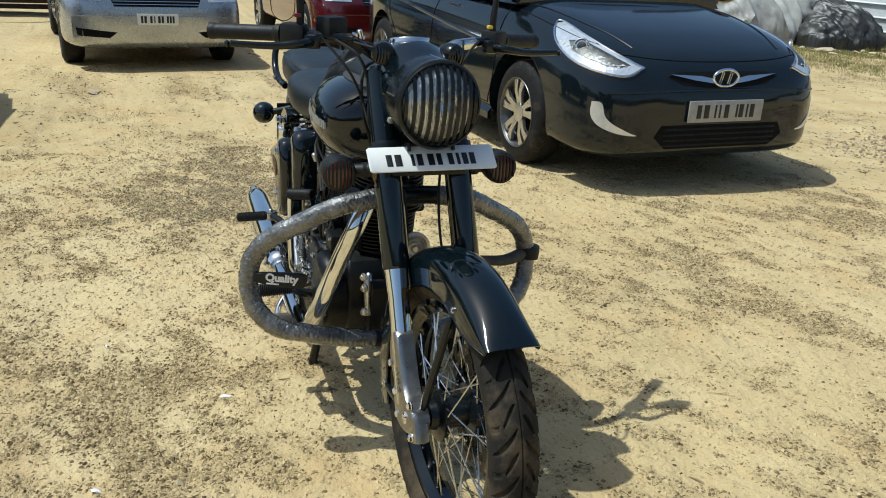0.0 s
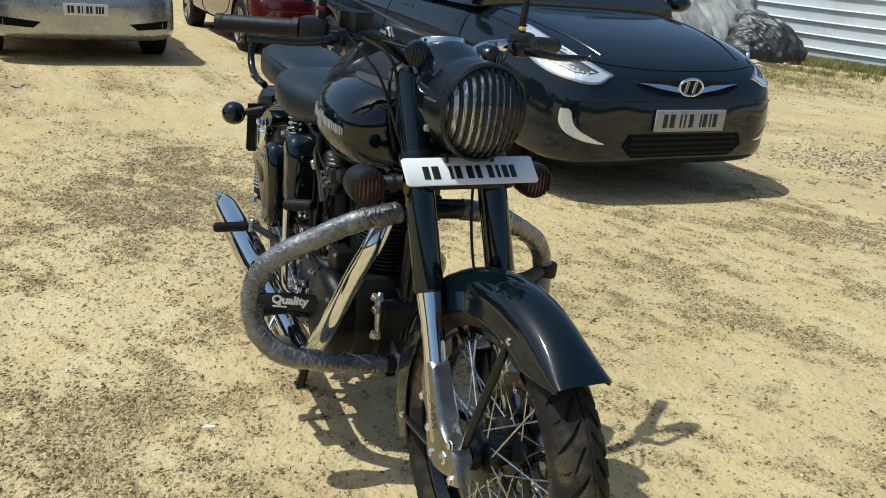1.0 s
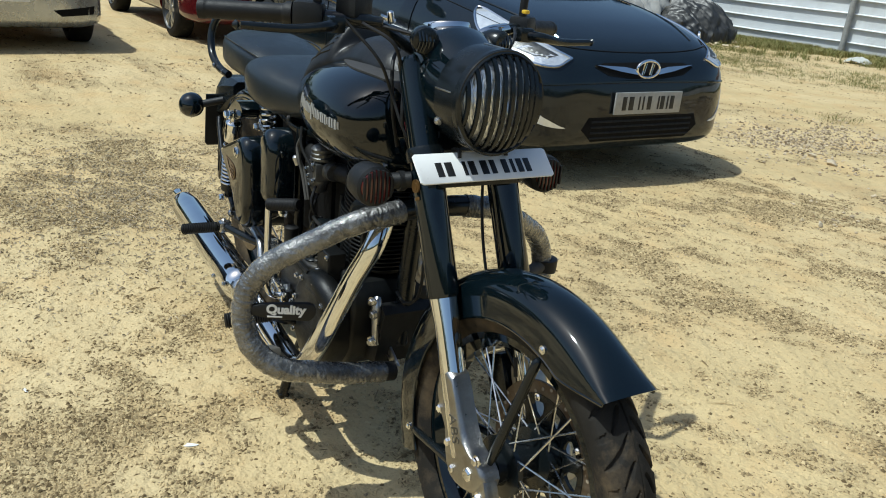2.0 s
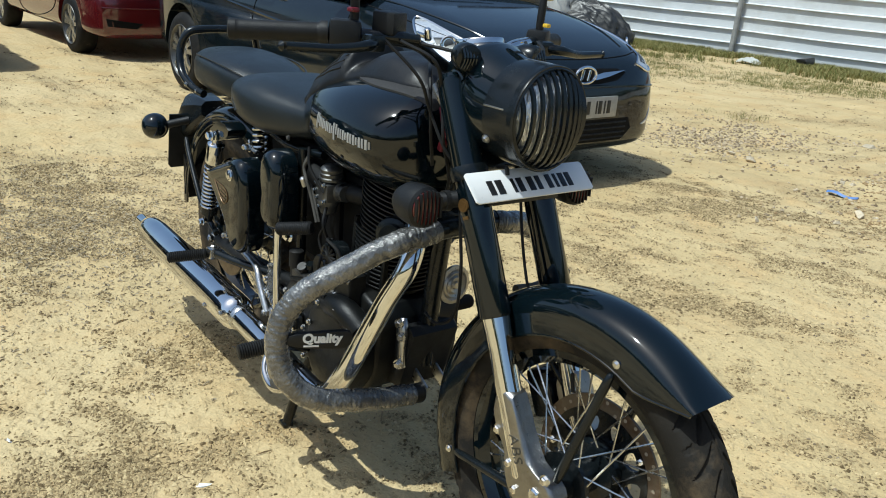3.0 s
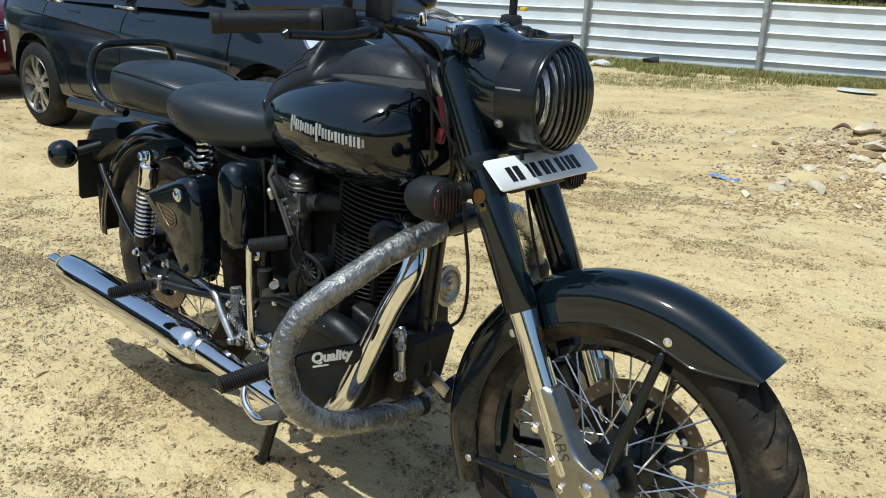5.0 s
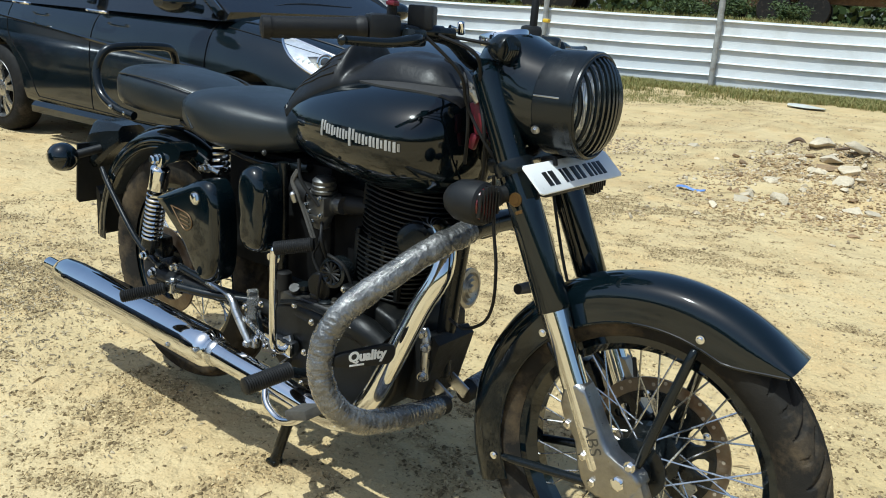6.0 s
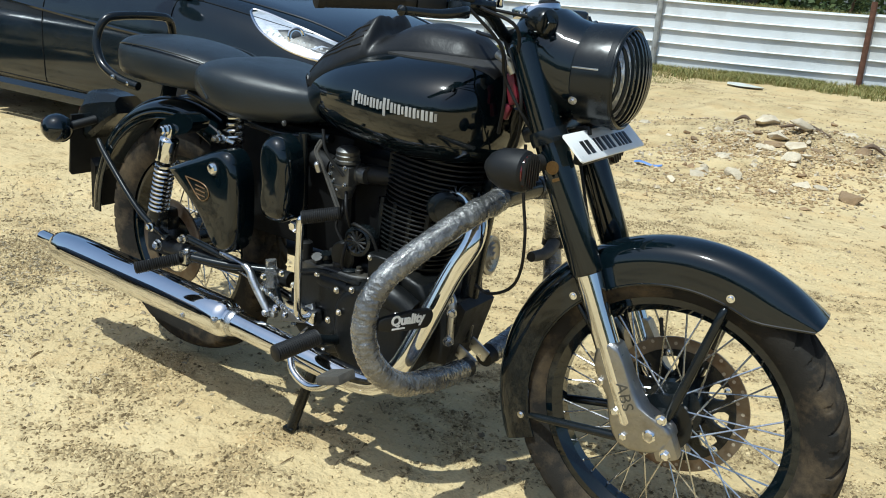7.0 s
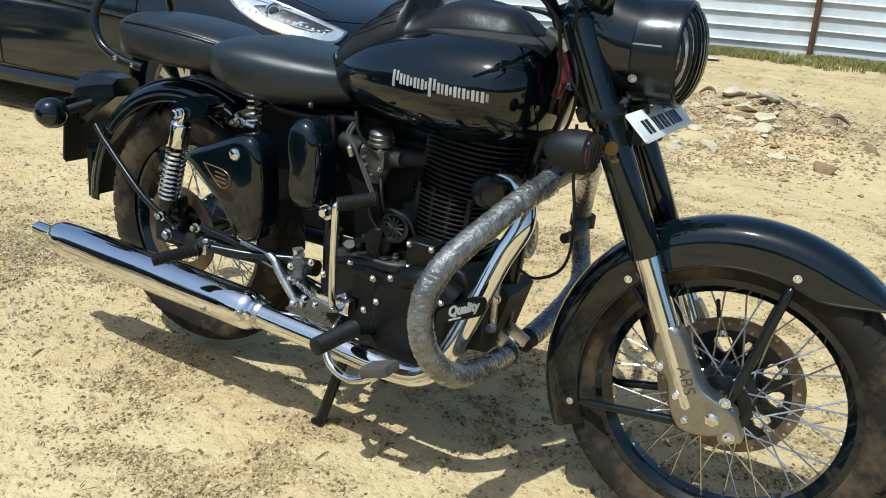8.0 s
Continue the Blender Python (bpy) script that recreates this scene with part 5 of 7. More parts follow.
lathe(bm, L, (0.612, -0.218, 0.588), (0.80, 0.62, 0.18), 16)
part("kick_rubber", bm, RUBBER, kick, "black kick rubber")
bm = B()
tube(bm, [(0.585, -0.14, 0.31), (0.60, -0.22, 0.285), (0.632, -0.258, 0.255), (0.685, -0.268, 0.236), (0.73, -0.268, 0.247), (0.765, -0.268, 0.272)], 0.0088, 12, 6)
pedal = part("brake_pedal", bm, CHROME, bike, "chrome brake pedal arm")
bm = B()
box(bm, (0.772, -0.272, 0.287), (0.068, 0.052, 0.022), 0.006, Matrix.Rotation(radians(-20), 4, "Y"))
part("pedal_pad", bm, PAD, pedal, "grey rubber pedal pad")
bm = B()
tube(bm, [(0.29, -0.16, 0.415), (0.385, -0.165, 0.405), (0.415, -0.17, 0.375), (0.47, -0.175, 0.315)], [0.0065, 0.009, 0.0105, 0.009], 10, 4)
box(bm, (0.47, -0.165, 0.315), (0.035, 0.018, 0.024), 0.006)
bolt(bm, (0.466, -0.178, 0.314), (0, -1, 0), 0.008, 0.007)
part("brake_linkage", bm, ALLOY, bike, "alloy brake linkage")
bm = B()
prism(bm, [(0.428, 0.405), (0.462, 0.412), (0.480, 0.372), (0.498, 0.335), (0.482, 0.312), (0.452, 0.330), (0.436, 0.366)], -0.150, -0.160, "xz", 0.003)
part("pivot_plate", bm, SATIN, bike)
bm = B()
prism(bm, [(0.500, 0.300), (0.585, 0.318), (0.612, 0.345), (0.600, 0.372), (0.560, 0.352), (0.505, 0.345)], -0.156, -0.166, "xz", 0.004)
part("kick_bracket", bm, CASTING, bike, "dull cast bracket behind the kick lever")
pts = [(0.452 + 0.075 * k / 60, -0.172 + 0.006 * math.cos(2 * math.pi * 9 * k / 60), 0.372 - 0.035 * k / 60 + 0.006 * math.sin(2 * math.pi * 9 * k / 60)) for k in range(61)]
part("return_spring", tube(B(), pts, 0.0016, 6, 1), SPRING, bike, "bright pedal return spring")
part("brake_rod", tube(B(), [(0.30, -0.150, 0.392), (0.40, -0.158, 0.372), (0.50, -0.164, 0.345), (0.565, -0.166, 0.33)], 0.0042, 8, 4), STEEL, bike)
for x, z, r in ((0.446, 0.396, 0.0065), (0.487, 0.327, 0.0075), (0.520, 0.322, 0.0065), (0.596, 0.352, 0.0075), (0.505, 0.420, 0.006)):
    part("pivot_bolt", bolt(B(), (x, -0.166, z), (0, -1, 0), r, 0.006), CHROME, bike, "bright pivot bolt")
bm = B()
lathe(bm, [(0, 0.014), (0.06, 0.014), (0.062, 0.018), (0.10, 0.018), (0.104, 0.012)], (0.545, -0.135, 0.40), (0, 0, 1), 14)
part("brake_switch", bm, RUBBER, bike)
bm = B()
rings = []
for k in range(9):
    t = k / 8
    rings.append([Vector((0.455 + (0.016 + 0.006 * math.sin(5 * t)) * math.cos(a) * (1 + 0.5 * noise.noise(Vector((k * 0.7, i, 2)))), -0.152 + 0.014 * math.sin(a) * (1 + 0.6 * noise.noise(Vector((k * 0.7, i, 6)))), 0.352 + 0.085 * t)) for i, a in enumerate(2 * math.pi * q / 14 for q in range(14))])
part("plastic_wrap", loft(bm, rings), CLEARFILM, bike, "crumpled plastic wrapping", 25)
bm = B()
tube(bm, [(0.575, -0.085, 0.25), (0.555, -0.12, 0.14), (0.52, -0.138, 0.012)], 0.0135, 10, 3)
tube(bm, [(0.575, 0.085, 0.25), (0.555, 0.12, 0.14), (0.52, 0.138, 0.012)], 0.0135, 10, 3)
tube(bm, [(0.565, -0.10, 0.19), (0.565, 0.10, 0.19)], 0.012, 10, 1)
for s in (-1, 1):
    box(bm, (0.517, s * 0.139, 0.008), (0.032, 0.028, 0.012), 0.004)
part("centre_stand", bm, SATIN, bike, "black centre stand resting on the ground")
# regulator box and horn
bm = B()
prism(bm, [(0.835, 0.275), (0.905, 0.285), (0.945, 0.425), (0.928, 0.44), (0.87, 0.42)], -0.062, 0.062, "xz", 0.008)
part("tool_box", bm, MATTE, bike, "black box in front of the engine")
bm = B()
lathe(bm, [(0, 0.03), (0.012, 0.044), (0.018, 0.044), (0.02, 0.036), (0.017, 0.032), (0.022, 0.028), (0.019, 0.022), (0.024, 0.018), (0.021, 0.01), (0.026, 0.007)], (0.915, 0.046, 0.522), (1, 0.1, 0.05), 28)
part("horn", bm, CREAM, bike, "round ringed horn")

bm = B()
tube(bm, [(0.905, -0.062, 0.452), (0.915, -0.068, 0.43), (0.915, -0.068, 0.36), (0.912, -0.066, 0.345)], [0.009, 0.012, 0.009, 0.012], 10, 4)
part("engine_bracket", bm, ALLOY, bike, "cast alloy engine bracket")
for x, z in ((0.908, 0.447), (0.918, 0.42), (0.914, 0.352)):
    part("bracket_bolt", bolt(B(), (x + 0.004, -0.078, z), (0.5, -1, 0), 0.0085, 0.008), STEEL, bike)

# ---- ground ----
FENCE_A, FENCE_D = Vector((-6.5, 11.95, 0)), Vector((1, 0.235, 0)).normalized()
FENCE_N = Vector((-FENCE_D.y, FENCE_D.x, 0))


def beyond_fence(x, y):
    return (Vector((x, y, 0)) - FENCE_A).dot(FENCE_N)


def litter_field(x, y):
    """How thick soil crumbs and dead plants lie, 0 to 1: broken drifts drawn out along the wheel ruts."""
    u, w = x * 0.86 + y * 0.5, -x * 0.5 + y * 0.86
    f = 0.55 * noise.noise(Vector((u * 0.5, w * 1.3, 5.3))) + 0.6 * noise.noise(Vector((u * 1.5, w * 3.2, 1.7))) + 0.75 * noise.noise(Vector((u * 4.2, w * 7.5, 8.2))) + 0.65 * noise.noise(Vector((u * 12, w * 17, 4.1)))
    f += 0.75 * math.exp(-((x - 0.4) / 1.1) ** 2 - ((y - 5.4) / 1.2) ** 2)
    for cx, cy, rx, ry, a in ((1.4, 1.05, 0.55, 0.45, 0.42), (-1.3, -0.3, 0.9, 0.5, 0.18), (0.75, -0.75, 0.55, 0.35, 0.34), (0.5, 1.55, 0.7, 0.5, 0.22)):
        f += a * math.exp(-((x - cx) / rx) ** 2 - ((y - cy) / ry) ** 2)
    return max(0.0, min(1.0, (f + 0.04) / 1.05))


def ground_z(x, y):
    q = Vector((x, y, 0))
    near = math.exp(-((x - 0.7) ** 2 + (y - 0.3) ** 2) / 60)
    z = 0.011 * noise.noise(q * 1.3) + 0.006 * noise.noise(q * 4.1) + near * (0.003 * noise.noise(q * 11) + (0.0012 + 0.006 * litter_field(x, y)) * noise.noise(q * 27))
    z += 0.05 * (1 - near) * noise.noise(q * 0.22)
    rut = math.sin(0.9 * (y - 0.35 * x) + 1.2 * noise.noise(q * 0.3))
    z += 0.010 * rut * (1 - math.exp(-((x - 0.7) ** 2 + y ** 2) / 4))
    b = beyond_fence(x, y)
    if b > 1.0:
        t = min(1, (b - 1.0) / 6.0)
        z += 1.05 * t * t * (3 - 2 * t)
    for cx, cy, rr, h in ((0.3, 5.7, 1.3, 0.13), (0.9, 4.6, 0.9, 0.06), (-1.2, 8.2, 2.0, 0.06)):
        d2 = ((x - cx) ** 2 + (y - cy) ** 2) / rr ** 2
        if d2 < 4:
            z += h * math.exp(-2 * d2) * (1 + 0.8 * noise.noise(q * 3) + 0.35 * noise.noise(q * 9))
    for wx, wy in ((1.388, 0.0), (0.517, 0.138), (0.517, -0.138)):
        d2 = (x - wx) ** 2 + (y - wy) ** 2
        if d2 < 0.16:
            z *= 1 - math.exp(-d2 / 0.01)
    return z


def axis_steps(lo, hi, fine, far):
    inner = list(np.arange(lo, hi + 1e-6, fine))
    out, s, p = [], fine * 1.35, hi
    while p < far:
        p += s
        s *= 1.16
        out.append(p)
    back, s, p = [], fine * 1.35, lo
    while p > -far:
        p -= s
        s *= 1.16
        back.append(p)
    return back[::-1] + inner + out


GX, GY = axis_steps(-2.4, 2.8, 0.020, 400), axis_steps(-1.6, 4.2, 0.020, 400)
verts = [(x, y, ground_z(x, y)) for x in GX for y in GY]
ny = len(GY)
faces = [(i * ny + j, (i + 1) * ny + j, (i + 1) * ny + j + 1, i * ny + j + 1) for i in range(len(GX) - 1) for j in range(ny - 1)]
me = bpy.data.meshes.new("ground")
me.from_pydata(verts, [], faces)
me.shade_smooth()
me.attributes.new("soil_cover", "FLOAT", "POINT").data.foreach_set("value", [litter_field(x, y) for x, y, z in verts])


def sand_material():
    m = bpy.data.materials.new("dry_sandy_ground")
    m.use_nodes = True
    nt = m.node_tree
    b = nt.nodes["Principled BSDF"]
    co = nt.nodes.new("ShaderNodeTexCoord")

    def tex(s, detail=6.0, r=0.6, stretch=None, kind="ShaderNodeTexNoise", turn=0.0):
        mp = nt.nodes.new("ShaderNodeMapping")
        mp.inputs["Scale"].default_value = stretch or (1, 1, 1)
        mp.inputs["Rotation"].default_value = (0, 0, turn)
        nt.links.new(co.outputs["Object"], mp.inputs["Vector"])
        n = nt.nodes.new(kind)
        n.inputs["Scale"].default_value = s
        if kind == "ShaderNodeTexNoise":
            n.inputs["Detail"].default_value, n.inputs["Roughness"].default_value = detail, r
        nt.links.new(mp.outputs["Vector"], n.inputs["Vector"])
        return n.outputs["Fac" if kind == "ShaderNodeTexNoise" else "Distance"]

    def rng(f, a, z, lo, hi):
        r = nt.nodes.new("ShaderNodeMapRange")
        for k, v in (("From Min", a), ("From Max", z), ("To Min", lo), ("To Max", hi)):
            r.inputs[k].default_value = v
        nt.links.new(f, r.inputs["Value"])
        return r.outputs["Result"]

    def mul(a, c):
        x = nt.nodes.new("ShaderNodeMath")
        x.operation = "MULTIPLY"
        nt.links.new(a, x.inputs[0])
        if isinstance(c, float):
            x.inputs[1].default_value = c
        else:
            nt.links.new(c, x.inputs[1])
        return x.outputs[0]

    def mix(fac, a, c):
        x = nt.nodes.new("ShaderNodeMix")
        x.data_type = "RGBA"
        nt.links.new(fac, x.inputs[0])
        for sock, v in ((x.inputs[6], a), (x.inputs[7], c)):
            if isinstance(v, tuple):
                sock.default_value = (*v, 1)
            else:
                nt.links.new(v, sock)
        return x.outputs[2]

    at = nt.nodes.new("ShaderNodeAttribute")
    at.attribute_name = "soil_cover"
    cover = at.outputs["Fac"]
    streak = rng(tex(1.1, 5.0, 0.6, (0.35, 2.2, 1), turn=0.45), 0.45, 0.66, 0, 1)
    crumbs = rng(tex(75, 4.0, 0.75), 0.47, 0.57, 0, 1)
    grit = rng(tex(150, 2.0, 0.6), 0.42, 0.68, 0, 1)
    col = mix(rng(tex(1.7, 6.0), 0.3, 0.7, 0, 1), SAND_A, SAND_B)
    col = mix(rng(tex(0.266, 3.0), 0.399, 0.589, 0, 0.665), col, SAND_C)
    col = mix(rng(tex(2.6, 6.0, 0.665), 0.475, 0.646, 0, 0.712), col, SAND_F)
    col = mix(mul(streak, 0.332), col, SAND_D)
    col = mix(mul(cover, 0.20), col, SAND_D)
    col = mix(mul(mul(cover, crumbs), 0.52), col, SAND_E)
    col = mix(mul(grit, 0.190), col, SAND_D)
    nt.links.new(col, b.inputs["Base Color"])
    b.inputs["Roughness"].default_value = 0.902
    b.inputs["Specular IOR Level"].default_value = 0.142
    last = None
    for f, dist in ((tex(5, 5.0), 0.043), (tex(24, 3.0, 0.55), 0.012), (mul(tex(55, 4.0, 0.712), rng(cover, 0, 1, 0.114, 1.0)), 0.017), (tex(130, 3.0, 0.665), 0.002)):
        bp = nt.nodes.new("ShaderNodeBump")
        bp.inputs["Distance"].default_value = dist
        nt.links.new(f, bp.inputs["Height"])
        if last:
            nt.links.new(last, bp.inputs["Normal"])
        last = bp.outputs["Normal"]
    nt.links.new(last, b.inputs["Normal"])
    return m


SAND_A, SAND_B, SAND_C = (0.515, 0.394, 0.196), (0.628, 0.489, 0.258), (0.615, 0.489, 0.276)
SAND_D, SAND_E, SAND_F = (0.358, 0.264, 0.133), (0.132, 0.095, 0.048), (0.552, 0.385, 0.182)
SAND = sand_material()
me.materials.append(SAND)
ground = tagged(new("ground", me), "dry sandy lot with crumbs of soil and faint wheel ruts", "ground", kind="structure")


def island_material(name, a, c, rough=0.9):
    m = bpy.data.materials.new(name)
    m.use_nodes = True
    nt = m.node_tree
    b = nt.nodes["Principled BSDF"]
    g = nt.nodes.new("ShaderNodeNewGeometry")
    x = nt.nodes.new("ShaderNodeMix")
    x.data_type = "RGBA"
    x.inputs[6].default_value, x.inputs[7].default_value = (*a, 1), (*c, 1)
    nt.links.new(g.outputs["Random Per Island"], x.inputs[0])
    nt.links.new(x.outputs[2], b.inputs["Base Color"])
    b.inputs["Roughness"].default_value = rough
    b.inputs["Specular IOR Level"].default_value = 0.2
    return m


PEBBLE = island_material("soil_crumbs", (0.17, 0.13, 0.08), (0.50, 0.40, 0.25))
STRAW = island_material("dry_straw", (0.20, 0.14, 0.07), (0.50, 0.38, 0.2))
STUBBLE = island_material("grey_stubble", (0.16, 0.13, 0.08), (0.60, 0.50, 0.34))
GRASS = island_material("dry_green_grass", (0.085, 0.115, 0.024), (0.34, 0.28, 0.11), 0.7)
PALEGRASS = island_material("pale_dry_grass", (0.12, 0.13, 0.035), (0.34, 0.30, 0.13), 0.8)
LEAVES = island_material("dark_leaves", (0.018, 0.035, 0.010), (0.07, 0.095, 0.03), 0.6)
BROWNCRUMB = island_material("brown_soil", (0.25, 0.165, 0.08), (0.54, 0.41, 0.225))
RUBBLECRUMB = island_material("rubble_crumbs", (0.16, 0.115, 0.065), (0.60, 0.49, 0.33))
rnd = random.Random(5)


def stuff(name, verts, faces, mat, label, category):
    me = bpy.data.meshes.new(name)
    me.from_pydata(verts, [], faces)
    me.materials.append(mat)
    return tagged(new(name, me), label, category, kind="stuff")


def crumbs(name, count, area, size, mat, label, patchy=True, heap=None):
    """Many small angular grains lying on the ground."""
    v, f = [], []
    (x0, x1), (y0, y1) = area
    while len(v) < count * 6:
        x, y = (rnd.gauss(heap[0], heap[2]), rnd.gauss(heap[1], heap[3])) if heap else (rnd.uniform(x0, x1), rnd.uniform(y0, y1))
        if patchy and noise.noise(Vector((x * 0.9, y * 1.1, 7))) + 0.6 * noise.noise(Vector((x * 3, y * 3, 2))) < rnd.uniform(-0.35, 0.55):
            continue
        s = size * rnd.uniform(0.35, 1.0) ** 2 * 1.6
        z = ground_z(x, y)
        a = rnd.uniform(0, 6.3)
        k = len(v)
        for dx, dy, dz in ((1, 0, 0.25), (0, 0.8, 0.2), (-0.9, 0.1, 0.25), (0.1, -0.9, 0.2), (0.15, 0.1, 0.85), (0, 0, -0.3)):
            jx, jy, jz = (1 + rnd.uniform(-0.3, 0.3) for _ in range(3))
            v.append((x + s * (dx * jx * math.cos(a) - dy * jy * math.sin(a)), y + s * (dx * jx * math.sin(a) + dy * jy * math.cos(a)), z + s * dz * jz))
        for i in range(4):
            f.append((k + i, k + (i + 1) % 4, k + 4))
            f.append((k + (i + 1) % 4, k + i, k + 5))
    return stuff(name, v, f, mat, label, "gravel")


def straws(name, count, area, length, mat, label, heap=None):
    v, f = [], []
    (x0, x1), (y0, y1) = area
    for _ in range(count):
        x, y = (rnd.gauss(heap[0], heap[2]), rnd.gauss(heap[1], heap[3])) if heap else (rnd.uniform(x0, x1), rnd.uniform(y0, y1))
        L, w, a = length * rnd.uniform(0.3, 1.0) ** 2, rnd.uniform(0.0008, 0.0022), rnd.uniform(0, 6.3)
        z = ground_z(x, y) + 0.002
        c, s = math.cos(a), math.sin(a)
        k = len(v)
        for u, t, h in ((-L, -w, 0), (-L, w, 0), (L, w, rnd.uniform(0, 0.006)), (L, -w, rnd.uniform(0, 0.006)), (0, 0, 0.004 + w)):
            v.append((x + u * c - t * s, y + u * s + t * c, z + h))
        f += [(k, k + 1, k + 4), (k + 1, k + 2, k + 4), (k + 2, k + 3, k + 4), (k + 3, k, k + 4)]
    return stuff(name, v, f, mat, label, "straw")


def litter(name, count, area, size, mat, label, chips=0.35, hole=None, bare=0.015):
    """Clods and short chips lying in drifts."""
    v, f = [], []
    (x0, x1), (y0, y1) = area
    made = 0
    while made < count:
        x, y = rnd.uniform(x0, x1), rnd.uniform(y0, y1)
        d = litter_field(x, y)
        if hole and hole[0] < x < hole[1] and hole[2] < y < hole[3]:
            continue
        if rnd.random() > d ** 1.2 + bare:
            continue
        made += 1
        thin = rnd.random() < chips
        L = size * (0.3 + 1.1 * rnd.random() ** 3) * (1.7 if thin else 1.0)
        w = size * rnd.uniform(0.08, 0.2) if thin else L * rnd.uniform(0.5, 0.9)
        h = size * rnd.uniform(0.2, 0.7) if thin else L * rnd.uniform(0.6, 1.1)
        a, z = rnd.uniform(0, 6.28), ground_z(x, y)
        c, s = math.cos(a), math.sin(a)
        k = len(v)
        for uu, t, hh in ((-L, -w * 0.5, 0), (-L * 0.7, w, 0), (L, w * 0.6, rnd.uniform(0, 0.4) * h), (L * 0.75, -w, rnd.uniform(0, 0.4) * h), (rnd.uniform(-0.4, 0.4) * L, rnd.uniform(-0.4, 0.4) * w, h)):
            v.append((x + uu * c - t * s, y + uu * s + t * c, z + hh))
        f += [(k, k + 3, k + 4), (k + 3, k + 2, k + 4), (k + 2, k + 1, k + 4), (k + 1, k, k + 4)]
    return stuff(name, v, f, mat, label, "plant litter")


FLECK = island_material("dark_plant_litter", (0.115, 0.080, 0.038), (0.47, 0.36, 0.19))
litter("plant_litter", 165000, ((-2.4, 2.6), (-1.6, 3.6)), 0.0056, FLECK, "dark clods and crumbs of dead plants drifted over sand")
litter("far_plant_litter", 46000, ((-7, 3.6), (-3, 11)), 0.0085, FLECK, "dark clods and dead plants on far sand", 0.35, (-2.4, 2.6, -1.6, 3.6))
CLOD = island_material("sand_clods", (0.43, 0.33, 0.17), (0.635, 0.50, 0.275))
litter("sand_clods", 100000, ((-2.4, 2.6), (-1.6, 3.0)), 0.0056, CLOD, "pale clods of sand scattered over the lot", 0.1, None, 0.30)
crumbs("soil_crumbs", 2500, ((-2.5, 2.6), (-1.6, 3.4)), 0.0055, PEBBLE, "small crumbs of dry soil scattered on sand")
crumbs("far_soil_crumbs", 900, ((-7, 3.5), (-3, 11)), 0.011, PEBBLE, "larger crumbs of soil and pebbles on sand")
straws("stubble", 5000, ((-2.4, -0.2), (-0.95, 0.35)), 0.011, STUBBLE, "grey broken stubble lying on sand", (-1.35, -0.25, 0.6, 0.32))
straws("straw_bits", 900, ((-5, 3), (-2, 9)), 0.045, STRAW, "bits of dry straw lying on sand")


def rock(bm, c, size, seed, flat=0.55):
    """A broken, angular lump: the hull of a few scattered corners."""
    r = random.Random(int(seed * 97) + 11)
    t = bmesh.new()
    for _ in range(13):
        d = Vector((r.gauss(0, 1), r.gauss(0, 1), r.gauss(0, 0.8))).normalized() * r.uniform(0.75, 1.1)
        t.verts.new((d.x * size[0], d.y * size[1], d.z * size[2] * flat))
    out = bmesh.ops.convex_hull(t, input=t.verts[:])
    bmesh.ops.delete(t, geom=list({g for g in out["geom_interior"] + out["geom_unused"] if isinstance(g, bmesh.types.BMVert)}), context="VERTS")
    bmesh.ops.bevel(t, geom=t.edges[:], offset=min(size) * 0.05, segments=1, affect="EDGES")
    bmesh.ops.rotate(t, matrix=Matrix.Rotation(seed * 2.1, 3, "Z"), verts=t.verts[:])
    bmesh.ops.rotate(t, matrix=Matrix.Rotation(r.uniform(-0.3, 0.3), 3, "X"), verts=t.verts[:])
    bmesh.ops.translate(t, vec=c, verts=t.verts[:])
    return join(bm, t)


# rubble heap beyond the motorcycle
BIG = ((0.42, 4.10, 0.17, 0.10), (0.13, 5.82, 0.20, 0.09), (-0.01, 5.61, 0.15, 0.07), (0.53, 5.05, 0.19, 0.10), (0.60, 4.65, 0.13, 0.08), (0.80, 4.14, 0.11, 0.05), (0.18, 3.95, 0.12, 0.035), (0.68, 6.52, 0.15, 0.05), (0.90, 4.18, 0.08, 0.06), (0.34, 5.36, 0.18, 0.06), (0.45, 5.55, 0.20, 0.11), (0.30, 5.05, 0.10, 0.06), (-0.9, 5.74, 0.10, 0.05), (0.12, 4.68, 0.09, 0.05))
for i, (x, y, r, h) in enumerate(BIG):
    bm = rock(B(), Vector((x, y, ground_z(x, y) + h * 0.2)), (r * 0.72, r * rnd.uniform(0.45, 0.7), h * 0.72), i + 1, 0.9)
    tagged(part("rubble_stone", bm, PALESTONE, None, "", 28), "broken pale rubble lump lying on brown soil", "stone", "rubble heap stones")
for i, (x, y, r, h) in enumerate(((1.12, 3.95, 0.10, 0.09), (0.93, 5.55, 0.10, 0.05), (0.36, 5.25, 0.13, 0.06), (1.3, 4.7, 0.09, 0.06))):
    bm = rock(B(), Vector((x, y, ground_z(x, y) + h * 0.25)), (r, r * 0.7, h), i + 25, 0.95)
    tagged(part("rubble_stone", bm, BROWNSTONE, None, "", 28), "brown earth-stained stone lying on sand", "stone", "rubble heap stones")
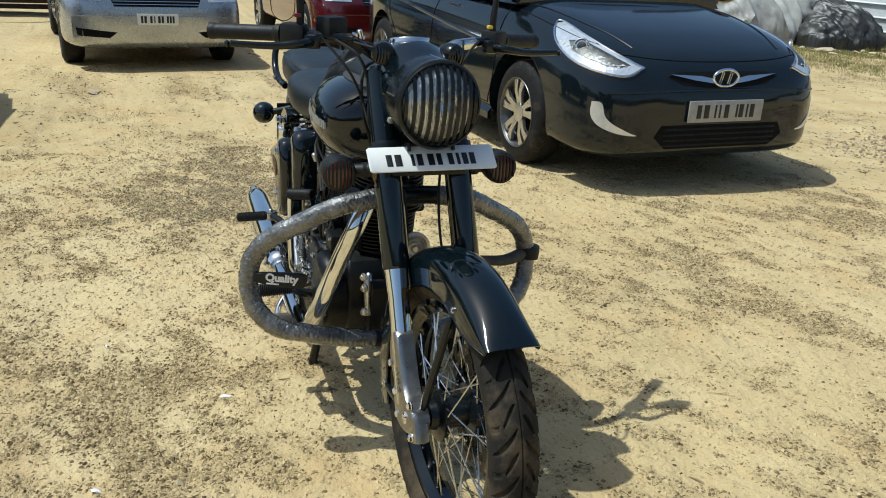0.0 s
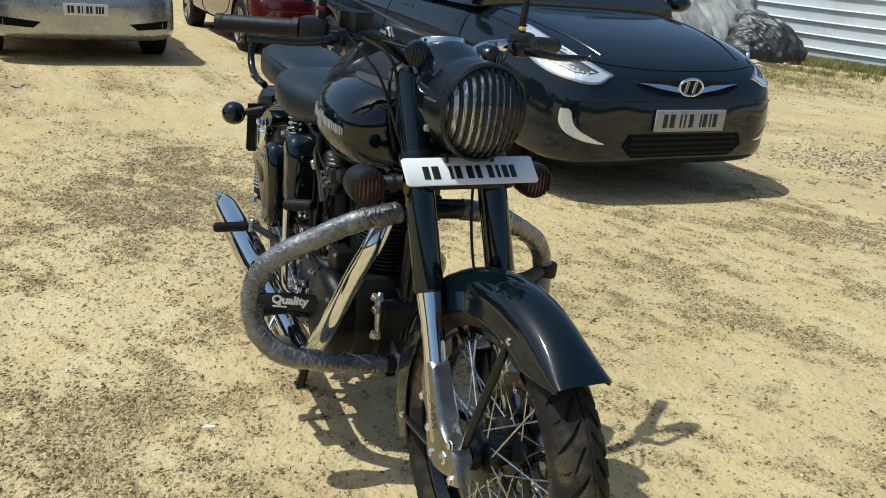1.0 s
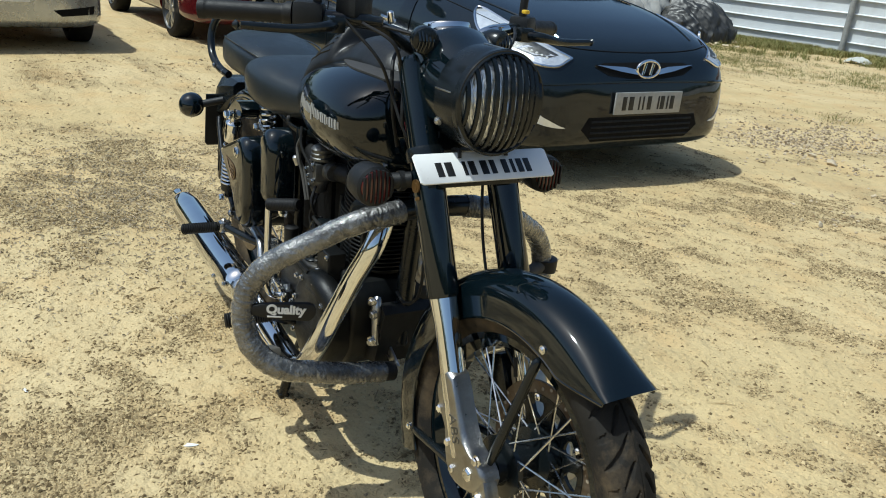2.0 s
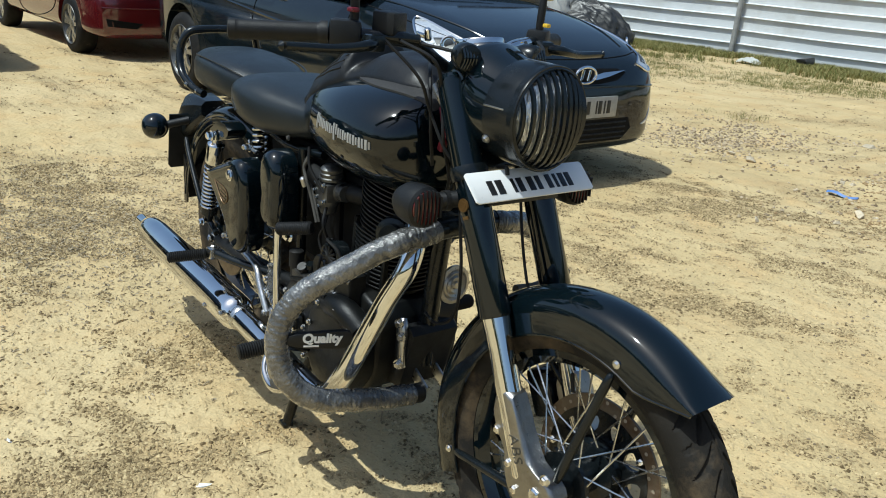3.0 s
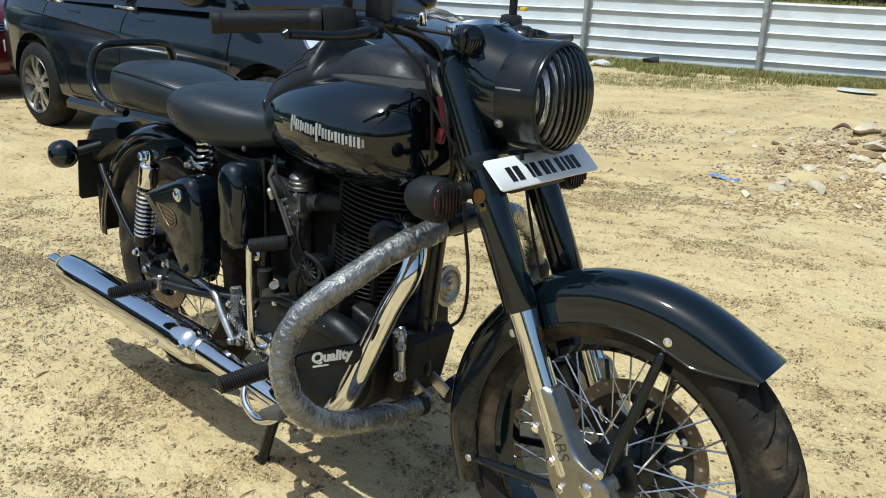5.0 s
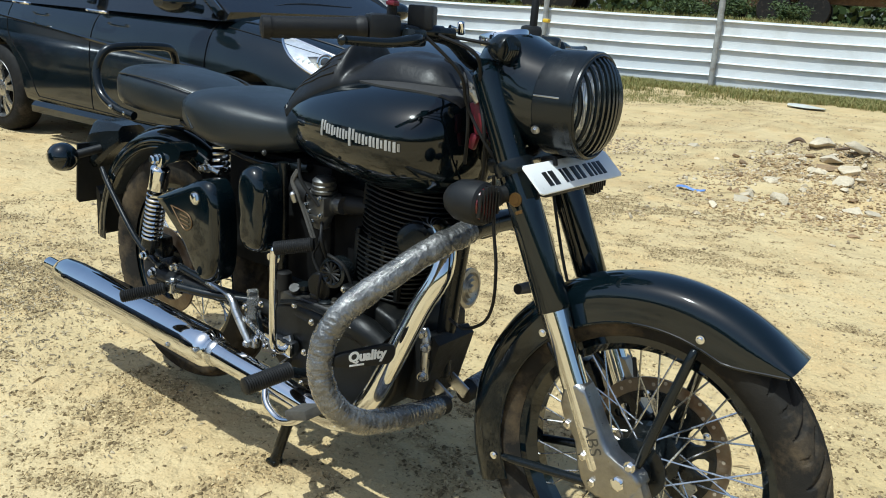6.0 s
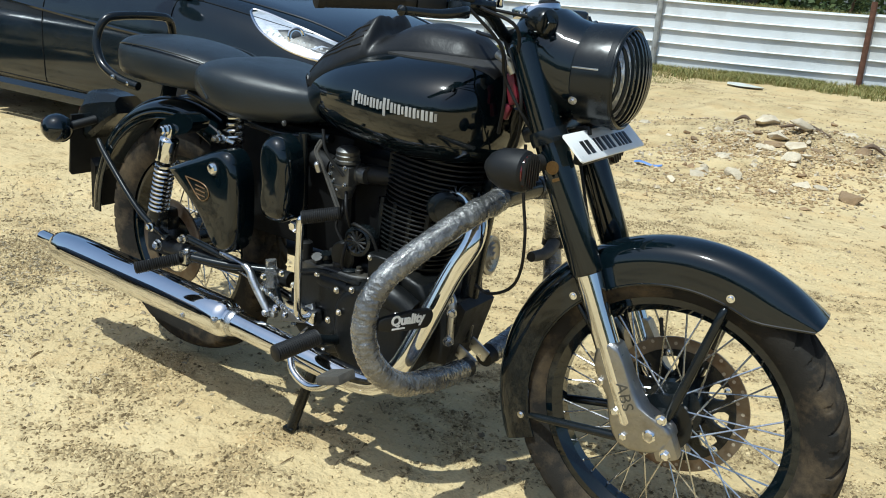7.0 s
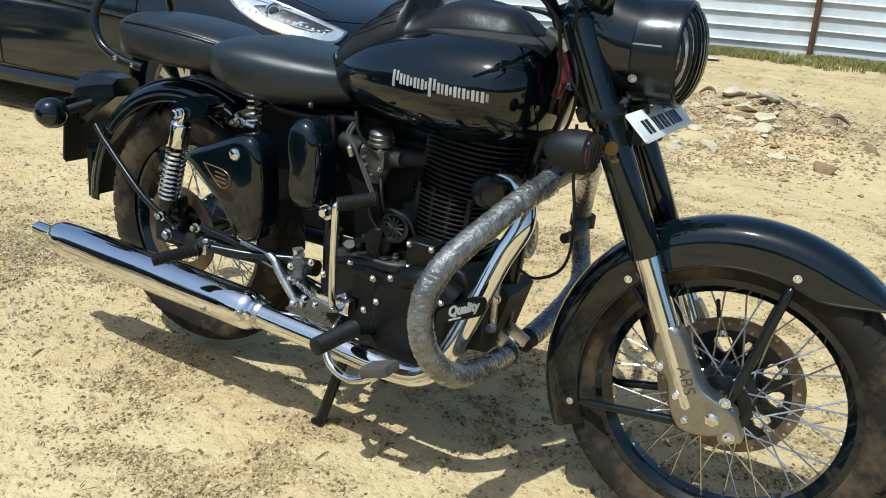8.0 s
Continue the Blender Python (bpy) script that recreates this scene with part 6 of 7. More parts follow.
for i in range(250):
    a, d = rnd.uniform(0, 6.28), abs(rnd.gauss(0, 1))
    x, y = 0.35 + 0.62 * d * math.cos(a), 5.1 + 1.1 * d * math.sin(a)
    r = 0.012 + 0.05 * rnd.random() ** 2.4
    bm = rock(B(), Vector((x, y, ground_z(x, y) + r * 0.15)), (r, r * rnd.uniform(0.5, 1), r * rnd.uniform(0.4, 0.8)), i + 40, 0.9)
    tagged(part("rubble_stone", bm, PALESTONE if i % 3 else BROWNSTONE, None, "", 28), "small broken rubble stone lying on brown soil" if i % 3 else "small brown stone lying on sand", "stone", "rubble heap stones")
crumbs("brown_soil_crumbs", 5500, ((-1.6, 2.4), (3.6, 8.2)), 0.013, BROWNCRUMB, "brown soil crumbs spread round the rubble heap", True, (0.50, 4.85, 0.34, 0.62))
crumbs("pale_gravel", 2600, ((-3, 0), (3.9, 7)), 0.011, RUBBLECRUMB, "pale crumbs strewn on sand beyond the saloon car", True, (-1.6, 5.0, 0.45, 0.6))
crumbs("rubble_crumbs", 6000, ((-1.6, 2.4), (3.9, 8.2)), 0.011, RUBBLECRUMB, "pale rubble crumbs round the heap", True, (0.4, 5.4, 0.55, 0.8))
for i, (x, y, L, a) in enumerate(((0.44, 5.80, 0.22, -0.2), (-0.22, 6.44, 0.09, 0.1), (0.98, 5.6, 0.10, 0.2))):
    z = ground_z(x, y)
    bm = tube(B(), [(x - L * math.cos(a), y - L * math.sin(a), z + 0.02), (x, y, z + 0.07), (x + L * math.cos(a), y + L * math.sin(a), z + 0.01)], [0.008, 0.02, 0.006], 8, 4, True, lambda i, k: 0.4 * noise.noise(Vector((i, k, 1))))
    tagged(part("dead_root", bm, TIMBER), "dark dead root lying on rubble", "root")
for x, y, s in ((0.655, -0.42, 0.021), (1.02, -0.75, 0.02), (-4.35, -0.98, 0.13), (0.25, -0.75, 0.014)):
    bm = rock(B(), Vector((x, y, ground_z(x, y) + 0.002)), (s, s * 0.55, s * 0.25), 3.3 + s * 90, 0.7)
    tagged(part("pale_chip", bm, WHITE if s < 0.1 else STONE, None, "", 25), "pale flat chip lying on sand", "chip")
bm = B()
rings = []
for k in range(7):
    t = k / 6
    w = 0.018 * (1 - 0.4 * t)
    z = 0.006 + 0.008 * math.sin(t * 7)
    rings.append([Vector((-0.28 + 0.2 * t, 4.0 - w, z)), Vector((-0.28 + 0.2 * t, 4.0, z + 0.012)), Vector((-0.28 + 0.2 * t, 4.0 + w, z + 0.004)), Vector((-0.28 + 0.2 * t, 4.0, z - 0.004))])
tagged(part("blue_wrapper", loft(bm, rings), BLUEPLASTIC), "crumpled blue plastic wrapper on sand", "wrapper")


# ---- grass ----
def grass(name, spots, mat, label, h=0.12, per=7):
    v, f = [], []
    for x, y in spots:
        z = ground_z(x, y)
        for _ in range(per):
            a, L = rnd.uniform(0, 6.28), h * rnd.uniform(0.4, 1.2)
            px, py = x + rnd.gauss(0, 0.03), y + rnd.gauss(0, 0.03)
            lean, w = rnd.uniform(0.2, 1.2) * L, min(0.006, L * 0.07) * rnd.uniform(0.5, 1)
            k = len(v)
            c, s = math.cos(a), math.sin(a)
            v += [(px - w * s, py + w * c, z), (px + w * s, py - w * c, z), (px + lean * 0.4 * c + w * 0.8 * s, py + lean * 0.4 * s - w * 0.8 * c, z + L * 0.6), (px + lean * 0.4 * c - w * 0.8 * s, py + lean * 0.4 * s + w * 0.8 * c, z + L * 0.6), (px + lean * c, py + lean * s, z + L)]
            f += [(k, k + 1, k + 2, k + 3), (k + 3, k + 2, k + 4)]
    return stuff(name, v, f, mat, label, "grass")


spots = []
while len(spots) < 9500:
    u, b = rnd.uniform(-6, 12), -abs(rnd.gauss(0, 0.95)) - 0.03
    if b < -2.6 or noise.noise(Vector((u * 0.9, b * 1.2, 4))) + 0.55 + 0.55 * b / 2 < rnd.uniform(-0.2, 0.5):
        continue
    q = FENCE_A + FENCE_D * u + FENCE_N * b
    spots.append((q.x, q.y))
grass("fence_grass", spots, GRASS, "strip of short dry green weeds along the sheet fence", 0.075, 14)
spots = []
while len(spots) < 2600:
    x, y = rnd.uniform(-8.5, -2.0), rnd.uniform(5.6, 10.5)
    if noise.noise(Vector((x * 0.45, y * 1.1, 9))) * 1.3 + 0.15 * (y - 8.2) - 0.12 < rnd.uniform(0.0, 0.5) or beyond_fence(x, y) > -0.2:
        continue
    spots.append((x, y))
spots += [(rnd.gauss(-6.0, 0.9), rnd.gauss(8.3, 0.55)) for _ in range(1500)] + [(rnd.gauss(-7.3, 0.5), rnd.gauss(9.1, 0.4)) for _ in range(700)]
grass("patchy_grass", spots, GRASS, "patchy low grass growing in sand", 0.032, 9)
spots = [(rnd.gauss(-4.35, 0.28), rnd.gauss(-0.28, 0.14)) for _ in range(160)] + [(rnd.gauss(-3.4, 0.12), rnd.gauss(-0.75, 0.1)) for _ in range(50)] + [(rnd.gauss(-2.8, 0.15), rnd.gauss(-0.55, 0.12)) for _ in range(40)] + [(rnd.gauss(-4.6, 0.6), rnd.gauss(0.7, 0.3)) for _ in range(90)]
grass("dry_tufts", spots, STRAW, "dry brown tufts on sand", 0.016, 10)
spots = []
while len(spots) < 9000:
    u, b = rnd.uniform(-14, 30), rnd.uniform(0.3, 12)
    q = FENCE_A + FENCE_D * u + FENCE_N * b
    spots.append((q.x, q.y))
grass("bank_grass", spots, PALEGRASS, "pale grass on the bank beyond the fence", 0.16, 6)

# ---- sheet fence ----
POSTS = (-12.9, -9.7, -6.4, -3.2, 0.0, 3.06, 6.32, 9.6, 12.8, 16.0)
fence = thing("sheet_fence", "white ribbed metal sheet fence with round posts", "fence")


def fence_at(u, out, z):
    q = FENCE_A + FENCE_D * u + FENCE_N * out
    return Vector((q.x, q.y, z))


for i, (u0, u1) in enumerate(zip(POSTS, POSTS[1:])):
    prof, z = [], 0.0
    low = 0.0 + 0.012 * math.sin(i * 2.3)
    for k in range(5):
        z = low + 0.225 * k
        prof += [(0.0, z), (0.0, z + 0.184), (-0.034, z + 0.187), (-0.036, z + 0.196), (-0.004, z + 0.212)]
    prof.append((0.0, low + 1.13))
    bm = B()
    rings = []
    for k in range(13):
        u = u0 + (u1 - u0) * k / 12
        bow = 0.012 * math.sin(k * 1.3 + i) + 0.01 * math.sin(k * 0.5 + 2 * i)
        dip = -0.012 * math.sin(math.pi * k / 12)
        rings.append([fence_at(u, o + bow, zz + dip) for o, zz in prof] + [fence_at(u, o + bow + 0.002, zz + dip) for o, zz in prof[::-1]])
    loft(bm, rings)
    part("sheet_panel", bm, SHEET, fence, "white ribbed sheet panel", 20)
for i, u in enumerate(POSTS):
    bm = B()
    rusty = i == 6
    h = 1.55 if not rusty else 1.32
    lean = 0.03 * math.sin(i * 1.9)
    tube(bm, [fence_at(u, -0.07, -0.05), fence_at(u + lean, -0.07, h)], 0.05 if not rusty else 0.045, 12, 1)
    part("fence_post", bm, RUST if rusty else POSTGREY, fence, "rusty steel post" if rusty else "grey weathered post")
bm = B()
rings = []
for k in range(6):
    t = k / 5
    x = -1.65 + 0.5 * t
    rings.append([Vector((x, 10.72 - 0.13 * math.sin(math.pi * t), 0.03)), Vector((x, 10.75, 0.045 + 0.02 * math.sin(math.pi * t + 0.6))), Vector((x, 10.8 + 0.13 * math.sin(math.pi * t), 0.03)), Vector((x, 10.75, 0.0))])
tagged(part("grey_board", loft(bm, rings), BOARD), "pale grey flat scrap lying in weeds", "scrap")


bm = rock(B(), Vector((-5.05, 11.80, ground_z(-5.05, 11.80) + 0.10)), (0.20, 0.14, 0.19), 77, 0.9)
tagged(part("dark_lump", bm, TARPDARK, None, "", 28), "dark lump of debris lying in weeds by the fence", "debris")
bm = B()
rings = []
for i in range(15):
    row = []
    for j in range(11):
        u, v = -1 + i / 7, -1 + j / 5
        x, y = -5.45 + 0.22 * u * (1 - 0.15 * v * v), 10.9 + 0.13 * v * (1 - 0.2 * u * u)
        row.append(Vector((x, y, ground_z(x, y) + 0.02 + 0.09 * max(0.0, 1 - u * u * 0.8 - v * v * 0.6) * (0.7 + 0.6 * abs(noise.noise(Vector((u * 2.4, v * 2.1, 6)))))))) 
    rings.append(row + [q - Vector((0, 0, 0.006)) for q in row[::-1]])
tagged(part("crumpled_sheet", loft(bm, rings), BOARD, None, "", 30), "pale crumpled plastic sheet lying in weeds", "sheet")


# ---- vehicles ----
def car_wheel(parent, c, side, R, alloy=True, name="wheel"):
    """Tyre, dished rim and spokes; side: -1 right, 1 left."""
    bm = B()
    w = 0.19
    lathe(bm, [(-w / 2, R * 0.66), (-w / 2 - 0.005, R * 0.80), (-w / 2 + 0.012, R * 0.95), (-w / 2 + 0.035, R), (w / 2 - 0.035, R), (w / 2 - 0.012, R * 0.95), (w / 2 + 0.005, R * 0.80), (w / 2, R * 0.67), (w / 2 - 0.05, R * 0.62), (-w / 2, R * 0.62)], c, (0, side, 0), 44, False)
    wheel = part(name, bm, TYRE, parent, "black road tyre")
    bm = B()
    f = w / 2 + 0.004
    lathe(bm, [(f - 0.07, R * 0.30), (f - 0.075, R * 0.60), (f - 0.01, R * 0.655), (f, R * 0.69), (f + 0.004, R * 0.68), (f - 0.004, R * 0.655)], c, (0, side, 0), 40, False)
    part("rim", bm, DULL, wheel, "dark alloy rim")
    # dark disc added as the shade between the spokes
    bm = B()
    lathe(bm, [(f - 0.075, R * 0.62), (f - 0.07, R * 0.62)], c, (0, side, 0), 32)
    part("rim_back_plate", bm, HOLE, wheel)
    for k in range(5):
        for d in (-0.17, 0.17):
            a = 2 * math.pi * k / 5 + 0.3
            bm = B()
            p0 = Vector((R * 0.14 * math.cos(a + d * 0.9), 0, R * 0.14 * math.sin(a + d * 0.9)))
            p1 = Vector((R * 0.665 * math.cos(a + d * 1.25), 0, R * 0.665 * math.sin(a + d * 1.25)))
            dirv = (p1 - p0).normalized()
            nv = Vector((-dirv.z, 0, dirv.x))
            y0, y1 = side * (f - 0.035), side * (f - 0.005)
            rings = []
            for q, hw, yo in ((p0, 0.020, y0 + side * 0.012), (p0.lerp(p1, 0.55), 0.017, y1), (p1, 0.027, y1 - side * 0.006)):
                rings.append([c + q + nv * hw + Vector((0, yo, 0)), c + q - nv * hw + Vector((0, yo, 0)), c + q - nv * hw + Vector((0, yo - side * 0.02, 0)), c + q + nv * hw + Vector((0, yo - side * 0.02, 0))])
            loft(bm, rings)
            part("wheel_spoke", bm, ALLOY if alloy else DULL, wheel)
    bm = B()
    lathe(bm, [(f - 0.05, R * 0.2), (f - 0.018, R * 0.19), (f - 0.012, R * 0.09)], c, (0, side, 0), 20)
    part("hub_cap", bm, ALLOY if alloy else DULL, wheel)
    return wheel


def super_ring(x, w, zb, zt, n=44, e_top=0.5, e_bot=0.32, wide=0.42):
    zc = zb + wide * (zt - zb)
    ring = []
    for k in range(n):
        a = 2 * math.pi * k / n
        ca, sa = math.cos(a), math.sin(a)
        if sa >= 0:
            y, z = w * math.copysign(abs(ca) ** (e_top * 0.6), ca), zc + (zt - zc) * abs(sa) ** (e_top * 1.3)
        else:
            y, z = w * math.copysign(abs(ca) ** e_bot, ca), zc - (zc - zb) * abs(sa) ** e_bot
        ring.append(Vector((x, y, z)))
    return ring


def cut_arches(bm, wheels, R, half):
    """Carves round wheel openings out of a closed body."""
    me = bpy.data.meshes.new("body")
    bm.normal_update()
    bmesh.ops.recalc_face_normals(bm, faces=bm.faces[:])
    bm.to_mesh(me)
    bm.free()
    ob = new("body_tmp", me)
    cut = bmesh.new()
    for x, z in wheels:
        for s in (-1, 1):
            lathe(cut, [(0, R), (0.5, R)], (x, s * (half - 0.24), z), (0, s, 0), 40)
    bmesh.ops.recalc_face_normals(cut, faces=cut.faces[:])
    cm = bpy.data.meshes.new("cutter")
    cut.to_mesh(cm)
    cut.free()
    co = new("cutter_tmp", cm)
    mod = ob.modifiers.new("arches", "BOOLEAN")
    mod.object, mod.operation, mod.solver = co, "DIFFERENCE", "EXACT"
    bpy.context.view_layer.update()
    dg = bpy.context.evaluated_depsgraph_get()
    res = bpy.data.meshes.new_from_object(ob.evaluated_get(dg))
    bpy.data.objects.remove(ob)
    bpy.data.objects.remove(co)
    out = bmesh.new()
    out.from_mesh(res)
    return out


def patch(bvh, outline, out, lift, cuts=4, thick=0.012):
    """A plate that lies on a curved body: outline in 3D, pressed on along out."""
    o = Vector(out).normalized()
    bm = B()
    f = bm.faces.new([bm.verts.new(Vector(p)) for p in outline])
    bmesh.ops.triangulate(bm, faces=[f])
    for _ in range(cuts):
        bmesh.ops.subdivide_edges(bm, edges=[e for e in bm.edges if e.calc_length() > 0.035], cuts=1, use_grid_fill=False)
        bmesh.ops.triangulate(bm, faces=bm.faces[:])
    for v in bm.verts:
        h = bvh.ray_cast(v.co + o * 0.9, -o)
        if h[0] is not None:
            v.co = h[0] + o * lift
    r = bmesh.ops.extrude_face_region(bm, geom=bm.faces[:])
    for v in (g for g in r["geom"] if isinstance(g, bmesh.types.BMVert)):
        v.co -= o * thick
    return bm


def seam(bvh, pts, out, r=0.003, n=8):
    o = Vector(out).normalized()
    line = []
    for p in curve(pts, n):
        h = bvh.ray_cast(p + o * 0.6, -o)
        line.append((h[0] if h[0] is not None else p) + o * 0.0005)
    return tube(B(), line, r, 6, 1)


def plate(parent, bvh, y, z, w, h, bars, x_lift=0.02, mat=WHITE):
    hit = bvh.ray_cast(Vector((1.0, y, z)), Vector((-1, 0, 0)))
    x = (hit[0].x if hit[0] else 0) + x_lift
    p = part("number_plate", box(B(), (x, y, z), (0.012, w, h), 0.003), mat, parent, "pale plate with dark bars")
    for yy, ww in bars:
        part("plate_bar", box(B(), (x + 0.0066, y + yy, z), (0.0016, ww, h * 0.62), 0.0004), BLACKMARK, p)
    return p


# dark saloon
saloon = thing("saloon_car", "blue-black four-door saloon car parked on sand", "car")
ST = ((0.0, 0.34, 0.31, 0.50), (-0.018, 0.55, 0.25, 0.585), (-0.05, 0.645, 0.215, 0.655), (-0.10, 0.715, 0.195, 0.715), (-0.18, 0.775, 0.185, 0.765), (-0.30, 0.818, 0.18, 0.812), (-0.46, 0.838, 0.18, 0.86), (-0.72, 0.848, 0.18, 0.915), (-1.0, 0.85, 0.18, 0.957), (-1.3, 0.85, 0.18, 0.985), (-1.8, 0.85, 0.18, 0.995), (-2.6, 0.85, 0.18, 1.01), (-3.3, 0.848, 0.19, 1.03), (-3.8, 0.83, 0.22, 1.05), (-4.15, 0.78, 0.28, 1.05), (-4.32, 0.66, 0.36, 1.0), (-4.38, 0.5, 0.42, 0.9))
tops = curve([Vector((a, b, d)) for a, b, c, d in ST], 3)
lows = curve([Vector((a, c, 0)) for a, b, c, d in ST], 3)
bm = B()
loft(bm, [super_ring(u.x, u.y, v.y, u.z) for u, v in zip(tops, lows)])
CARBVH = BVHTree.FromBMesh(bm)
WF, WR = (-0.87, 0.31), (-3.56, 0.31)
bm = cut_arches(bm, (WF, WR), 0.378, 0.85)
body = part("body", bm, CARPAINT, saloon, "blue-black painted body", 32)
for wx, wz in (WF, WR):
    for s in (-1, 1):
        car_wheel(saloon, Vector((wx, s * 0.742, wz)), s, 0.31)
GH = ((-1.10, 0.70, 0.93, 0.985), (-1.35, 0.69, 0.93, 1.13), (-1.75, 0.635, 0.93, 1.36), (-2.1, 0.60, 0.93, 1.455), (-2.7, 0.59, 0.93, 1.475), (-3.2, 0.60, 0.93, 1.43), (-3.7, 0.63, 0.93, 1.22), (-4.0, 0.60, 0.93, 1.05))
bm = B()
tops = curve([Vector((a, b, d)) for a, b, c, d in GH], 3)
rings = []
for u in tops:
    zb, zt, w = 0.93, u.z, u.y
    k = max(0.0, min(1, (zt - 0.98) / 0.45))
    rings.append([Vector((u.x, y, z)) for y, z in ((-0.78, zb), (-0.76, zb + 0.03 * k + 0.005), (-w - 0.03, zt - 0.06 * k - 0.004), (-w * 0.8, zt - 0.012 * k), (0, zt), (w * 0.8, zt - 0.012 * k), (w + 0.03, zt - 0.06 * k - 0.004), (0.76, zb + 0.03 * k + 0.005), (0.78, zb))])
loft(bm, rings)
part("window_glass", bm, CARGLASS, saloon, "dark tinted windows", 25)
bm = B()
loft(bm, [[Vector((u.x, y, z)) for y, z in ((-u.y, u.z - 0.02), (-u.y * 0.7, u.z + 0.006), (0, u.z + 0.014), (u.y * 0.7, u.z + 0.006), (u.y, u.z - 0.02), (0, u.z - 0.03))] for u in tops if -3.4 < u.x < -1.8])
part("roof", bm, CARPAINT, saloon)
for s in (-1, 1):
    part("pillar", tube(B(), [(-1.14, s * 0.765, 0.97), (-1.45, s * 0.725, 1.16), (-1.85, s * 0.665, 1.40)], 0.026, 8, 4), CARPAINT, saloon)
    part("pillar", tube(B(), [(-2.35, s * 0.80, 0.97), (-2.45, s * 0.64, 1.44)], 0.03, 8, 1), CARPAINT, saloon)
    bm = B()
    rings = []
    for k in range(7):
        t = k / 6
        rr = math.sin(math.pi * (0.08 + 0.84 * t)) ** 0.5
        rings.append([Vector((-1.27 + 0.09 * rr * math.cos(a) - 0.03 * t, s * (0.86 + 0.19 * t), 1.02 + 0.062 * rr * math.sin(a))) for a in (2 * math.pi * j / 14 for j in range(14))])
    loft(bm, rings)
    tube(bm, [(-1.25, s * 0.80, 0.985), (-1.27, s * 0.90, 1.0)], 0.025, 8, 1)
    part("door_mirror", bm, CARPAINT, saloon, "blue-black door mirror")
    # lamps
    HLP = [(-0.125, s * 0.47, 0.685), (-0.20, s * 0.62, 0.755), (-0.34, s * 0.74, 0.835), (-0.50, s * 0.80, 0.895), (-0.56, s * 0.82, 0.885), (-0.50, s * 0.83, 0.79), (-0.36, s * 0.81, 0.714), (-0.22, s * 0.74, 0.668), (-0.13, s * 0.58, 0.642)]
    hl = part("headlight", patch(CARBVH, HLP, (0.75, s * 0.6, 0.12), 0.004), SPRINGHEAD, saloon, "clear headlight with a chrome surround", 50)
    bm = B()
    o = Vector((0.75, s * 0.6, 0.12)).normalized()
    def lay(p, lift=0.006):
        h = CARBVH.ray_cast(Vector(p) + o * 0.9, -o)
        return (h[0] if h[0] is not None else Vector(p)) + o * lift
    rim = [lay(p) for p in curve([Vector(p) for p in HLP + [HLP[0]]], 5)]
    part("lamp_surround", tube(bm, rim, 0.0075, 6, 1), CHROME, hl, "chrome lamp surround")
    c = lay((-0.33, s * 0.755, 0.775), 0.004)
    part("projector_ring", lathe(B(), [(0.0, 0.046), (0.010, 0.046), (0.013, 0.040), (0.006, 0.032)], c, o, 24), CHROME, hl)
    part("projector_lens", lathe(B(), [(0.0, 0.032), (0.004, 0.030), (0.009, 0.019), (0.011, 0.004)], c, o, 20), DULL, hl)
    for k in range(14):
        t = k / 13
        q = lay(Vector((-0.17, s * 0.60, 0.672)).lerp(Vector((-0.46, s * 0.82, 0.775)), t) + Vector((0, 0, 0.008)), 0.005)
        part("led_bead", lathe(B(), [(0, 0.0085), (0.002, 0.0080), (0.003, 0.003)], q, o, 10), WHITE, hl)
    INN = [(-0.165, s * 0.53, 0.695), (-0.22, s * 0.64, 0.748), (-0.34, s * 0.74, 0.808), (-0.42, s * 0.79, 0.80), (-0.36, s * 0.80, 0.752), (-0.22, s * 0.73, 0.705), (-0.16, s * 0.60, 0.682)]
    part("lamp_interior", patch(CARBVH, INN, (0.75, s * 0.6, 0.12), 0.007, 4, 0.003), DULL, hl, "grey lamp interior", 50)
    wedge = [lay(p, 0.009) for p in ((-0.17, s * 0.55, 0.69), (-0.24, s * 0.68, 0.735), (-0.28, s * 0.72, 0.715), (-0.20, s * 0.66, 0.69))]
    bm = B()
    loft(bm, [wedge, [q + o * 0.004 for q in wedge]])
    part("lamp_wedge", bm, SPRINGHEAD, hl)
    FOG = [(-0.16, s * 0.735, 0.51), (-0.12, s * 0.695, 0.505), (-0.10, s * 0.672, 0.43), (-0.05, s * 0.60, 0.372), (-0.02, s * 0.52, 0.342), (-0.06, s * 0.62, 0.350), (-0.13, s * 0.70, 0.385), (-0.16, s * 0.735, 0.44)]
    FOG = [tuple(q) for q in curve([Vector((p[0], p[1] + s * 0.022, p[2])) for p in FOG + [FOG[0]]], 4)[:-1]]
    fog = part("fog_lamp", patch(CARBVH, FOG, (0.8, s * 0.55, 0), 0.004), SPRINGHEAD, saloon, "chrome fin fog lamp", 50)
    for zz, x0, x1 in ((0.99, -2.10, -2.30), (1.0, -3.02, -3.2)):
        part("door_handle", tube(B(), [(x0, s * 0.842, zz - 0.07), (x0 - 0.02, s * 0.872, zz - 0.068), (x1 + 0.02, s * 0.872, zz - 0.064), (x1, s * 0.842, zz - 0.062)], 0.011, 8, 4), CHROME, saloon, "chrome door handle")
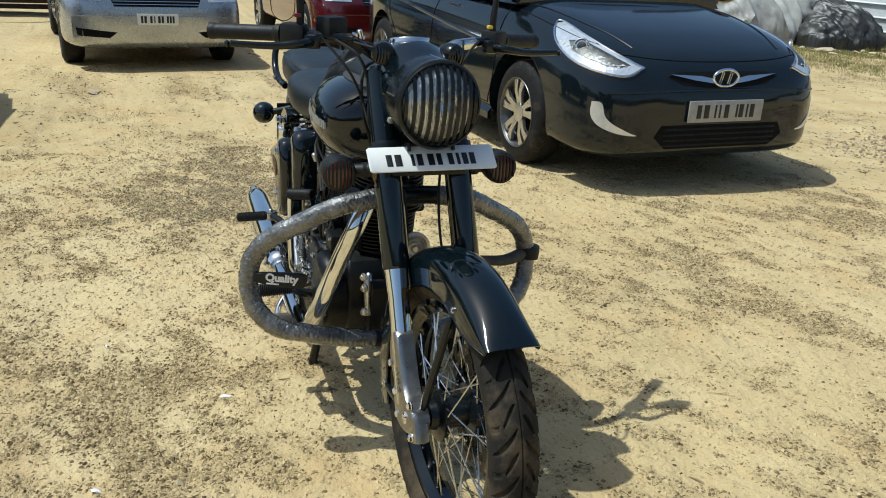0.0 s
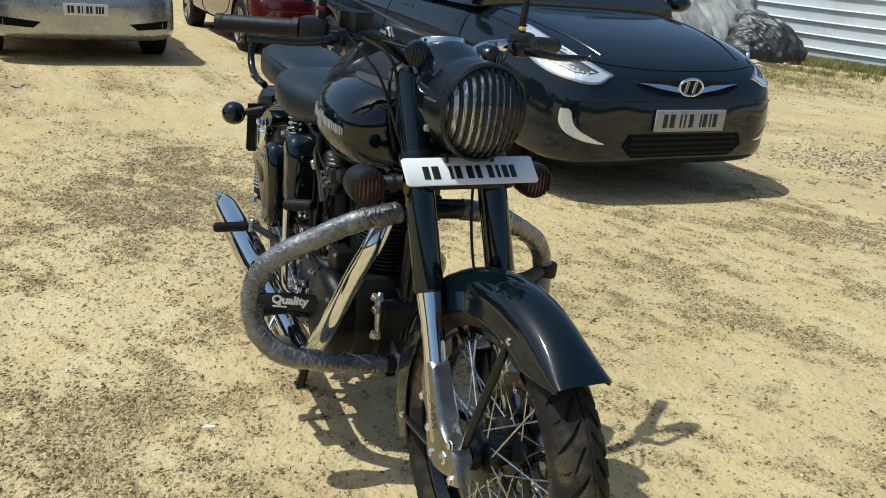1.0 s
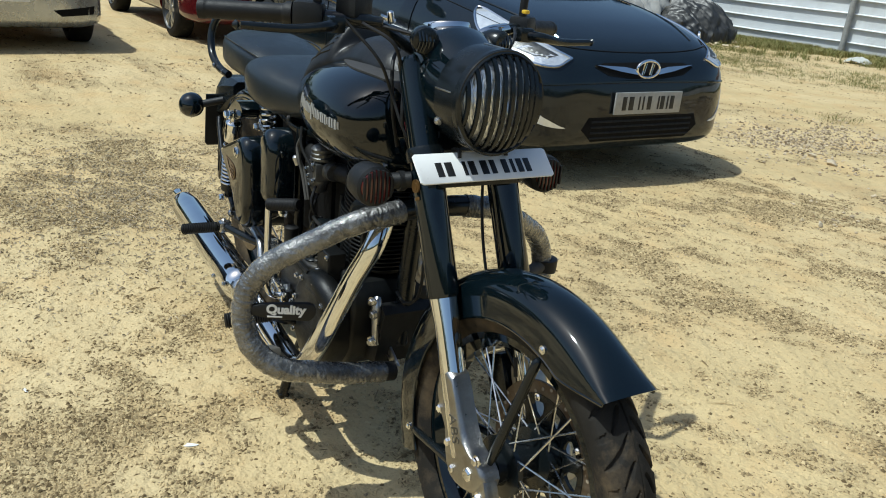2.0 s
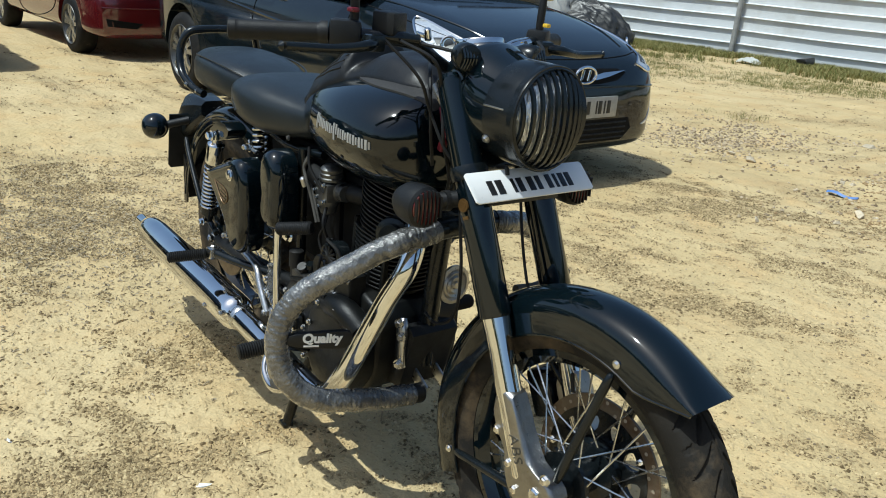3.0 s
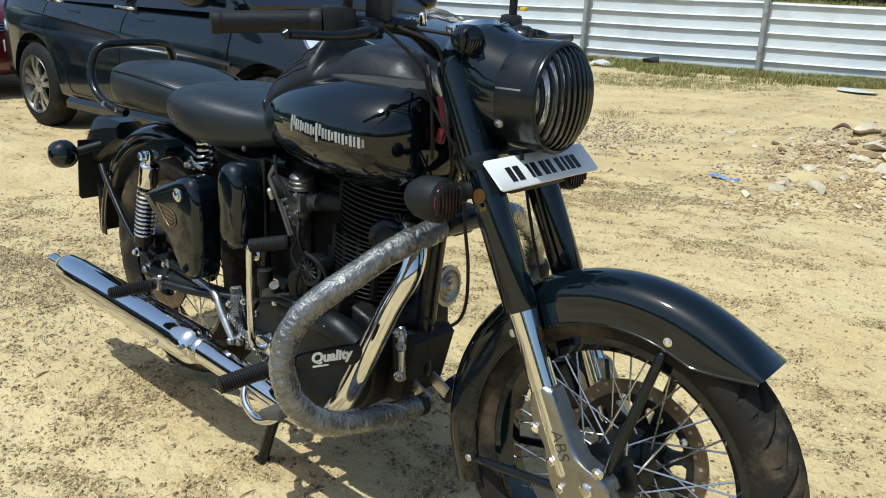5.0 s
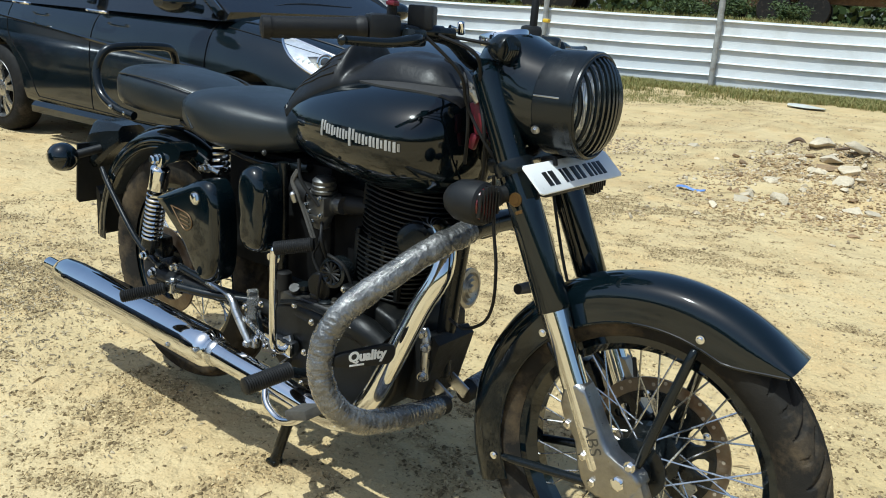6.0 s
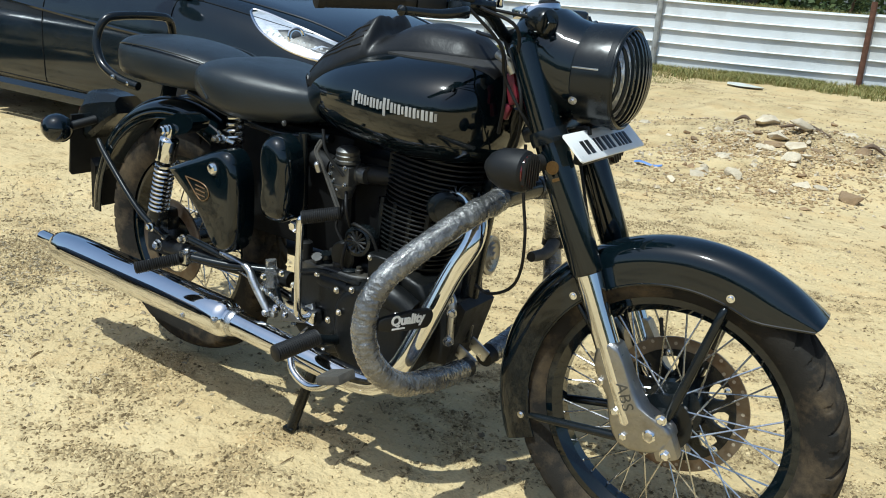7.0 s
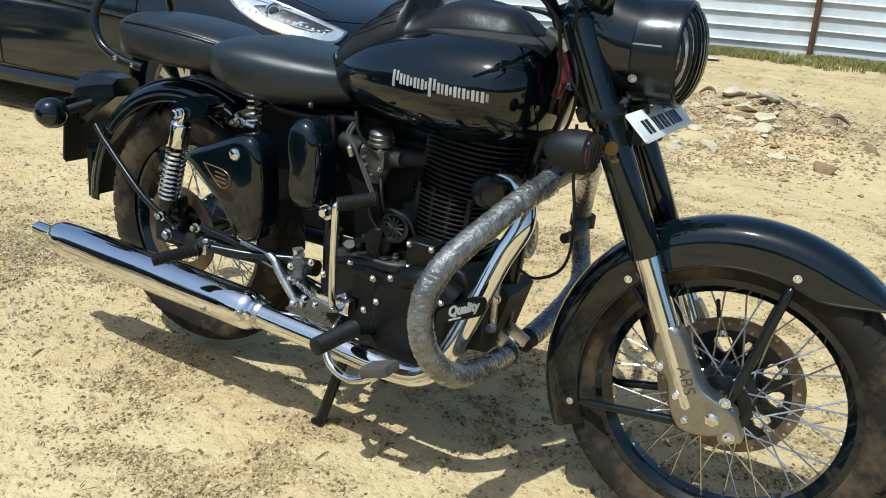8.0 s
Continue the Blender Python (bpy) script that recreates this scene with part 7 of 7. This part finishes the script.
    for pts in (
        [(-1.20, s * 0.85, 0.96), (-1.19, s * 0.85, 0.75), (-1.21, s * 0.85, 0.5), (-1.28, s * 0.85, 0.3)],
        [(-2.30, s * 0.85, 0.97), (-2.33, s * 0.85, 0.7), (-2.33, s * 0.85, 0.3)],
        [(-1.28, s * 0.85, 0.3), (-1.9, s * 0.85, 0.29), (-2.33, s * 0.85, 0.3), (-3.0, s * 0.85, 0.31)],
        [(-3.0, s * 0.85, 0.31), (-3.12, s * 0.85, 0.5), (-3.35, s * 0.85, 0.72), (-3.38, s * 0.85, 0.95)],
    ):
        part("door_seam", seam(CARBVH, pts, (0, s, 0), 0.0035), HOLE, saloon)
    part("side_crease", seam(CARBVH, [(-1.15, s * 0.85, 0.66), (-2.0, s * 0.85, 0.72), (-3.0, s * 0.85, 0.80), (-3.9, s * 0.85, 0.86)], (0, s, 0), 0.012), CARPAINT, saloon)
    bm = B()
    rings = []
    for k in range(9):
        x = -1.22 - 1.85 * k / 8
        rings.append([Vector((x, s * 0.835, 0.19)), Vector((x, s * 0.862, 0.20)), Vector((x, s * 0.864, 0.245)), Vector((x, s * 0.835, 0.275))])
    loft(bm, rings)
    part("side_skirt", bm, CARPAINT, saloon)
    part("hood_crease", seam(CARBVH, [(-0.22, s * 0.50, 0.8), (-0.6, s * 0.60, 0.9), (-1.05, s * 0.66, 0.96)], (0, 0, 1), 0.006), CARPAINT, saloon)
    part("hood_gap", seam(CARBVH, [(-0.20, s * 0.60, 0.8), (-0.40, s * 0.71, 0.86), (-0.7, s * 0.745, 0.9), (-1.1, s * 0.755, 0.96)], (0, s * 0.25, 1), 0.0035), HOLE, saloon)
part("hood_gap", seam(CARBVH, [(-0.2, -0.60, 0.72), (-0.13, -0.4, 0.72), (-0.105, 0, 0.72), (-0.13, 0.4, 0.72), (-0.2, 0.60, 0.72)], (0.5, 0, 1), 0.0035), HOLE, saloon)
part("wiper", tube(B(), [(-1.16, -0.45, 1.005), (-1.2, -0.1, 1.04), (-1.19, 0.35, 1.03)], 0.009, 6, 3), MATTE, saloon)
grille = part("upper_grille", patch(CARBVH, [(0, -0.37, 0.655), (0, -0.30, 0.678), (0, 0, 0.682), (0, 0.30, 0.678), (0, 0.37, 0.655), (0, 0.28, 0.612), (0, 0.12, 0.595), (0, -0.12, 0.595), (0, -0.28, 0.612)], (1, 0, 0.1), 0.002), HOLE, saloon, "slim dark grille")
for s in (-1, 1):
    W = [(0, s * 0.07, 0.642), (0, s * 0.16, 0.658), (0, s * 0.36, 0.668), (0, s * 0.20, 0.635), (0, s * 0.08, 0.618)]
    part("grille_wing", patch(CARBVH, W, (1, 0, 0.1), 0.012), CHROME, grille, "chrome wing bar", 40)
h = CARBVH.ray_cast(Vector((1, 0, 0.643)), Vector((-1, 0, 0)))
EX = h[0].x if h[0] else -0.05
bm = B()
pts = [(EX + 0.016, 0.083 * math.cos(2 * math.pi * k / 24), 0.643 + 0.046 * math.sin(2 * math.pi * k / 24)) for k in range(25)]
tube(bm, pts, 0.0085, 8, 1)
for yy, zz, y2, z2 in ((-0.035, -0.03, -0.022, 0.032), (0.022, -0.032, 0.035, 0.03)):
    tube(bm, [(EX + 0.014, yy, 0.643 + zz), (EX + 0.014, y2, 0.643 + z2)], 0.009, 8, 1)
part("emblem", bm, CHROME, grille, "plain chrome oval emblem")
LG = [(0, -0.40, 0.395), (0, 0.40, 0.395), (0, 0.44, 0.33), (0, 0.36, 0.262), (0, -0.36, 0.262), (0, -0.44, 0.33)]
lower = part("lower_grille", patch(CARBVH, LG, (1, 0, 0), 0.002), HOLE, saloon, "dark lower grille")
for k in range(4):
    part("grille_slat", seam(CARBVH, [(0, -0.38, 0.282 + 0.03 * k), (0, 0, 0.282 + 0.03 * k), (0, 0.38, 0.282 + 0.03 * k)], (1, 0, 0), 0.006), MATTE, lower)
plate(saloon, CARBVH, 0.0, 0.47, 0.5, 0.118, [(-0.185, .03), (-0.135, .035), (-0.075, .012), (-0.045, .012), (0.0, .03), (0.07, .012), (0.10, .03), (0.14, .012), (0.175, .03)], 0.016, SILVERMARK)
part("bumper_crease", seam(CARBVH, [(-0.12, -0.70, 0.56), (-0.03, -0.45, 0.575), (0, 0, 0.58), (-0.03, 0.45, 0.575), (-0.12, 0.70, 0.56)], (1, 0, 0), 0.008), CARPAINT, saloon)
saloon.matrix_basis = Matrix.Translation((-0.955, 2.43, 0)) @ Matrix.Rotation(radians(2.7), 4, "Z")


def hatch(name, label, paint, m, width, length, wb, grille_wide, bars, alloy=False, R=0.28):
    """A small hatchback with its lamps, grille, bumper strip and plate."""
    car = thing(name, label, "car")
    hw = width / 2
    ST = ((0.0, hw * 0.62, 0.30, 0.56), (-0.02, hw * 0.80, 0.25, 0.64), (-0.06, hw * 0.90, 0.22, 0.72), (-0.14, hw * 0.96, 0.20, 0.78), (-0.3, hw, 0.19, 0.83), (-0.6, hw, 0.19, 0.89), (-0.95, hw, 0.19, 0.94), (-length * 0.5, hw, 0.19, 0.97), (-length + 0.4, hw, 0.2, 1.0), (-length + 0.08, hw * 0.94, 0.26, 0.98), (-length, hw * 0.8, 0.34, 0.85))
    bm = B()
    loft(bm, [super_ring(a, b, c, d) for a, b, c, d in ST])
    bvh = BVHTree.FromBMesh(bm)
    wf, wr = (-0.72, R), (-0.72 - wb, R)
    bm = cut_arches(bm, (wf, wr), R + 0.04, hw)
    part("body", bm, paint, car, "", 32)
    for wx, wz in (wf, wr):
        for s in (-1, 1):
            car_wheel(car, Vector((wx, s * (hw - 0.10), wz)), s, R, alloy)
    bm = B()
    rings = []
    for x, w, zt in ((-0.95, 0.80, 0.95), (-1.5, 0.74, 1.38), (-2.0, 0.72, 1.48), (-length + 0.7, 0.72, 1.46), (-length + 0.25, 0.76, 1.0)):
        rings.append([Vector((x, y, z)) for y, z in ((-hw * 0.92, 0.92), (-hw * w, zt - 0.05), (-hw * w * 0.7, zt), (hw * w * 0.7, zt), (hw * w, zt - 0.05), (hw * 0.92, 0.92))])
    loft(bm, rings)
    part("window_glass", bm, CARGLASS, car, "", 25)
    bm = B()
    loft(bm, [[Vector((x, y, z)) for y, z in ((-hw * 0.72, 1.46), (0, 1.50), (hw * 0.72, 1.46), (0, 1.44))] for x in (-1.7, -length + 0.6)])
    part("roof", bm, paint, car)
    for s in (-1, 1):
        H = [(-0.05, s * hw * 0.56, 0.63), (-0.06, s * hw * 0.60, 0.745), (-0.18, s * hw * 0.90, 0.77), (-0.22, s * hw * 0.95, 0.72), (-0.12, s * hw * 0.90, 0.63)]
        part("headlight", patch(bvh, H, (0.85, s * 0.4, 0.1), 0.004), SPRINGHEAD, car, "clear headlight", 50)
        F = [(-0.05, s * hw * 0.42, 0.36), (-0.06, s * hw * 0.86, 0.40), (-0.06, s * hw * 0.84, 0.33), (-0.05, s * hw * 0.50, 0.31)]
        part("bumper_recess", patch(bvh, F, (0.9, s * 0.3, 0), 0.002), HOLE, car, "", 50)
        part("door_seam", seam(bvh, [(-1.15, s * hw, 0.93), (-1.15, s * hw, 0.4), (-2.2, s * hw, 0.3), (-2.3, s * hw, 0.95)], (0, s, 0), 0.005), HOLE, car)
    g = part("upper_grille", patch(bvh, [(0, -grille_wide, 0.675), (0, grille_wide, 0.675), (0, grille_wide * 0.92, 0.585), (0, -grille_wide * 0.92, 0.585)], (1, 0, 0.1), 0.002), HOLE, car)
    for k in range(3):
        part("grille_slat", seam(bvh, [(0, -grille_wide * 0.94, 0.605 + 0.026 * k), (0, 0, 0.605 + 0.026 * k), (0, grille_wide * 0.94, 0.605 + 0.026 * k)], (1, 0, 0), 0.005), CHROME, g)
    part("bumper_line", seam(bvh, [(-0.1, -hw * 0.9, 0.50), (0, 0, 0.505), (-0.1, hw * 0.9, 0.50)], (1, 0, 0), 0.006), paint, car)
    if bars:
        plate(car, bvh, 0.0, 0.475, 0.36, 0.10, bars, 0.012)
    car.matrix_basis = m
    return car


hatch("silver_hatchback", "silver hatchback car parked on sand facing the motorcycle", SILVERPAINT, Matrix.Translation((-5.42, -0.44, 0)) @ Matrix.Rotation(radians(7), 4, "Z"), 1.62, 3.6, 2.4, 0.40, [(-0.14, .02), (-0.11, .022), (-0.06, .02), (-0.03, .01), (0.01, .022), (0.04, .02), (0.085, .018), (0.11, .018), (0.135, .018)])
hatch("maroon_hatchback", "maroon hatchback car parked behind the saloon", MAROON, Matrix.Translation((-6.05, 1.98, 0)) @ Matrix.Rotation(radians(5), 4, "Z"), 1.60, 3.7, 2.35, 0.35, [(-0.1, .02), (0, .02), (0.1, .02)], True)
hatch("grey_hatchback", "dark grey hatchback car parked at the lot's side", SATIN, Matrix.Translation((-0.95, -2.89, 0)) @ Matrix.Rotation(radians(-3), 4, "Z"), 1.60, 3.6, 2.4, 0.35, [(-0.1, .02), (0, .02), (0.1, .02)])

# ---- tarpaulin-covered heap by the fence ----
def tarp(name, c, half, h, mat, label, seed):
    bm = B()
    n = 110
    grid = []
    for i in range(n + 1):
        row = []
        for j in range(n + 1):
            u, v = -1 + 2 * i / n, -1 + 2 * j / n
            r = max(abs(u), abs(v)) * 0.55 + math.hypot(u, v) * 0.45
            z = h * max(0.0, 1 - max(0.0, r) ** 2.3) ** 0.85
            q = Vector((u * 2.2, v * 2.2, seed))
            z += h * 0.16 * noise.noise(q) * (1 - r ** 4 if r < 1 else 0)
            a = math.atan2(v, u)
            k = 1 if r < 0.97 else 0
            along, across = u * 0.9 + v * 0.45, v - 0.5 * u
            z += k * h * 0.13 * (1 - 2 * abs(noise.noise(Vector((along * 1.1, across * 3.6, seed)))))
            z += k * h * 0.085 * (1 - 2 * abs(noise.noise(Vector((along * 1.6, across * 8.5 + 0.8 * noise.noise(q), seed + 5)))))
            z += k * h * 0.035 * (1 - 2 * abs(noise.noise(Vector((along * 3.0, across * 17, seed + 8)))))
            lie = z / h
            fold = ((1 - 2 * abs(noise.noise(Vector((a * 2.2 + lie * 1.4, lie * 4.2 - a * 2.4, seed + 2))))) * 0.055 + (1 - 2 * abs(noise.noise(Vector((a * 5 + lie * 2, lie * 9 - a * 4, seed + 7))))) * 0.022) * max(0.0, min(1, (r - 0.3) * 3)) * min(1, z / h * 6)
            u, v = u * (1 + fold), v * (1 + fold)
            row.append(bm.verts.new((c[0] + u * half[0] * (1 + 0.06 * noise.noise(q * 2)), c[1] + v * half[1] * (1 + 0.06 * noise.noise(q * 2.3)), max(0.0, z) + ground_z(c[0], c[1]) + 0.005)))
        grid.append(row)
    for i in range(n):
        for j in range(n):
            bm.faces.new((grid[i][j], grid[i + 1][j], grid[i + 1][j + 1], grid[i][j + 1]))
    return tagged(part(name, bm, mat, None, "", 60), label, "tarpaulin")


tarp("grey_tarpaulin", (-9.75, 8.95), (1.75, 1.55), 1.35, TARP, "dusty grey tarpaulin draped over a heap", 3)
tarp("black_tarpaulin", (-8.3, 9.85), (0.95, 0.75), 0.62, TARPDARK, "black tarpaulin gathered beside the grey one", 11)
for i in range(26):
    x, y, s = rnd.uniform(-7.9, -6.9), rnd.uniform(8.9, 10.9), rnd.uniform(0.03, 0.11)
    bm = rock(B(), Vector((x, y, ground_z(x, y) + s * 0.2)), (s * 1.6, s, s * 0.7), i + 200)
    tagged(part("litter_scrap", bm, STONE, None, "", 28), "pale scrap of litter by the tarpaulin", "litter", "litter scraps")

# ---- clutter behind the silver car ----
for i in range(7):
    bm = box(B(), (-11.2 + 0.1 * i, -2.4 - 0.12 * i, 0.08 + 0.09 * i), (0.2, 3.4, 0.06), 0.008, Matrix.Rotation(radians(4 * math.sin(i * 2)), 4, "Z"))
    tagged(part("timber_plank", bm, TIMBER), "weathered dark plank in a stack on the ground", "plank", "plank stack")
bm = B()
for k in range(4):
    tube(bm, [(-10.2 + 0.5 * math.cos(a), -2.4 + 0.6 * math.sin(a), 0.35 + 0.05 * k + 0.03 * math.sin(a * 3)) for a in (2 * math.pi * j / 24 for j in range(25))], 0.022, 8, 1)
tagged(part("hose_coil", bm, HOSEBLUE), "coil of pale blue hose lying on planks", "hose")


# ---- beyond the fence: lorries, shrubs, far trees ----
def lorry(at, turn, paint, label, length=7.0):
    t = thing("lorry", label, "lorry")
    part("load_bed", box(B(), (-length / 2 - 1.2, 0, 1.65), (length, 2.3, 1.3), 0.03), paint, t)
    part("cab", box(B(), (0.0, 0, 1.55), (1.9, 2.2, 1.9), 0.12), paint, t)
    part("cab_window", box(B(), (0.55, 0, 2.0), (0.9, 2.22, 0.6), 0.03), CARGLASS, t)
    part("chassis", box(B(), (-length / 2, 0, 0.85), (length + 2, 0.9, 0.22), 0.02), TIMBER, t)
    for x in (0.1, -length + 1.2, -length + 0.1):
        for s in (-1, 1):
            wheel = part("wheel", lathe(B(), [(-0.14, 0.3), (-0.14, 0.47), (-0.1, 0.5), (0.1, 0.5), (0.14, 0.47), (0.14, 0.3)], (x, s * 0.95, 0.5), (0, s, 0), 28), TYRE, t, "dusty lorry tyre")
            part("rim", lathe(B(), [(0.05, 0.31), (0.10, 0.26), (0.06, 0.1)], (x, s * 0.95, 0.5), (0, s, 0), 20), RUST, wheel)
    t.matrix_basis = Matrix.Translation(at) @ Matrix.Rotation(turn, 4, "Z")


def bank(u, b):
    q = FENCE_A + FENCE_D * u + FENCE_N * b
    return Vector((q.x, q.y, ground_z(q.x, q.y) - 0.03))


FA = math.atan2(FENCE_D.y, FENCE_D.x)
lorry(bank(0.8, 17.0), FA, TIMBER, "dusty brown lorry parked beyond the fence")
lorry(bank(9.6, 14.0), FA, FADEDRED, "faded red lorry parked beyond the fence")
lorry(bank(19.0, 14.5), FA, POSTGREY, "grey lorry parked beyond the fence", 6.0)
lorry(bank(-9.0, 17.0), FA, MAROON, "dark red lorry parked beyond the fence", 6.0)


def leaf_cloud(name, centre, radius, height, count, size):
    """A shrub or tree crown out of many small leaf blades, denser in clumps."""
    v, f = [], []
    clumps = [Vector((rnd.gauss(0, 0.45) * radius, rnd.gauss(0, 0.45) * radius, rnd.uniform(0.05, 1) * height)) for _ in range(18)]
    for _ in range(count):
        c = rnd.choice(clumps)
        p = Vector(centre) + c + Vector((rnd.gauss(0, 0.22) * radius, rnd.gauss(0, 0.22) * radius, rnd.gauss(0, 0.14) * height))
        if p.z < centre[2] + 0.02:
            continue
        d = Vector((rnd.gauss(0, 1), rnd.gauss(0, 1), rnd.gauss(0, 0.6))).normalized()
        w = d.orthogonal().normalized()
        s = size * rnd.uniform(0.5, 1.2)
        k = len(v)
        v += [tuple(p - d * s), tuple(p + w * s * 0.4), tuple(p + d * s), tuple(p - w * s * 0.4)]
        f.append((k, k + 1, k + 2, k + 3))
    me = bpy.data.meshes.new(name)
    me.from_pydata(v, [], f)
    me.materials.append(LEAVES)
    return me


for i, (u, b, r, h) in enumerate(((0.6, 9.5, 0.7, 0.9), (1.9, 10.0, 0.6, 0.8), (3.3, 10.5, 0.5, 0.55), (6.6, 9.8, 0.8, 1.1), (11.0, 9.5, 1.0, 1.5), (-6.0, 9.0, 1.1, 1.3), (15.0, 8.0, 1.2, 1.8))):
    c = bank(u, b)
    s = thing("shrub", "dark green shrub on the bank beyond the fence", "shrub", "shrubs beyond the fence")
    stem = part("stem", tube(B(), [c, c + Vector((0.05, 0, h * 0.4)), c + Vector((0.1, 0.1, h * 0.8))], [0.05, 0.035, 0.012], 8, 3), TIMBER, s)
    crown = new("crown", leaf_cloud("crown", c, r, h, 2600, 0.055))
    crown.parent = s
# ring of trees added to give reflections a dark horizon, mostly out of view
v, f = [], []
for i in range(150):
    a = 2 * math.pi * i / 150 + rnd.uniform(-0.02, 0.02)
    d = rnd.uniform(55, 75)
    base = Vector((d * math.cos(a), d * math.sin(a) + 4, 0.5))
    H = rnd.uniform(4.5, 8.5)
    for _ in range(620):
        p = base + Vector((rnd.gauss(0, 1.5), rnd.gauss(0, 1.5), H * rnd.random() ** 1.1))
        q = Vector((rnd.gauss(0, 1), rnd.gauss(0, 1), rnd.gauss(0, 1))).normalized()
        w = q.orthogonal().normalized()
        s = rnd.uniform(0.16, 0.42)
        k = len(v)
        v += [tuple(p - q * s), tuple(p + w * s * 0.7), tuple(p + q * s), tuple(p - w * s * 0.7)]
        f.append((k, k + 1, k + 2, k + 3))
stuff("reflection_woods", v, f, LEAVES, "mostly unseen belt of dark trees added round the lot for reflections", "trees")
